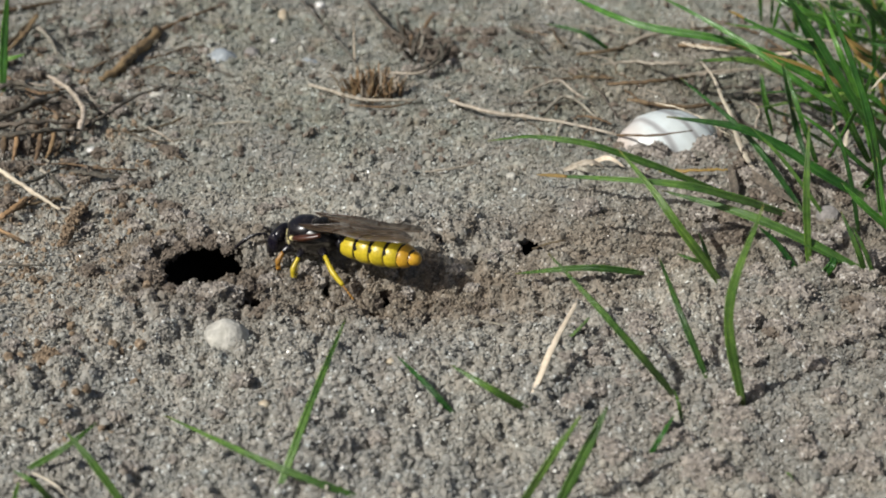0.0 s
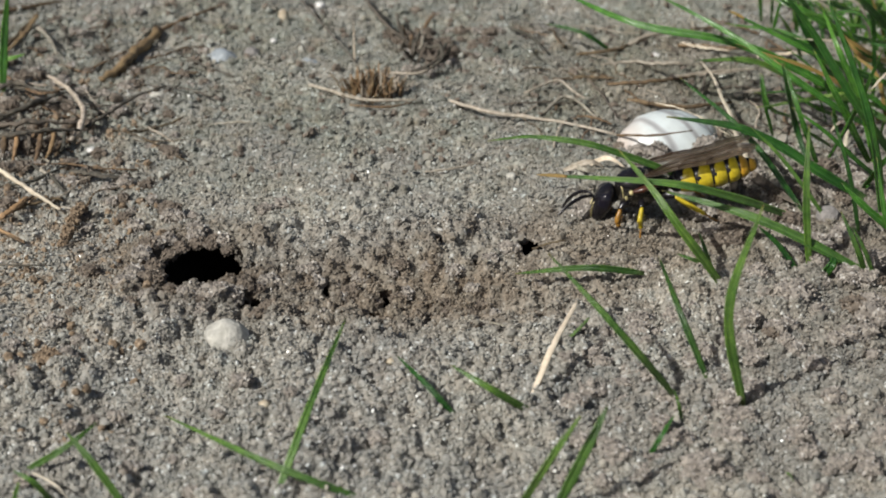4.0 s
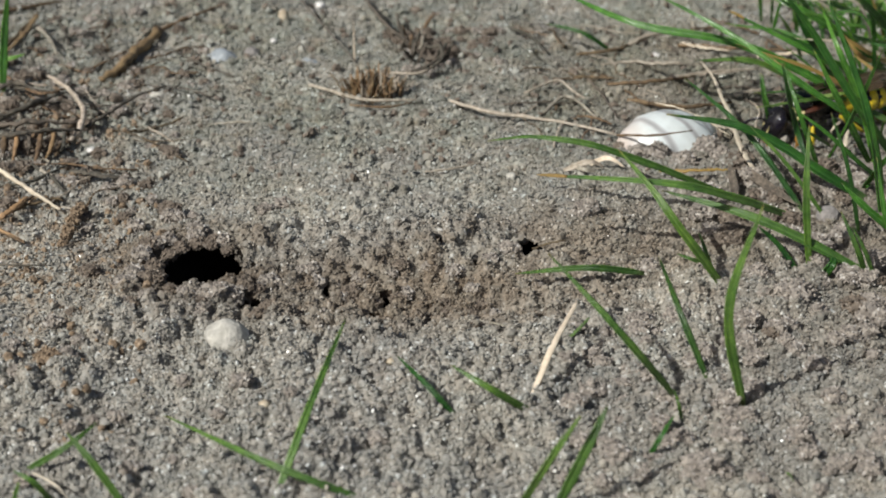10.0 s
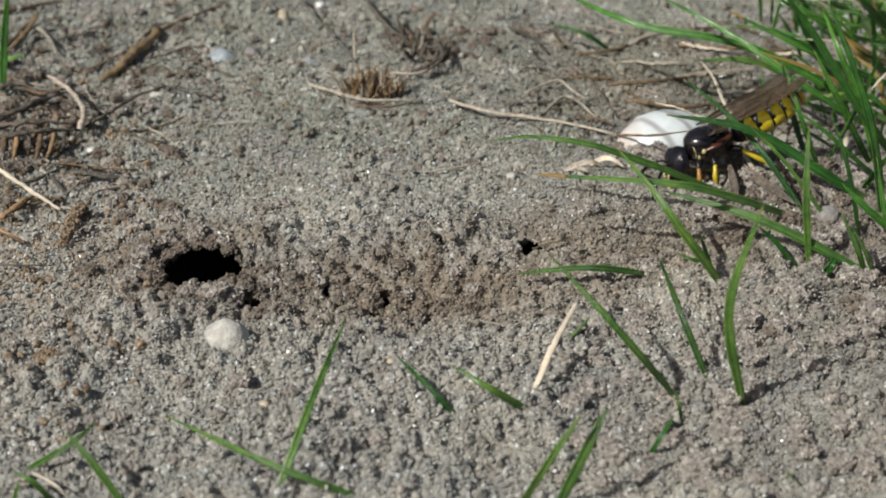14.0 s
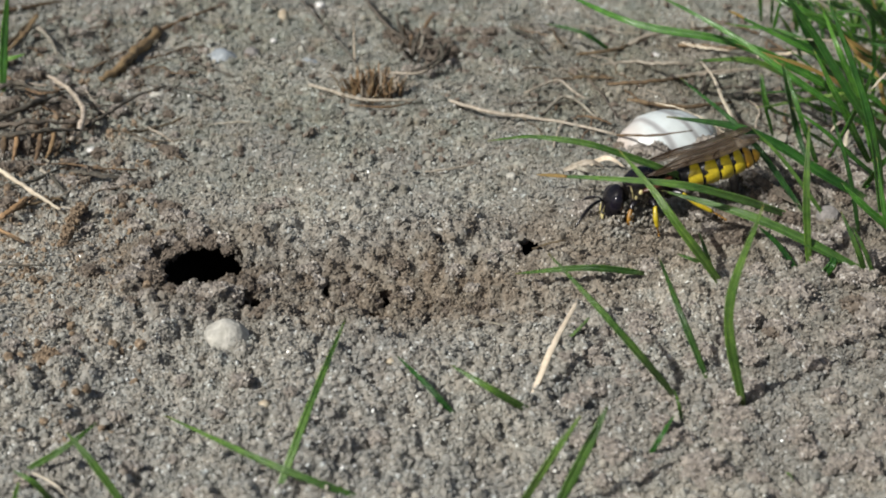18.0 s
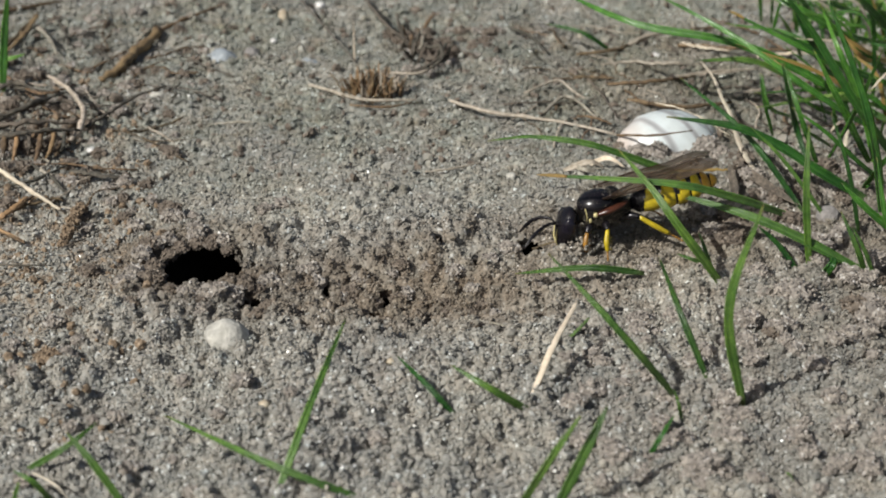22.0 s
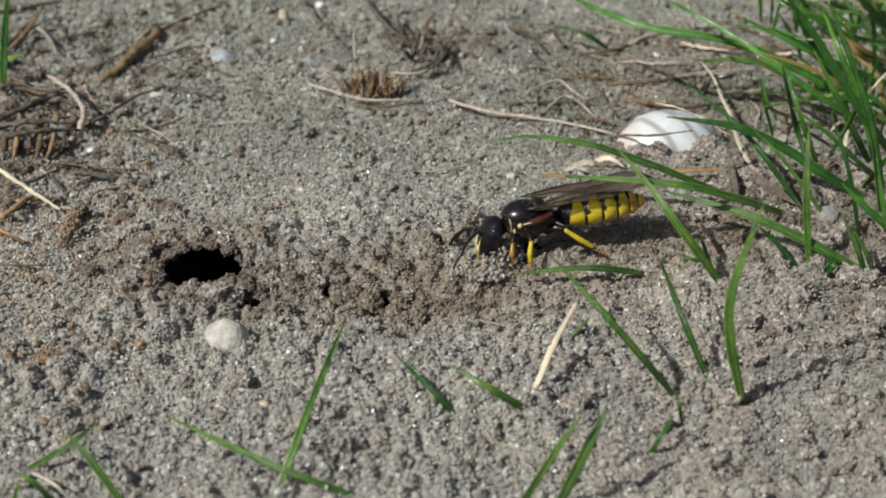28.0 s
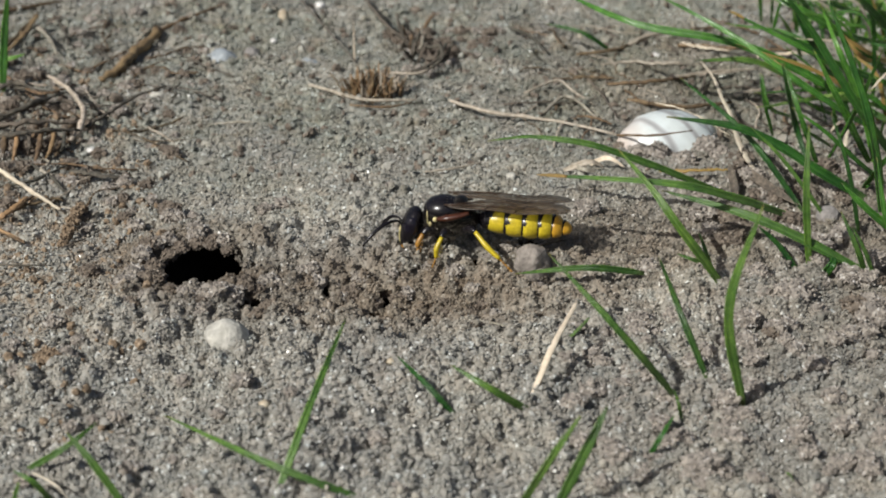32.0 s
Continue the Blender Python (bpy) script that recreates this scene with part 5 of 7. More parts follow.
stalk([(-4.4, 43.9, 0.4), (-4.1, 43.5, 1.6), (-3.7, 43.6, 2.4)], 0.14, GREY_TWIG, "short dead stem in a dark hollow by the stump")
stalk([(-2.3, 49.3, 0.4), (-1.6, 49.7, 1.6), (-0.9, 50.5, 2.4)], 0.19, TWIG, "short dead stem in a dark hollow by the stump")
stalk([(-3.2, 40.9, 0.4), (-3.0, 41.2, 1.6), (-2.8, 41.9, 2.4)], 0.22, GREY_TWIG, "short dead stem in a dark hollow by the stump")
stalk([(-2.1, 45.9, 0.4), (-1.8, 45.3, 1.6), (-1.6, 45.3, 2.4)], 0.14, GREY_TWIG, "short dead stem in a dark hollow by the stump")
stalk([(-3.2, 41.9, 0.4), (-3.6, 40.4, 1.6), (-4.0, 39.7, 2.4)], 0.20, GREY_TWIG, "short dead stem in a dark hollow by the stump")
stalk([(-3.3, 44.7, 0.4), (-3.2, 43.9, 1.6), (-3.2, 43.7, 2.4)], 0.24, TWIG, "short dead stem in a dark hollow by the stump")
stalk([(-3.8, 45.9, 0.4), (-4.1, 45.8, 1.6), (-4.4, 46.1, 2.4)], 0.15, GREY_TWIG, "short dead stem in a dark hollow by the stump")
stalk([(-2.9, 42.5, 0.4), (-3.0, 42.2, 1.6), (-3.1, 42.3, 2.4)], 0.23, GREY_TWIG, "short dead stem in a dark hollow by the stump")
stalk([(-4.4, 49.6, 0.4), (-4.7, 49.8, 1.6), (-4.9, 50.4, 2.4)], 0.19, GREY_TWIG, "short dead stem in a dark hollow by the stump")
stalk([(-3.6, 46.8, 0.4), (-3.9, 46.2, 1.6), (-4.2, 46.3, 2.4)], 0.13, TWIG, "short dead stem in a dark hollow by the stump")
stalk([(-1.0, 41.0, 0.4), (-0.3, 41.0, 1.6), (0.4, 41.5, 2.4)], 0.24, GREY_TWIG, "short dead stem in a dark hollow by the stump")
stalk([(-2.3, 45.3, 1.2), (-1.4, 40.7, 2.2), (-0.3, 40.0, 2.6), (-0.2, 37.9, 2.0), (-1.8, 36.9, 1.0)], (0.1, 0.16, 0.2, 0.2, 0.12), GREY_TWIG, "curled dark grey rootlet in a dark hollow", "dry_root")
stalk([(-16.1, 58.9, 1.5), (-12.3, 48.0, 1.6), (-8.7, 39.8, 0.9)], 0.10, GREY_TWIG, "thin dark stalk leaning over the sand")
stalk([(-9.0, 60.8, 0.8), (-5.6, 47.9, 1.6), (-1.9, 43.1, 0.8)], 0.19, GREY_TWIG, "dark dead stalk beside the dry stump")
stalk([(-5.0, 49.1, 0.5), (-1.4, 39.2, 1.5), (-0.5, 40.6, 2.5), (-1.4, 42.7, 2.9)], 0.15, GREY_TWIG, "dark curled dead stem beside the dry stump")
stalk([(-5.3, 36.5, 1.1), (-1.9, 36.5, 1.2), (0.1, 42.3, 0.9)], 0.14, STRAW, "thin straw-coloured dry stalk on the sand")
stalk([(-21.6, 25.7, 0.2), (-19.4, 25.7, 0.4), (-17.4, 25.7, 0.3)], 0.12, STRAW, "thin straw-coloured dry stalk on the sand")
stalk([(-27.7, 24.8, 0.2), (-26.0, 22.7, 0.3), (-24.4, 20.6, 0.2)], 0.09, STRAW, "thin straw-coloured dry stalk on the sand")
stalk([(-48.2, 54.0, 1.0), (-45.0, 56.1, 1.0), (-41.8, 58.8, 0.7)], 0.24, TWIG, "brown twig on the sand", "twig")
stalk([(-45.6, 42.5, 0.7), (-44.3, 48.1, 1.0), (-43.6, 54.6, 0.9)], 0.22, TWIG, "reddish brown dry stem among litter", "twig")
stalk([(-43.6, 51.8, 0.8), (-41.3, 47.7, 0.7), (-39.7, 43.9, 0.3)], 0.15, STRAW, "thin straw-coloured dry stalk on the sand")
stalk([(-41.7, 22.9, 0.9), (-38.5, 25.2, 0.8), (-34.5, 26.7, 0.4)], 0.20, GREY_TWIG, "dark twig among dry litter", "twig")
stalk([(-44.0, 33.9, 0.9), (-39.8, 32.2, 1.0), (-36.6, 32.7, 0.5)], 0.19, GREY_TWIG, "dark twig among dry litter", "twig")
stalk([(-43.4, 36.2, 0.9), (-39.0, 31.1, 1.1), (-36.2, 34.9, 0.5)], 0.14, TWIG, "reddish brown dry stem among litter", "twig")
stalk([(-42.1, 24.9, 0.8), (-39.1, 28.6, 1.0), (-35.7, 30.7, 0.4)], 0.22, GREY_TWIG, "dark twig among dry litter", "twig")
stalk([(-38.7, 18.6, 1.0), (-37.5, 20.5, 1.3), (-38.2, 26.3, 0.8)], 0.18, TWIG, "brown twig among dry litter", "twig")
stalk([(-39.1, 11.3, 0.4), (-36.1, 11.7, 0.8), (-33.4, 15.7, 0.6)], 0.16, GREY_TWIG, "dark twig among dry litter", "twig")
stalk([(-35.0, 17.4, 0.7), (-34.7, 23.4, 0.9), (-33.9, 26.5, 0.4)], 0.18, TWIG, "brown twig among dry litter", "twig")
stalk([(-37.9, 4.9, 0.5), (-36.5, 6.1, 0.6), (-35.4, 9.2, 0.6)], 0.14, TWIG, "brown twig on the sand", "twig")
stalk([(-37.1, 2.1, 0.7), (-35.6, 0.5, 0.9), (-34.3, -0.5, 0.8)], 0.12, TWIG, "brown twig on the sand", "twig")
stalk([(-35.5, -5.5, 1.4), (-33.3, -6.0, 1.6), (-31.0, -5.4, 1.3)], 0.08, GREY_TWIG, "thin dark rootlet on the sand", "twig")
stalk([(-1.6, 13.6, 0.8), (0.8, 14.0, 0.9), (3.4, 15.4, 0.9)], 0.10, STRAW, "thin grey dry stalk on the sand")
stalk([(1.5, -9.9, -0.9), (4.1, -13.2, 0.3), (6.3, -15.0, 0.7)], 0.07, STRAW, "thin pale rootlet on damp sand")
stalk([(9.3, -16.4, 0.8), (10.2, -15.3, 1.0), (11.1, -13.5, 1.0)], 0.16, GRASS_DEEP, "dull green leaf scrap on the sand", flat=0.3)
stalk([(7.3, -1.3, 0.7), (8.8, -1.1, 1.1), (10.1, -0.7, 1.2)], 0.14, TWIG, "reddish brown bark flake on the sand", flat=0.4)
stalk([(16.2, 34.2, 0.8), (20.3, 34.0, 1.2), (25.0, 36.2, 0.9)], 0.19, TWIG, "brown dry stem on the sand")
stalk([(17.8, 30.3, 0.8), (22.5, 28.5, 0.8), (27.9, 30.5, 0.4)], 0.25, TWIG, "brown dry stem on the sand")
stalk([(9.4, 26.4, 1.0), (12.0, 30.1, 1.2), (14.6, 24.7, 1.1)], 0.19, STRAW, "bent straw-coloured scrap on the sand")
stalk([(22.4, 35.4, 1.0), (26.7, 36.8, 1.1), (31.5, 38.2, 0.9)], 0.19, STRAW, "pale brown dry stem on the sand")
stalk([(24.3, 45.2, 0.7), (29.4, 43.7, 1.0), (35.7, 43.5, 0.8)], 0.20, TWIG, "brown dry stem on the sand")
stalk([(13.7, 43.0, 0.6), (17.8, 43.6, 0.9), (22.4, 49.2, 0.5)], 0.18, TWIG, "brown dry stem on the sand")
stalk([(14.3, 36.0, 0.7), (15.4, 31.6, 0.9), (16.4, 26.0, 0.9)], 0.11, GREY_TWIG, "thin dark twig on the sand", "twig")
stalk([(39.4, 39.7, 4.0), (41.4, 35.8, 4.0), (43.5, 33.2, 3.0)], 0.21, GRASS_DRY, "orange-brown dry leaf among the grass", flat=0.4)
stalk([(-5.3, 36.7, 1.0), (-2.2, 36.6, 1.5), (-0.1, 39.6, 1.9), (-0.5, 43.7, 2.2)], 0.15, GREY_TWIG, "pale grey curled rootlet beside the dry stump", "dry_root")
stalk([(-2.4, 43.2, 1.0), (-2.1, 44.1, 1.8), (-2.4, 47.4, 2.4)], 0.13, STRAW, "thin upright dry stem in a dark hollow")
stalk([(-26.8, -35.8, 1.8), (-24.9, -37.7, 2.1), (-23.8, -38.2, 1.0)], 0.11, PALE_STRAW, "pale bleached straw blade beside the grass", flat=0.35)
stalk([(-43.4, 52.8, 1.2), (-43.6, 46.8, 1.4), (-44.8, 41.6, 1.0)], 0.3, STUBBLE, "flat orange-brown dead leaf strip in litter", "twig", flat=0.4)
stalk([(-42.8, 49.5, 1.0), (-40.8, 46.0, 1.2), (-39.4, 42.3, 0.8)], 0.13, STRAW, "thin tan dry stem in litter")
stalk([(-39.2, 36.0, 1.0), (-37.2, 31.8, 2.0), (-35.2, 28.4, 2.2), (-33.6, 24.6, 1.8), (-33.5, 21.8, 1.4), (-34.2, 20.3, 0.8)], (0.14, 0.24, 0.26, 0.26, 0.34, 0.24), STRAW, "curled tan dead stem arching over dark litter")
stalk([(-33.3, 23.0, 1.0), (-31.2, 26.4, 1.3), (-29.6, 30.1, 1.2), (-27.1, 33.6, 0.9)], (0.2, 0.17, 0.14, 0.1), GREY_TWIG, "dark slender root on the sand", "dry_root")
stalk([(-41.1, 21.9, 1.6), (-38.2, 21.5, 2.2), (-34.1, 23.0, 1.4)], 0.24, GREY_TWIG, "dark knobby root over dry litter", "dry_root", knots=0.35)
stalk([(-40.5, 18.9, 1.8), (-37.1, 18.8, 2.4), (-33.4, 21.1, 1.6)], 0.24, GREY_TWIG, "dark knobby root over dry litter", "dry_root", knots=0.35)
stalk([(-41.6, 24.2, 1.5), (-39.0, 25.9, 2.0), (-36.8, 31.6, 1.0)], 0.24, GREY_TWIG, "dark knobby root over dry litter", "dry_root", knots=0.35)
stalk([(-43.3, 32.2, 1.0), (-41.5, 32.7, 1.6), (-38.5, 31.0, 1.0)], 0.24, GREY_TWIG, "dark knobby root over dry litter", "dry_root", knots=0.35)
stalk([(-39.9, 19.4, 2.0), (-39.7, 17.7, 1.5), (-39.8, 16.9, 0.4)], 0.26, TWIG, "stubby brown rootlet under a dark root", "dry_root", flat=0.8, knots=0.1)
stalk([(-38.8, 19.4, 2.0), (-38.6, 17.7, 1.5), (-38.7, 15.9, 0.4)], 0.21, STUBBLE, "stubby brown rootlet under a dark root", "dry_root", flat=0.8, knots=0.1)
stalk([(-37.7, 19.4, 2.0), (-37.4, 17.7, 1.5), (-37.6, 17.9, 0.4)], 0.19, GREY_TWIG, "stubby brown rootlet under a dark root", "dry_root", flat=0.8, knots=0.1)
stalk([(-36.6, 19.4, 2.0), (-36.5, 17.7, 1.5), (-36.7, 16.2, 0.4)], 0.25, TWIG, "stubby brown rootlet under a dark root", "dry_root", flat=0.8, knots=0.1)
stalk([(-35.4, 19.4, 2.0), (-35.4, 17.7, 1.5), (-35.9, 17.2, 0.4)], 0.22, STUBBLE, "stubby brown rootlet under a dark root", "dry_root", flat=0.8, knots=0.1)
stalk([(-34.5, 19.4, 2.0), (-34.3, 17.7, 1.5), (-34.9, 18.4, 0.4)], 0.16, GREY_TWIG, "stubby brown rootlet under a dark root", "dry_root", flat=0.8, knots=0.1)
stalk([(-33.0, 13.6, 0.8), (-30.0, 12.2, 1.0), (-27.3, 12.6, 0.6)], 0.34, GREY_TWIG, "flat grey-brown bark shred on sand", "twig", flat=0.4, knots=0.3)
stalk([(-37.4, 3.6, 0.9), (-36.5, 5.1, 1.2), (-35.8, 8.2, 0.9)], 0.3, STUBBLE, "flat brown dead leaf strip on the sand", "twig", flat=0.4)
stalk([(-31.2, -1.1, 0.6), (-30.3, -0.6, 0.9), (-29.5, 0.6, 0.6)], 0.09, GREY_TWIG, "thin dark rootlet on the sand", "twig")
stalk([(-37.1, 2.2, 0.8), (-35.6, 0.6, 0.9), (-34.5, -0.0, 0.7)], 0.14, STUBBLE, "thin brown twig on the sand", "twig")
strew_litter()

# ---- pebbles and clods ----
pebble(-16.1, -16.6, 0.9, 1.69, STONE, "chalky white rounded pebble half sunk in sand", (1, 0.9, 0.85), 1)
pebble(-22.7, 43.0, -0.1, 1.56, BLUE_STONE, "smooth bluish white pebble sunk in the sand", (1, 0.9, 0.75), 2)
pebble(-13.6, 41.2, -0.2, 1.26, BLUE_STONE, "small bluish pebble set in the sand", (1, 0.9, 0.75), 3)
pebble(-17.2, 54.2, 0.4, 0.91, BUFF_STONE, "small buff pebble with an orange stain", (0.7, 0.8, 1.1), 4)
pebble(-17.8, 48.1, 0.1, 0.36, QUARTZ, "tiny white pebble on the sand", (1, 0.9, 0.75), 5)
pebble(-13.5, 58.6, 0.3, 0.56, QUARTZ, "tiny white pebble on the sand", (1, 0.9, 0.75), 6)
pebble(-32.1, 19.1, 0.3, 0.52, QUARTZ, "tiny white quartz pebble on the sand", (1, 0.9, 0.75), 7)
pebble(-29.5, 15.1, 0.2, 0.25, QUARTZ, "tiny glinting quartz pebble on the sand", (1, 0.9, 0.75), 8)
pebble(32.1, 2.9, 1.5, 1.13, GREY_STONE, "round grey pebble in loose sand", (0.9, 0.8, 0.9), 9)
pebble(21.7, 42.5, 0.5, 0.52, QUARTZ, "tiny white pebble on the sand", (1, 0.9, 0.75), 11)
pebble(-28.1, 34.1, -0.5, 1.10, STONE, "pale sand-coloured pebble in the ground", (1, 0.9, 0.75), 12)
pebble(-6.9, -34.4, 0.8, 0.34, QUARTZ, "tiny white quartz pebble on the sand", (1, 0.9, 0.75), 13)
pebble(-3.8, -19.7, 0.8, 0.33, BUFF_STONE, "tiny pinkish pebble on the sand", (1, 0.9, 0.75), 14)
pebble(-12.5, -26.0, 1.0, 0.40, BUFF_STONE, "tiny rust-brown pebble on the sand", (1, 0.9, 0.75), 15)
pebble(28.2, -27.2, 0.4, 0.51, GREY_STONE, "small grey pebble in the sand", (1, 0.9, 0.75), 16)
pebble(6.0, 12.4, 0.9, 0.45, STONE, "tiny pale pebble on the sand", (1, 0.9, 0.75), 17)
pebble(-19.7, 43.9, 0.3, 0.82, GREY_STONE, "grey-brown pebble on the sand", (1, 0.9, 0.75), 18)
clod(-23.4, 6.7, 0.3, 0.97, DARK_CLOD, 1, "dark crumbly clod of damp sand")
clod(-22.4, 5.5, 0.2, 0.58, None, 2)
clod(5.4, -1.2, 0.6, 0.83, None, 3)
clod(3.8, -3.1, 0.5, 0.73, None, 4)
clod(12.1, 4.1, 1.6, 1.14, None, 5)
clod(17.4, -33.0, 0.4, 1.29, None, 6)
clod(20.0, -29.3, 0.3, 0.86, None, 7)
clod(27.3, -9.7, 0.9, 1.50, None, 8)
clod(23.6, 0.1, 1.1, 1.21, DARK_CLOD, 9, "dark crumbly clod of damp sand")
clod(24.6, 1.4, 1.2, 0.84, DARK_CLOD, 10, "dark crumbly clod of damp sand")
clod(22.7, -0.6, 0.9, 0.74, DARK_CLOD, 11, "dark crumbly clod of damp sand")
clod(23.9, 18.4, 0.8, 1.4, None, 12)
clod(19.4, 17.6, 0.8, 1.3, None, 13)
clod(21.5, 15.1, 1.3, 1.01, None, 14)
clod(-28.9, -19.5, 0.9, 0.91, OCHRE_CRUMB, 15, "rust-brown clod of crusted sand")
clod(16.3, -29.4, 0.3, 0.85, None, 16)
clod(11.7, -31.5, 0.4, 0.92, None, 17)
clod(11.0, -19.0, 0.7, 0.83, None, 18)
clod(-15.1, 6.4, 0.5, 0.68, None, 19)
clod(-13.8, 7.6, 0.5, 0.68, None, 20)
clod(-18.4, -9.3, 0.8, 0.88, None, 21)
clod(-16.5, -9.0, 0.5, 1.06, None, 22)
clod(-20.0, -9.4, 0.8, 0.79, None, 23)
clod(-15.0, -6.8, -0.5, 0.80, None, 24)
clod(-17.4, -9.7, 1.4, 0.70, None, 25)
clod(-15.6, -7.9, 1.1, 0.63, DARK_CLOD, 26, "dark crumbly clod of damp sand")
clod(-21.4, -8.4, 0.7, 0.62, DARK_CLOD, 27, "dark crumbly clod of damp sand")
clod(-23.1, -4.4, 0.7, 0.73, DARK_CLOD, 28, "dark crumbly clod of damp sand")
clod(-22.4, -0.8, 1.3, 0.65, None, 29)
clod(-20.4, 0.3, 1.2, 0.65, None, 30)
clod(-18.0, -0.4, 1.0, 0.65, None, 31)
clod(-5.5, -7.5, -1.1, 0.63, DARK_CLOD, 32, "dark crumbly clod of damp sand")
clod(-10.1, -5.7, -0.1, 0.72, None, 33)
clod(-6.5, -4.9, -0.1, 0.63, None, 34)
clod(-2.9, -6.1, -0.9, 0.63, None, 35)
clod(-24.3, -3.2, 1.2, 0.82, None, 36)
clod(-24.8, -7.9, 1.1, 0.89, None, 37)
clod(-22.8, -10.3, 1.1, 0.70, None, 38)
clod(-25.9, 4.0, 0.1, 0.76, None, 39)
clod(-23.2, -1.4, 1.3, 0.65, None, 40)
clod(30.7, -1.3, 1.2, 1.02, None, 41)
clod(35.9, 11.9, 1.8, 1.19, None, 42)
clod(33.5, 6.9, 1.7, 0.87, None, 43)
clod(33.2, -10.8, 0.6, 1.14, None, 44)
clod(27.3, 7.2, 1.5, 0.77, None, 45)
clod(2.0, -13.6, 0.2, 0.86, DARK_CLOD, 46, "dark crumbly clod of damp sand")
clod(24.8, -31.0, 0.3, 0.69, None, 47)
clod(-20.7, -34.2, 1.0, 0.67, None, 48)
clod(-4.6, 10.8, 0.7, 0.39, None, 49)
clod(22.1, 7.7, 1.3, 0.68, None, 50)
clod(-3.1, -36.2, 0.6, 0.67, None, 51)
clod(-9.3, -28.5, 1.2, 0.62, None, 52)
clod(30.7, -15.1, 0.5, 0.85, None, 53)
clod(-25.3, 19.5, 0.2, 0.62, DARK_CLOD, 54, "dark crumbly clod of damp sand")
clod(17.7, 18.1, 0.8, 0.82, None, 55)
clod(24.8, 15.7, 1.5, 0.91, None, 56)
clod(-21.2, -1.1, 0.8, 0.42, DARK_CLOD, 150, "dark crumbly clod of damp sand")
clod(-20.1, -0.4, 0.9, 0.46, DARK_CLOD, 151, "dark crumbly clod of damp sand")
clod(-18.9, -0.3, 1.0, 0.51, DARK_CLOD, 152, "dark crumbly clod of damp sand")
clod(-17.9, -0.7, 0.9, 0.42, DARK_CLOD, 153, "dark crumbly clod of damp sand")
clod(-17.0, -1.5, 0.8, 0.37, DARK_CLOD, 154, "dark crumbly clod of damp sand")
clod(-22.2, -2.4, 0.8, 0.41, DARK_CLOD, 155, "dark crumbly clod of damp sand")
clod(-14.6, -8.0, 0.5, 0.49, DARK_CLOD, 156, "dark crumbly clod of damp sand")
clod(-15.2, -8.3, 0.9, 0.40, DARK_CLOD, 157, "dark crumbly clod of damp sand")
clod(-39.4, 18.6, 0.8, 1.24, DARK_CLOD, 700, "dark crumbly clod of damp sand")
clod(-37.4, 19.0, 0.7, 1.14, DARK_CLOD, 701, "dark crumbly clod of damp sand")
clod(-35.7, 20.0, 0.6, 1.04, DARK_CLOD, 702, "dark crumbly clod of damp sand")
clod(-37.6, 15.2, 0.5, 0.71, DARK_CLOD, 703, "dark crumbly clod of damp sand")
clod(-39.1, 14.7, 0.5, 0.81, DARK_CLOD, 704, "dark crumbly clod of damp sand")
clod(-33.7, 25.1, 0.3, 0.85, DARK_CLOD, 705, "dark crumbly clod of damp sand")
clod(-36.1, 29.7, 0.2, 0.76, DARK_CLOD, 706, "dark crumbly clod of damp sand")
clod(-41.7, 29.2, 0.5, 0.87, DARK_CLOD, 707, "dark crumbly clod of damp sand")
clod(26.2, 10.2, 1.6, 0.73, DARK_CLOD, 200, "dark crumbly clod of damp sand")
clod(22.3, 1.0, 1.1, 1.07, None, 201)
clod(33.9, 6.0, 1.6, 0.82, DARK_CLOD, 202, "dark crumbly clod of damp sand")
clod(25.2, 10.2, 1.6, 0.60, None, 203)
clod(31.8, -10.6, 0.6, 0.92, DARK_CLOD, 204, "dark crumbly clod of damp sand")
clod(25.1, -5.6, 0.7, 0.90, None, 205)
clod(36.6, 10.7, 1.7, 0.89, None, 206)
clod(30.1, 7.5, 1.6, 0.78, DARK_CLOD, 207, "dark crumbly clod of damp sand")
clod(33.1, -12.0, 0.4, 0.75, None, 208)
clod(34.1, -4.7, 1.2, 1.01, None, 209)
clod(28.9, 0.2, 1.2, 0.84, None, 210)
clod(24.1, 3.7, 1.3, 1.01, DARK_CLOD, 211, "dark crumbly clod of damp sand")
clod(21.3, -5.2, 0.6, 0.60, None, 212)
clod(28.7, 2.1, 1.5, 1.13, DARK_CLOD, 213, "dark crumbly clod of damp sand")
clod(28.5, 6.7, 1.6, 0.89, DARK_CLOD, 214, "dark crumbly clod of damp sand")
clod(25.2, -9.2, 0.7, 0.61, None, 215)
clod(37.0, 10.5, 1.5, 0.49, DARK_CLOD, 216, "dark crumbly clod of damp sand")
clod(31.8, -5.8, 1.0, 0.56, None, 217)
clod(23.8, -0.5, 0.9, 0.45, None, 218)
clod(32.0, -14.6, 0.5, 0.86, None, 219)
clod(22.0, 4.5, 1.2, 1.12, None, 220)
clod(25.1, -14.8, 0.8, 0.78, None, 221)
clod(26.7, 7.2, 1.5, 0.76, DARK_CLOD, 222, "dark crumbly clod of damp sand")
clod(24.7, -15.2, 0.7, 0.59, DARK_CLOD, 223, "dark crumbly clod of damp sand")
clod(22.8, 8.1, 1.5, 1.01, None, 224)
clod(27.0, 10.1, 1.8, 1.17, None, 225)
clod(26.0, 11.8, 1.6, 0.49, DARK_CLOD, 226, "dark crumbly clod of damp sand")
clod(33.0, 8.4, 1.6, 0.47, None, 227)
clod(22.7, -16.1, 0.7, 0.46, None, 228)
clod(32.9, -0.1, 1.4, 1.11, None, 229)
clod(25.0, 0.7, 1.0, 0.45, None, 230)
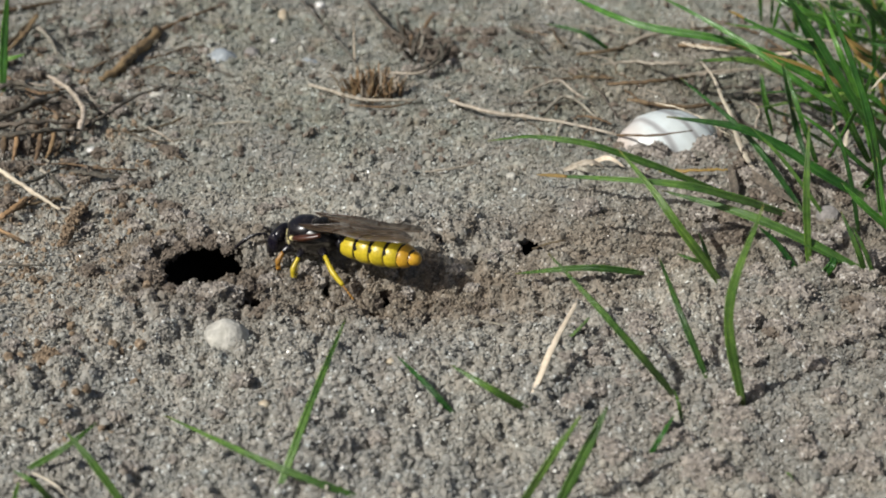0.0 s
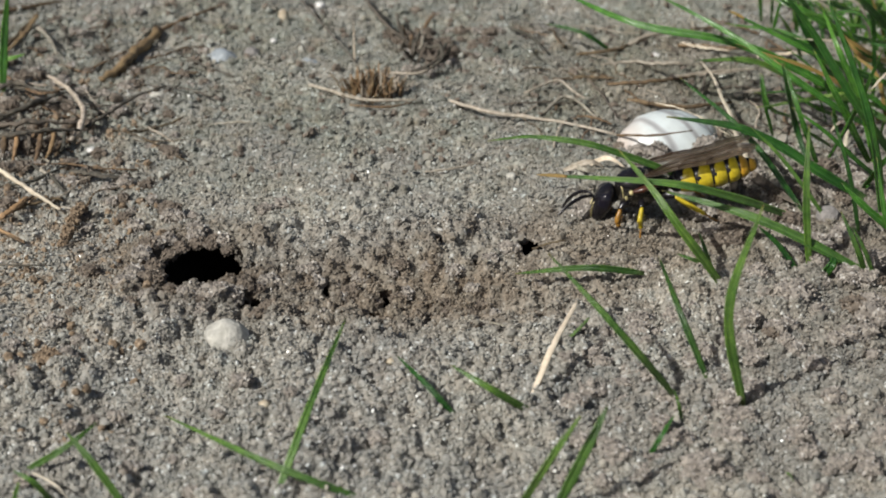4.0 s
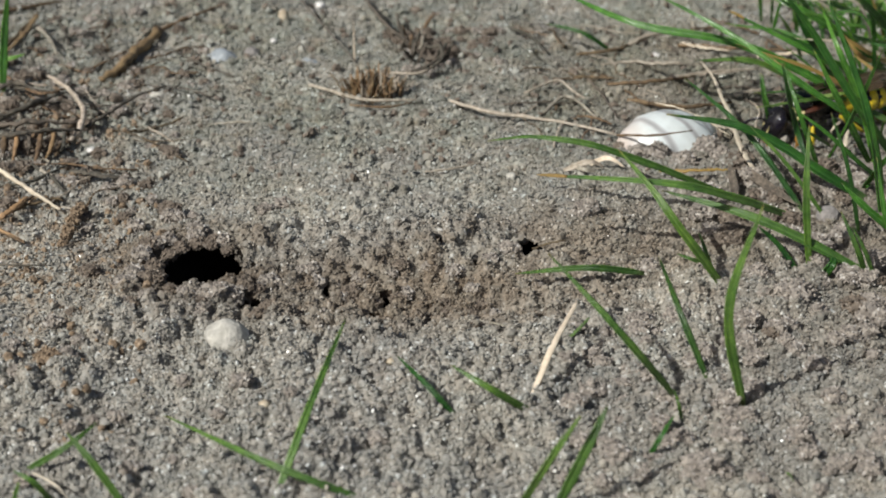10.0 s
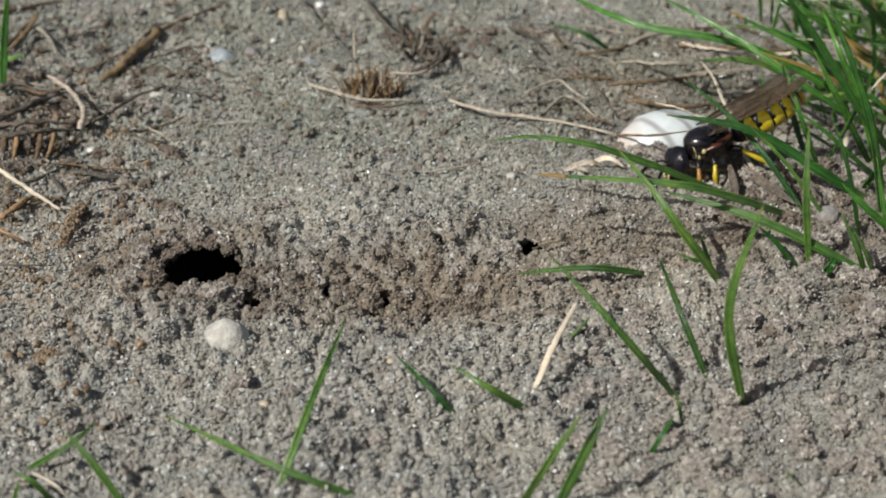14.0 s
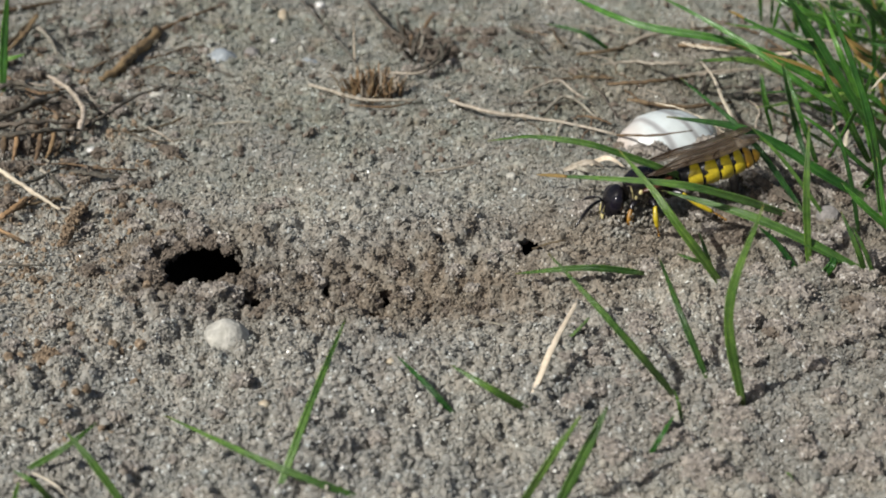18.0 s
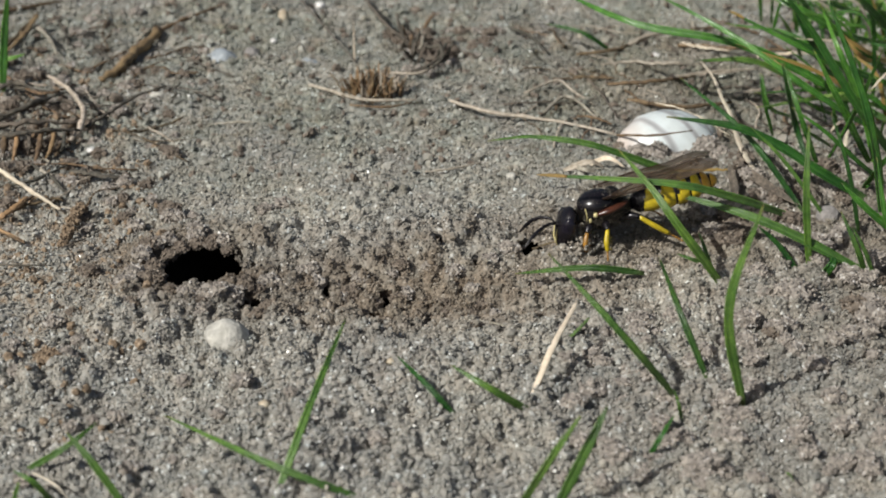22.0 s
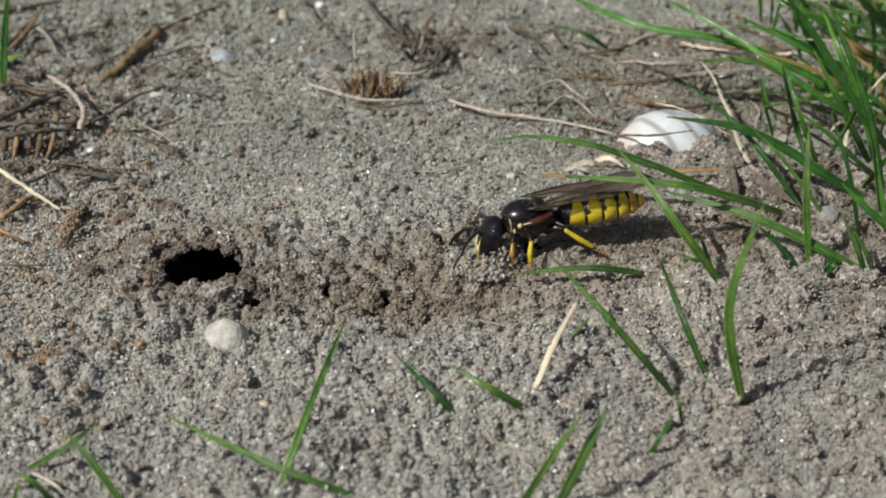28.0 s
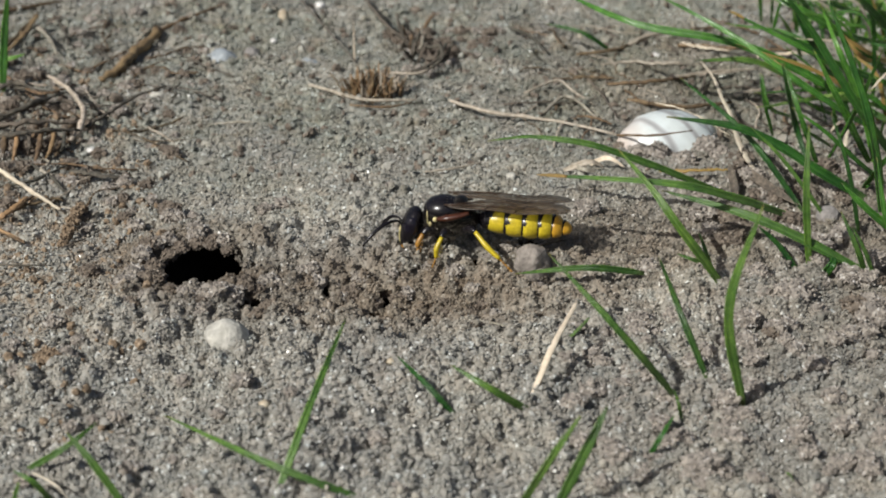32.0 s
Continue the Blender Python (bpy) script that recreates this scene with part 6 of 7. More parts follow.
clod(23.1, -13.5, 0.9, 0.92, None, 231)
clod(22.4, 5.7, 1.2, 0.61, DARK_CLOD, 232, "dark crumbly clod of damp sand")
clod(22.9, -12.8, 0.8, 0.48, DARK_CLOD, 233, "dark crumbly clod of damp sand")
clod(34.4, -4.5, 1.2, 1.08, None, 234)
clod(33.5, -7.0, 1.0, 0.93, None, 235)
clod(30.3, 10.3, 1.8, 0.60, None, 236)
clod(32.3, -13.6, 0.4, 0.60, None, 237)
clod(32.1, -6.7, 1.1, 0.95, None, 238)
clod(29.9, -7.5, 0.8, 0.58, None, 239)
clod(38.0, 11.4, 1.6, 1.17, None, 240)
clod(33.4, 11.6, 2.0, 1.12, DARK_CLOD, 241, "dark crumbly clod of damp sand")
clod(34.5, -7.1, 0.9, 0.44, DARK_CLOD, 242, "dark crumbly clod of damp sand")
clod(30.1, -4.4, 1.1, 0.92, None, 243)
clod(26.3, 13.5, 1.8, 1.14, DARK_CLOD, 244, "dark crumbly clod of damp sand")
clod(36.3, 9.5, 1.7, 1.04, None, 245)
clod(27.8, -28.0, 0.5, 0.81, None, 300)
clod(11.5, -30.3, 0.4, 0.54, None, 301)
clod(27.2, -32.5, 0.5, 0.59, None, 302)
clod(20.8, -17.1, 0.9, 0.44, None, 303)
clod(21.3, -26.3, 0.2, 0.81, None, 304)
clod(22.5, -19.9, 1.0, 0.59, None, 305)
clod(25.3, -27.1, 0.2, 0.40, None, 306)
clod(25.8, -33.4, 0.4, 0.42, None, 307)
clod(20.3, -24.6, 0.6, 0.78, None, 308)
clod(14.9, -21.6, 0.7, 0.65, None, 309)
clod(31.9, -17.8, 0.3, 0.48, None, 310)
clod(20.8, -34.1, 0.2, 0.61, None, 311)
clod(16.6, -33.7, 0.2, 0.73, None, 312)
clod(8.1, -34.2, 0.3, 0.46, None, 313)
clod(13.6, -33.1, 0.1, 0.57, None, 314)
clod(27.3, -19.9, 0.6, 0.85, None, 315)
clod(11.7, -19.8, 0.7, 0.66, None, 316)
clod(15.0, -27.6, 0.4, 0.82, None, 317)
clod(25.6, -16.5, 0.8, 0.58, None, 318)
clod(20.1, -26.3, 0.2, 0.74, None, 319)
clod(19.6, -18.4, 0.9, 0.54, None, 320)
clod(27.8, -24.0, 0.5, 0.77, None, 321)
clod(30.1, -29.4, 0.4, 0.70, None, 322)
clod(22.0, -23.4, 0.7, 0.85, None, 323)
clod(17.2, -34.6, 0.1, 0.51, None, 324)
clod(26.6, -32.8, 0.5, 0.66, None, 325)
clod(18.3, -19.9, 0.9, 0.79, None, 326)
clod(15.3, -29.8, 0.2, 0.45, None, 327)
clod(9.3, -19.9, 0.9, 0.81, None, 328)
clod(10.6, -34.5, 0.2, 0.54, None, 329)
clod(21.1, -24.0, 0.6, 0.70, None, 330)
clod(9.2, -25.6, 0.9, 0.84, None, 331)
clod(11.0, -30.0, 0.4, 0.54, None, 332)
clod(15.1, -16.3, 0.5, 0.43, None, 333)
clod(28.4, -33.5, 0.5, 0.74, None, 334)
clod(24.8, -35.6, 0.3, 0.44, None, 335)
clod(21.0, -26.4, 0.2, 0.67, None, 336)
clod(28.4, -32.2, 0.5, 0.82, None, 337)
clod(9.5, -30.1, 0.5, 0.70, None, 338)
clod(24.5, -29.0, 0.3, 0.78, None, 339)
clod(-24.0, -12.2, 1.1, 0.52, None, 400)
clod(-24.5, -5.9, 0.9, 0.81, None, 402)
clod(-23.9, -1.9, 1.3, 0.74, DARK_CLOD, 403, "dark crumbly clod of damp sand")
clod(-25.2, 8.9, 0.3, 0.48, None, 404)
clod(-21.2, 5.8, 0.2, 0.42, None, 406)
clod(-13.5, -10.2, 0.2, 0.63, DARK_CLOD, 407, "dark crumbly clod of damp sand")
clod(-30.0, 3.5, 0.2, 0.49, None, 408)
clod(-15.3, -7.5, 0.2, 0.42, DARK_CLOD, 409, "dark crumbly clod of damp sand")
clod(-24.0, -12.5, 1.1, 0.42, None, 410)
clod(-22.9, 5.9, 0.1, 0.43, DARK_CLOD, 412, "dark crumbly clod of damp sand")
clod(-26.6, 6.6, 0.2, 0.42, None, 413)
clod(-24.3, -11.5, 1.2, 0.65, None, 414)
clod(-18.6, -11.8, 0.7, 0.73, None, 415)
clod(-23.2, 5.8, 0.2, 0.79, None, 417)
clod(-30.7, 5.3, 0.3, 0.80, DARK_CLOD, 418, "dark crumbly clod of damp sand")
clod(-23.4, -6.7, 0.8, 0.74, DARK_CLOD, 419, "dark crumbly clod of damp sand")
clod(-24.1, -2.1, 1.2, 0.38, None, 420)
clod(-28.3, -12.8, 1.1, 0.41, DARK_CLOD, 421, "dark crumbly clod of damp sand")
clod(-15.9, -8.2, 0.1, 0.46, None, 422)
clod(-13.7, -6.1, 0.2, 0.77, None, 424)
clod(-23.0, -10.7, 1.1, 0.71, None, 425)
clod(-28.1, -5.9, 1.0, 0.77, DARK_CLOD, 426, "dark crumbly clod of damp sand")
clod(-18.8, -10.7, 0.7, 0.61, DARK_CLOD, 427, "dark crumbly clod of damp sand")
clod(-20.3, 0.8, 1.5, 0.77, None, 428)
clod(-24.0, -11.6, 1.2, 0.62, DARK_CLOD, 429, "dark crumbly clod of damp sand")
clod(4.0, -10.1, -0.7, 0.67, None, 500)
clod(0.1, -7.4, -1.2, 0.58, DARK_CLOD, 501, "dark crumbly clod of damp sand")
clod(7.6, -6.2, -0.1, 0.39, None, 502)
clod(-3.6, -6.4, -1.0, 0.58, DARK_CLOD, 503, "dark crumbly clod of damp sand")
clod(-10.5, -4.4, 0.4, 0.65, None, 504)
clod(1.0, -4.2, 0.1, 0.72, None, 505)
clod(-3.4, -3.5, 0.3, 0.67, DARK_CLOD, 506, "dark crumbly clod of damp sand")
clod(-0.8, -3.6, 0.2, 0.63, DARK_CLOD, 507, "dark crumbly clod of damp sand")
clod(-4.1, -4.3, -0.1, 0.49, None, 508)
clod(2.1, -8.6, -1.2, 0.46, DARK_CLOD, 509, "dark crumbly clod of damp sand")
clod(-1.2, -3.6, 0.2, 0.52, None, 510)
clod(2.2, -9.1, -1.1, 0.46, DARK_CLOD, 511, "dark crumbly clod of damp sand")
clod(3.0, -7.9, -1.0, 0.51, DARK_CLOD, 512, "dark crumbly clod of damp sand")
clod(-14.1, -12.0, 0.4, 0.67, DARK_CLOD, 513, "dark crumbly clod of damp sand")
clod(2.3, -6.0, -0.5, 0.59, None, 514)
clod(-7.6, -7.3, -0.9, 0.45, DARK_CLOD, 515, "dark crumbly clod of damp sand")
clod(-14.3, -5.9, 0.2, 0.46, None, 516)
clod(-11.8, -9.4, -0.4, 0.38, None, 517)
clod(-11.3, -4.4, 0.3, 0.44, None, 518)
clod(0.3, -9.2, -1.2, 0.53, DARK_CLOD, 519, "dark crumbly clod of damp sand")
clod(-7.2, -6.3, -0.6, 0.72, DARK_CLOD, 520, "dark crumbly clod of damp sand")
clod(-9.2, -10.7, -0.2, 0.39, None, 521)
clod(-8.2, -7.1, -0.7, 0.60, None, 522)
clod(-12.9, -11.3, 0.2, 0.41, None, 523)
clod(-14.1, -9.6, -0.4, 0.42, DARK_CLOD, 524, "dark crumbly clod of damp sand")
clod(-14.2, -6.5, 0.2, 0.48, None, 525)
clod(-14.5, -23.0, 1.0, 0.72, None, 600)
clod(-27.6, -18.8, 0.8, 0.73, None, 601)
clod(-4.5, -30.7, 1.1, 0.68, None, 602)
clod(-27.6, -35.3, 0.9, 0.56, None, 603)
clod(-11.8, -34.2, 1.0, 0.34, None, 604)
clod(-27.1, -16.8, 0.9, 0.54, None, 605)
clod(-15.8, -26.7, 0.6, 0.46, None, 606)
clod(-9.8, -34.2, 1.1, 0.58, None, 607)
clod(-31.7, -17.5, 1.0, 0.43, None, 608)
clod(-24.3, -27.3, 0.5, 0.39, None, 609)
clod(-14.1, -22.4, 0.9, 0.47, None, 610)
clod(-10.6, -36.3, 1.0, 0.37, None, 611)
clod(-19.8, -37.0, 0.9, 0.37, None, 612)
clod(-31.8, -18.6, 1.1, 0.68, None, 613)
clod(-10.0, -36.2, 1.0, 0.48, None, 614)
clod(-30.8, -21.4, 0.9, 0.62, None, 615)
clod(-21.4, -16.7, 0.8, 0.49, None, 616)
clod(-18.6, -22.5, 0.8, 0.51, None, 617)
clod(-29.4, -14.4, 1.1, 0.68, None, 618)
clod(-10.8, -24.5, 1.1, 0.37, None, 619)
clod(-22.7, -27.1, 0.6, 0.67, None, 620)
clod(-16.4, -36.9, 1.0, 0.49, None, 621)
clod(-25.7, -28.3, 0.5, 0.55, None, 622)
clod(-13.9, -31.3, 0.9, 0.31, None, 623)
clod(-18.0, -33.0, 0.9, 0.35, None, 624)
clod(-31.4, -18.3, 1.0, 0.45, None, 625)
clod(-5.6, 50.2, 0.1, 0.78, DARK_CLOD, 700, "dark crumbly clod of damp sand")
clod(-4.7, 47.3, 0.3, 0.70, DARK_CLOD, 701, "dark crumbly clod of damp sand")
clod(-3.7, 48.4, 0.3, 0.88, DARK_CLOD, 702, "dark crumbly clod of damp sand")
clod(-2.6, 43.4, 0.5, 0.61, DARK_CLOD, 703, "dark crumbly clod of damp sand")
clod(-1.7, 45.2, 0.4, 0.71, DARK_CLOD, 704, "dark crumbly clod of damp sand")
clod(-0.8, 42.4, 0.6, 0.87, DARK_CLOD, 705, "dark crumbly clod of damp sand")
clod(0.1, 47.1, 0.3, 0.82, DARK_CLOD, 706, "dark crumbly clod of damp sand")
clod(0.6, 43.2, 0.6, 1.03, DARK_CLOD, 707, "dark crumbly clod of damp sand")
clod(-2.0, 49.5, 0.3, 1.04, DARK_CLOD, 708, "dark crumbly clod of damp sand")
clod(-1.1, 40.5, 0.6, 0.65, DARK_CLOD, 709, "dark crumbly clod of damp sand")
clod(-2.9, 46.5, 0.4, 0.71, DARK_CLOD, 710, "dark crumbly clod of damp sand")
clod(-0.4, 44.6, 0.5, 0.81, DARK_CLOD, 711, "dark crumbly clod of damp sand")
clod(-35.0, 24.8, 0.4, 0.84, DARK_CLOD, 800, "dark crumbly clod of damp sand")
clod(-38.0, 36.3, 0.1, 0.90, None, 801)
clod(-31.2, 35.4, 0.0, 0.81, None, 802)
clod(-37.5, 7.7, 0.3, 0.77, DARK_CLOD, 803, "dark crumbly clod of damp sand")
clod(-27.7, 8.7, 0.4, 0.66, DARK_CLOD, 804, "dark crumbly clod of damp sand")
clod(-41.2, 39.4, 0.1, 0.70, None, 805)
clod(-38.1, 20.1, 0.6, 0.55, None, 806)
clod(-27.1, 5.6, 0.2, 0.51, DARK_CLOD, 807, "dark crumbly clod of damp sand")
clod(-40.1, 17.6, 0.6, 0.80, None, 808)
clod(-40.1, 21.7, 0.5, 0.46, DARK_CLOD, 809, "dark crumbly clod of damp sand")
clod(-31.1, 28.9, 0.1, 0.85, None, 810)
clod(-33.0, 33.0, -0.1, 0.90, None, 811)
clod(-31.9, 41.4, 0.1, 0.46, DARK_CLOD, 812, "dark crumbly clod of damp sand")
clod(-34.9, 22.4, 0.4, 0.46, None, 813)
clod(-31.7, 14.3, 0.4, 0.63, DARK_CLOD, 814, "dark crumbly clod of damp sand")
clod(-35.6, 39.0, 0.1, 0.68, DARK_CLOD, 815, "dark crumbly clod of damp sand")
clod(-37.4, 9.8, 0.2, 0.54, DARK_CLOD, 816, "dark crumbly clod of damp sand")
clod(-36.5, 15.8, 0.4, 0.46, None, 817)
clod(-36.3, 2.8, 0.4, 0.45, None, 818)
clod(-34.6, 22.4, 0.4, 0.56, DARK_CLOD, 819, "dark crumbly clod of damp sand")
clod(-31.3, 18.4, 0.4, 0.66, DARK_CLOD, 820, "dark crumbly clod of damp sand")
clod(-35.6, 34.3, -0.0, 0.69, None, 821)
clod(-33.5, 16.1, 0.4, 0.67, DARK_CLOD, 822, "dark crumbly clod of damp sand")
clod(-28.1, 12.3, 0.4, 0.72, None, 823)
clod(-36.4, 26.3, 0.3, 0.58, DARK_CLOD, 824, "dark crumbly clod of damp sand")
clod(-38.4, 26.9, 0.4, 0.53, DARK_CLOD, 825, "dark crumbly clod of damp sand")
clod(-38.0, 24.4, 0.5, 0.74, DARK_CLOD, 826, "dark crumbly clod of damp sand")
clod(-28.5, 8.3, 0.4, 0.53, None, 827)
clod(-42.0, 37.2, 0.2, 0.96, DARK_CLOD, 828, "dark crumbly clod of damp sand")
clod(-37.7, 6.1, 0.3, 0.39, None, 829)
clod(-36.1, 31.7, 0.1, 0.56, None, 830)
clod(-37.8, 30.3, 0.3, 0.65, None, 831)
clod(-40.6, 37.8, 0.1, 0.86, DARK_CLOD, 832, "dark crumbly clod of damp sand")
clod(-44.4, 41.4, 0.3, 0.98, DARK_CLOD, 833, "dark crumbly clod of damp sand")
clod(23.8, 0.8, 0.8, 1.7, DARK_CLOD, 2193, "dark crumbly clod of damp sand")
clod(-24.8, 18.9, 0.3, 0.7, DARK_CLOD, 1203, "dark crumbly clod of damp sand")
clod(-20.2, 0.1, 0.8, 0.6, DARK_CLOD, 1250, "dark crumbly clod of damp sand")
clod(-22.8, -6.4, 0.7, 0.8, DARK_CLOD, 951, "dark crumbly clod of damp sand")
clod(-22.1, -2.9, 0.9, 0.55, DARK_CLOD, 952, "dark crumbly clod of damp sand")
clod(-21.3, -1.7, 1.0, 0.6, DARK_CLOD, 953, "dark crumbly clod of damp sand")
clod(-20.1, -1.1, 1.0, 0.55, DARK_CLOD, 954, "dark crumbly clod of damp sand")
clod(-18.9, -1.3, 1.0, 0.5, DARK_CLOD, 955, "dark crumbly clod of damp sand")
clod(-17.5, -2.1, 0.9, 0.45, DARK_CLOD, 956, "dark crumbly clod of damp sand")
clod(-30.7, 5.4, 1.3, 0.42, OCHRE_CRUMB, 970, "rusty tan crumbly clod in old crusted sand")
clod(-30.9, 4.7, 1.1, 0.50, OCHRE_CRUMB, 971, "rusty tan crumbly clod in old crusted sand")
clod(-31.0, 3.4, 1.0, 0.55, OCHRE_CRUMB, 972, "rusty tan crumbly clod in old crusted sand")
clod(-31.1, 2.1, 0.9, 0.50, OCHRE_CRUMB, 973, "rusty tan crumbly clod in old crusted sand")
clod(-31.2, 1.0, 0.7, 0.45, OCHRE_CRUMB, 974, "rusty tan crumbly clod in old crusted sand")
clod(-31.3, 0.0, 0.5, 0.40, OCHRE_CRUMB, 975, "rusty tan crumbly clod in old crusted sand")
clod(-30.5, 5.7, 0.8, 0.35, OCHRE_CRUMB, 976, "rusty tan crumbly clod in old crusted sand")
clod(27.3, -9.5, 0.8, 1.30, None, 990)
clod(28.3, -2.3, 0.9, 0.95, None, 991)
clod(32.7, -13.1, 0.8, 1.40, None, 992)
clod(20.6, -5.1, 0.6, 0.80, None, 993)
clod(16.6, -4.1, 0.6, 0.70, None, 994)
clod(23.6, -12.4, 0.5, 0.60, None, 995)
clod(29.5, -15.9, 0.5, 0.70, None, 996)
strew_clods()

# ---- dry stump, shell ----
dry_stump(-6.8, 31.8, 0.7)
shell(20.4, 21.2, 0.4)
HEAP = loose_heap()
SPRAY = sand_spray()
LOOSE = pebble(0, 0, 0, 1.7, LOOSE_STONE, "rounded grey stone freshly dug out of the sand", (1.0, 0.85, 0.8), 23, rough=0.28)

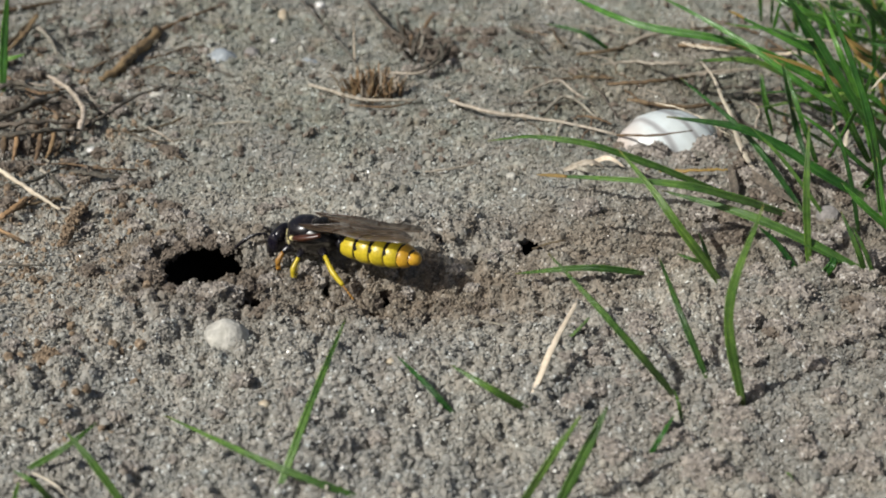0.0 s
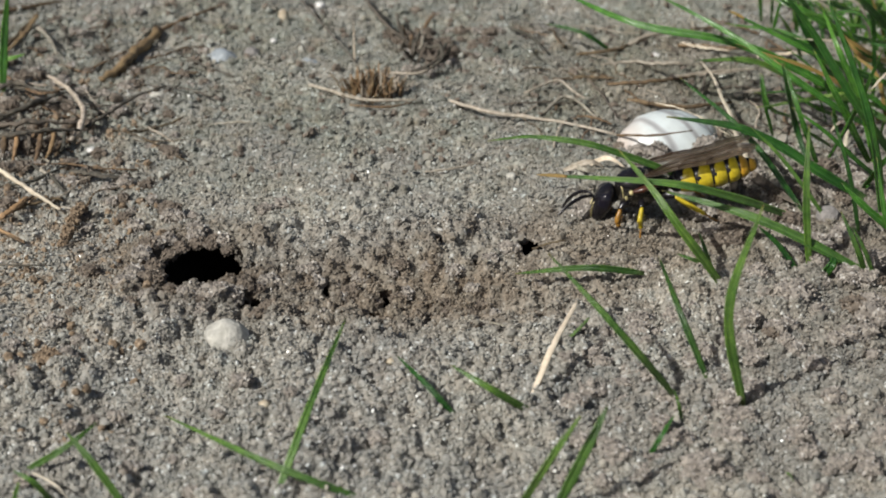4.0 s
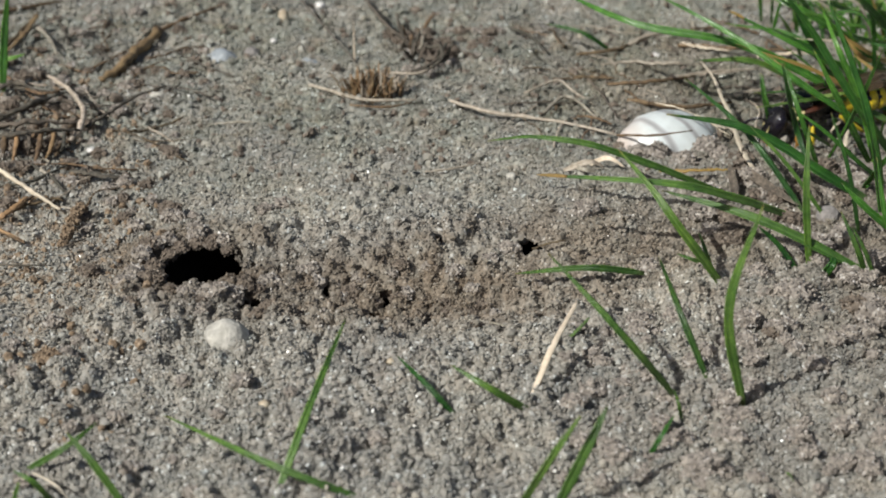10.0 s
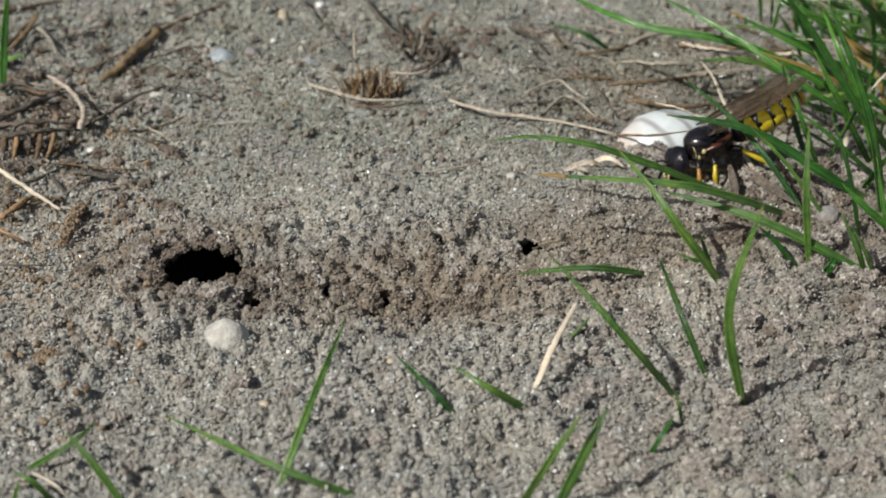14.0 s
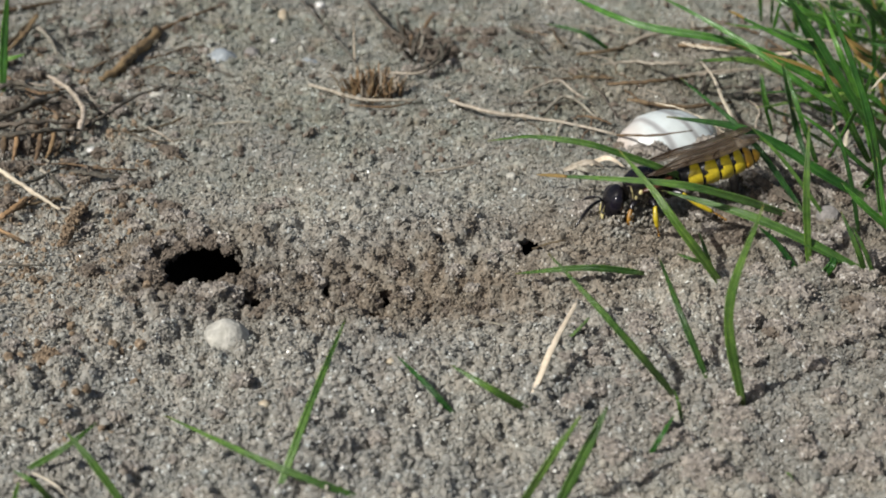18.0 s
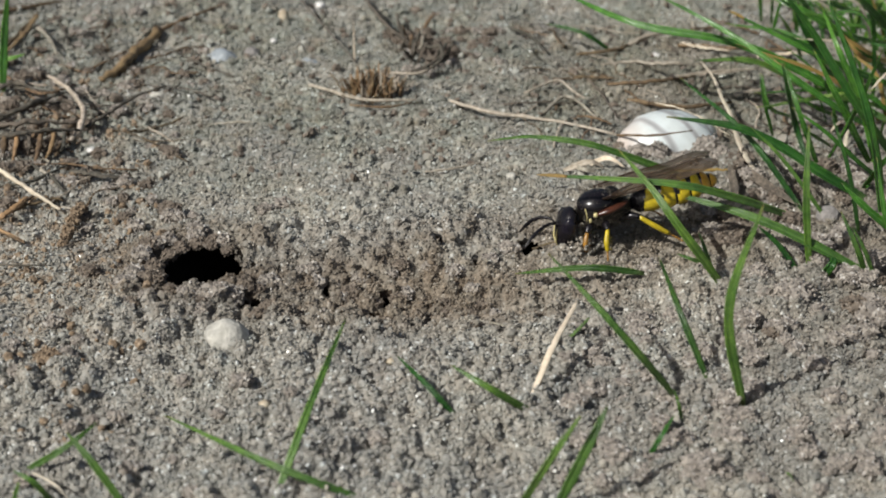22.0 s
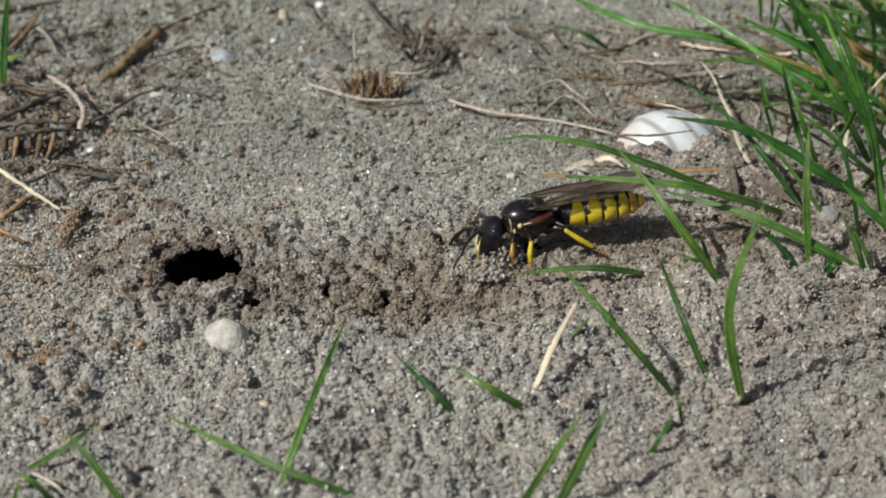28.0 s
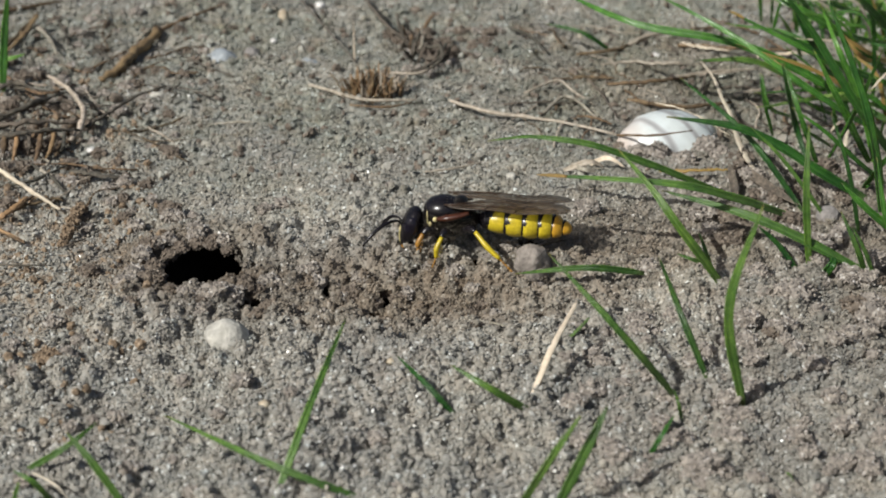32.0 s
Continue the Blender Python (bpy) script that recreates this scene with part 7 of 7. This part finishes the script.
# ---- what moves ----
def motions():
    at = [  # seconds, x, y, z, heading, nose down, abdomen raised
        (0.00, -7.98, -4.95, -0.05, 151.7, 3.9, 0.1),
        (0.20, -7.43, -5.01, -0.10, 152.4, -0.4, -1.9),
        (0.40, -5.89, -5.31, -0.34, 149.6, 0.8, -2.6),
        (0.60, -5.14, -5.81, -0.41, 148.7, 0.6, -3.0),
        (0.80, -2.14, -5.65, -0.75, 148.0, 0.7, -2.9),
        (1.00, -2.47, -6.30, -1.02, 145.6, -2.2, -3.7),
        (1.20, -0.33, -5.87, -0.74, 150.0, -0.1, -2.1),
        (1.40, 2.79, -1.68, -1.20, 166.7, 8.0, 27.0),
        (1.60, 4.31, -5.38, -0.08, 175.1, 2.0, 1.4),
        (1.80, 6.58, -4.90, 0.10, 179.2, 3.8, 5.7),
        (2.00, 7.27, -5.41, 0.04, 171.4, 3.4, 4.4),
        (2.20, 9.52, -3.64, 0.51, 187.4, 4.1, 6.0),
        (2.40, 9.60, -5.08, 0.27, 174.9, 2.2, 1.2),
        (2.60, 12.18, -2.38, 0.72, 189.6, 7.2, 7.9),
        (2.80, 12.99, -2.18, 0.82, 182.5, 5.1, 4.4),
        (3.00, 14.56, -0.13, 0.93, 197.5, 2.0, 2.9),
        (3.20, 17.22, 0.85, 0.98, 191.0, 6.9, 8.6),
        (3.50, 18.11, 1.50, 0.98, 187.5, 6.4, 6.8),
        (5.50, 27.03, 11.71, 1.75, 180.8, 8.9, 7.8),
        (5.80, 27.69, 10.64, 1.66, 182.3, 3.1, 0.3),
        (6.00, 27.72, 9.89, 1.66, 178.7, 5.7, 2.8),
        (6.40, 28.42, 10.71, 1.69, 181.6, 5.6, 2.2),
        (6.70, 25.90, 9.47, 1.52, 187.0, 7.8, 7.9),
        (7.00, 28.91, 11.66, 1.81, 179.8, 3.2, -0.5),
        (7.30, 30.64, 12.78, 1.82, 180.0, 4.7, 0.4),
        (7.60, 32.66, 17.38, 0.92, 196.0, 3.5, 0.0),
        (7.90, 33.98, 19.81, 0.34, 195.0, 0.8, 0.0),
        (8.20, 35.54, 21.52, 0.06, 197.1, 1.3, 0.0),
        (8.50, 35.33, 21.39, 0.06, 198.4, 1.0, 0.0),
        (9.00, 36.10, 22.77, -0.02, 198.4, 1.5, 0.0),
        (9.40, 35.56, 22.97, -0.07, 200.0, 1.6, 0.0),
        (9.70, 34.71, 22.73, -0.11, 206.5, 0.8, 0.0),
        (10.00, 35.93, 23.63, -0.05, 201.5, 2.0, 0.0),
        (10.30, 34.90, 23.51, -0.13, 203.3, 1.7, 0.0),
        (10.60, 34.87, 23.64, -0.14, 205.7, 1.7, 0.0),
        (11.00, 35.12, 24.21, -0.02, 185.0, 4.6, 1.8),
        (11.50, 34.90, 22.69, 0.07, 174.1, 6.6, 7.5),
        (12.00, 33.45, 21.85, 0.19, 173.6, 8.6, 8.6),
        (12.30, 32.67, 20.40, 0.50, 178.7, 8.9, 2.0),
        (12.50, 29.52, 13.33, 1.76, 188.9, 3.7, -1.9),
        (12.70, 29.59, 13.34, 1.82, 184.3, 3.5, -2.0),
        (13.00, 29.39, 14.98, 1.70, 191.8, 6.6, 2.1),
        (13.30, 28.53, 14.18, 1.79, 190.5, 8.2, 5.6),
        (13.60, 25.79, 12.47, 1.68, 201.3, 11.3, 13.1),
        (14.00, 25.95, 12.55, 1.74, 199.9, 11.6, 14.4),
        (14.20, 25.12, 11.17, 1.67, 191.0, 9.0, 9.8),
        (14.50, 23.94, 10.15, 1.57, 192.4, 10.9, 10.2),
        (16.50, 20.62, 6.10, 1.13, 198.0, 10.3, 8.6),
        (16.80, 20.26, 5.93, 1.10, 199.2, 9.6, 1.8),
        (17.00, 20.35, 5.94, 1.11, 197.6, 8.7, 3.8),
        (17.40, 20.30, 6.35, 1.15, 198.6, 10.3, 4.9),
        (17.70, 19.74, 6.16, 1.09, 204.7, 8.5, 7.1),
        (18.00, 20.10, 4.81, 1.10, 192.5, 9.1, 6.2),
        (18.30, 20.14, 5.64, 1.08, 201.3, 10.3, 8.2),
        (18.60, 19.27, 5.67, 1.09, 207.4, 9.5, 12.5),
        (19.00, 18.23, 2.82, 1.05, 191.7, 7.7, 9.1),
        (19.20, 17.80, 2.62, 1.04, 188.2, 7.3, 13.8),
        (19.50, 17.47, 1.92, 1.01, 184.1, 8.3, 13.4),
        (20.00, 16.86, 1.29, 1.03, 187.2, 7.2, 8.2),
        (20.40, 16.58, 1.68, 1.16, 189.5, 8.5, 10.4),
        (21.00, 16.46, 1.26, 1.08, 189.2, 9.2, 5.7),
        (21.30, 15.81, 0.92, 1.07, 198.1, 8.2, 9.7),
        (21.60, 15.89, 0.94, 1.05, 197.5, 6.8, 7.5),
        (22.00, 15.78, 0.29, 0.98, 194.3, 5.7, 7.8),
        (22.20, 16.75, 2.44, 1.10, 209.0, 10.4, 13.5),
        (22.50, 15.45, 0.32, 1.06, 197.3, 7.1, 9.0),
        (22.80, 14.88, 0.12, 1.04, 196.7, 7.7, 7.8),
        (23.00, 15.94, 1.90, 1.12, 210.3, 6.9, 12.2),
        (23.20, 14.56, -0.26, 1.00, 198.3, 5.0, 1.7),
        (23.40, 14.37, -0.10, 0.99, 201.5, 5.5, 3.9),
        (23.70, 15.12, 0.62, 1.10, 203.1, 8.6, 8.4),
        (24.00, 12.28, -2.38, 0.76, 198.2, 4.7, 2.7),
        (24.30, 12.72, -0.36, 1.04, 203.3, 8.5, 8.3),
        (24.60, 11.53, -1.58, 0.83, 202.2, 2.2, 0.3),
        (25.00, 11.55, -2.28, 0.75, 194.4, 1.7, -0.6),
        (25.20, 10.85, -1.85, 0.78, 196.6, 3.0, 3.1),
        (25.50, 10.94, -2.03, 0.76, 184.5, 1.4, -0.5),
        (27.50, 10.00, -2.42, 0.71, 187.9, 4.6, 6.6),
        (27.80, 9.87, -1.90, 0.76, 201.7, 5.9, 6.8),
        (28.00, 9.51, -1.70, 0.81, 193.7, 3.4, 3.8),
        (28.40, 11.30, -1.66, 0.86, 181.3, 1.6, -0.0),
        (28.60, 10.78, -2.16, 0.80, 180.3, 3.1, 2.0),
        (28.80, 11.96, 0.34, 1.08, 199.5, 3.7, 2.8),
        (29.00, 13.51, 1.89, 1.35, 204.6, 6.5, 8.2),
        (29.20, 14.04, 1.34, 1.26, 196.0, 4.1, 4.0),
        (29.40, 14.27, 2.05, 1.36, 187.0, 4.8, 8.2),
        (29.60, 13.44, 1.48, 1.33, 189.8, 5.1, 4.1),
        (29.80, 11.69, 1.48, 1.39, 194.6, 9.4, 7.5),
        (30.00, 11.28, 0.70, 1.19, 195.6, 2.0, -2.2),
        (30.30, 11.09, 0.60, 1.16, 198.0, 0.8, -1.1),
        (30.50, 10.98, -0.04, 1.13, 182.2, 2.6, 0.5),
        (30.70, 10.63, 0.65, 1.19, 186.6, 2.6, 1.2),
        (31.00, 11.59, 2.17, 1.45, 183.1, 1.9, 0.4),
        (31.20, 12.48, 1.13, 1.24, 187.1, 1.6, -2.9),
        (31.40, 9.40, 1.07, 1.20, 189.5, 1.8, -0.5),
        (31.50, 7.74, 2.34, 1.33, 200.7, 3.4, -0.9),
        (31.60, 4.18, 0.30, 1.05, 209.0, 9.2, 12.6),
        (31.70, 2.26, -2.20, 1.02, 213.3, 1.7, 0.1),
        (31.80, 3.19, -2.04, 0.57, 179.9, -0.0, -2.9),
        (32.00, 3.18, -1.96, 0.70, 173.1, 0.8, -2.6),
    ]
    rows = []
    for t, x, y, z, head, down, rear in at:
        rows.append((t, pose(x * MM, y * MM, z * MM) @ pose(0, 0, 0, 0, 0, head) @ pose(0, 0, 0, 0, down, 0)))
    walk(WASP, rows)
    walk(ABDOMEN, [(q[0], Matrix.Translation(WAIST * MM) @ pose(0, 0, 0, 0, q[6], 0)) for q in at])
    for i, wing in enumerate(wings):
        s = 1 if i == 0 else -1
        home = wing.matrix_basis.copy()
        hinge = Matrix.Translation(home.translation)
        walk(wing, [(q[0], hinge @ pose(0, 0, 0, 0, 0.75 * q[6], 0) @ hinge.inverted() @ home) for q in at])
    # the raked heap rides along below the head and settles when the wasp steps away
    heap = []
    for t, x, y, z, head, down, rear in at:
        if t < 16.4:
            continue
        c, s = math.cos(radians(head)), math.sin(radians(head))
        heap.append((t, pose((x + 6.6 * c - 1.6 * s) * MM, (y + 6.6 * s + 1.6 * c) * MM, (z - 0.45) * MM, 0, 0, (t * 40) % 80)))
    walk(HEAP, [(0.0, heap[0][1])] + heap)
    # grains fly up while it rakes and lie sunk in the loose sand while it does not
    raking = [(0.0, 1), (2.2, 1), (2.8, 0), (16.3, 0), (16.6, 1), (18.4, 1), (18.9, 0.4), (19.5, 0.7), (21.0, 0.8), (23.0, 1), (24.0, 0.8), (25.0, 0.9), (28.2, 1), (28.6, 0.2), (29.6, 0), (30.0, 0.6), (30.4, 0), (31.4, 0), (31.6, 1), (32.0, 1)]
    spray = []
    for j, (t, x, y, z, head, down, rear) in enumerate(at):
        c, s = math.cos(radians(head)), math.sin(radians(head))
        up = np.interp(t, [q[0] for q in raking], [q[1] for q in raking])
        spray.append((t, pose((x + 5.0 * c - 0.9 * s) * MM, (y + 5.0 * s + 0.9 * c) * MM, (z - 1.9 + 2.4 * up) * MM, 0, 0, 50 * (j % 2))))
    walk(SPRAY, spray)
    # two blades give way as the wasp pushes through the clump
    for k, (b, far) in enumerate(zip(PUSHED, (3.0, 5.0))):
        home = b.location.copy()
        lean = [(0, 0), (3.5, 0), (5.5, 0.2), (5.8, 0.6), (7.0, 0.4), (7.6, 1.0), (8.2, 0.5), (9.0, 0.8), (10.0, 0.5), (11.0, 1.0), (12.0, 1.1), (12.5, 0.6), (13.2, 0.8), (14.0, 0.4), (14.5, 0.2), (16.5, 0.1), (17.0, 0), (32, 0)]
        walk(b, [(t, Matrix.Translation(home) @ pose(0, 0, 0, -0.5 * far * f, 0, -far * f)) for t, f in lean])
    # a stone is dug out, dragged along under the wasp and left behind
    dug = [
        (0.0, 3.92, -0.71, -1.79, 0),
        (28.0, 3.92, -0.71, -1.79, 0),
        (28.3, 2.90, -4.62, 0.05, 20),
        (28.6, 4.2, -3.3, 0.30, 50),
        (29.0, 5.3, -3.2, 0.60, 80),
        (29.2, 6.8, -2.5, 0.75, 100),
        (29.4, 7.2, -2.6, 0.75, 120),
        (29.7, 7.0, -3.0, 0.50, 130),
        (30.0, 6.9, -2.5, 0.50, 150),
        (30.5, 6.7, -2.3, 0.60, 180),
        (30.8, 7.3, -2.7, 0.65, 210),
        (31.1, 8.2, -3.2, 0.95, 240),
        (31.3, 8.07, -3.99, 1.31, 260),
        (31.5, 8.06, -4.21, 1.27, 262),
        (31.8, 7.33, -4.59, 1.16, 270),
        (32.0, 7.19, -4.58, 1.15, 270),
    ]
    walk(LOOSE, [(t, pose(x * MM, y * MM, z * MM, 0, turn, turn * 0.6)) for t, x, y, z, turn in dug])
    # legs swing as it scrapes and steps; the fore pair scrapes fastest
    for i, leg in enumerate(legs):
        k, s = i // 2, 1 if i % 2 == 0 else -1
        home = leg.location.copy()
        rows = []
        for j in range(0, 321):
            t = j * 0.1
            beat = (9.0, 4.2, 4.2)[k]
            ph = beat * t + (0, 1.7, 3.3)[k] + (0 if s > 0 else math.pi)
            swing, lift = (15, 9, 9)[k] * math.sin(ph), (8, 4, 4)[k] * max(0.0, math.cos(ph))
            rows.append((t, Matrix.Translation(home) @ pose(0, 0, 0, lift * s, 0, swing)))
        walk(leg, rows)
    for i, an in enumerate(antennae):
        s = 1 if i == 0 else -1
        home = an.location.copy()
        rows = [(j * 0.2, Matrix.Translation(home) @ pose(0, 0, 0, 0, -2 + 17 * math.sin(j * 0.9 + i * 1.4), s * (12 + 12 * math.sin(j * 0.63 + i)))) for j in range(161)]
        walk(an, rows)
    rows = [(j * 0.25, Matrix.Translation(NECK * MM) @ pose(0, 0, 0, 0, 1 + 6 * math.sin(j * 1.1), 5 * math.sin(j * 0.7))) for j in range(129)]
    walk(HEAD, rows)


motions()
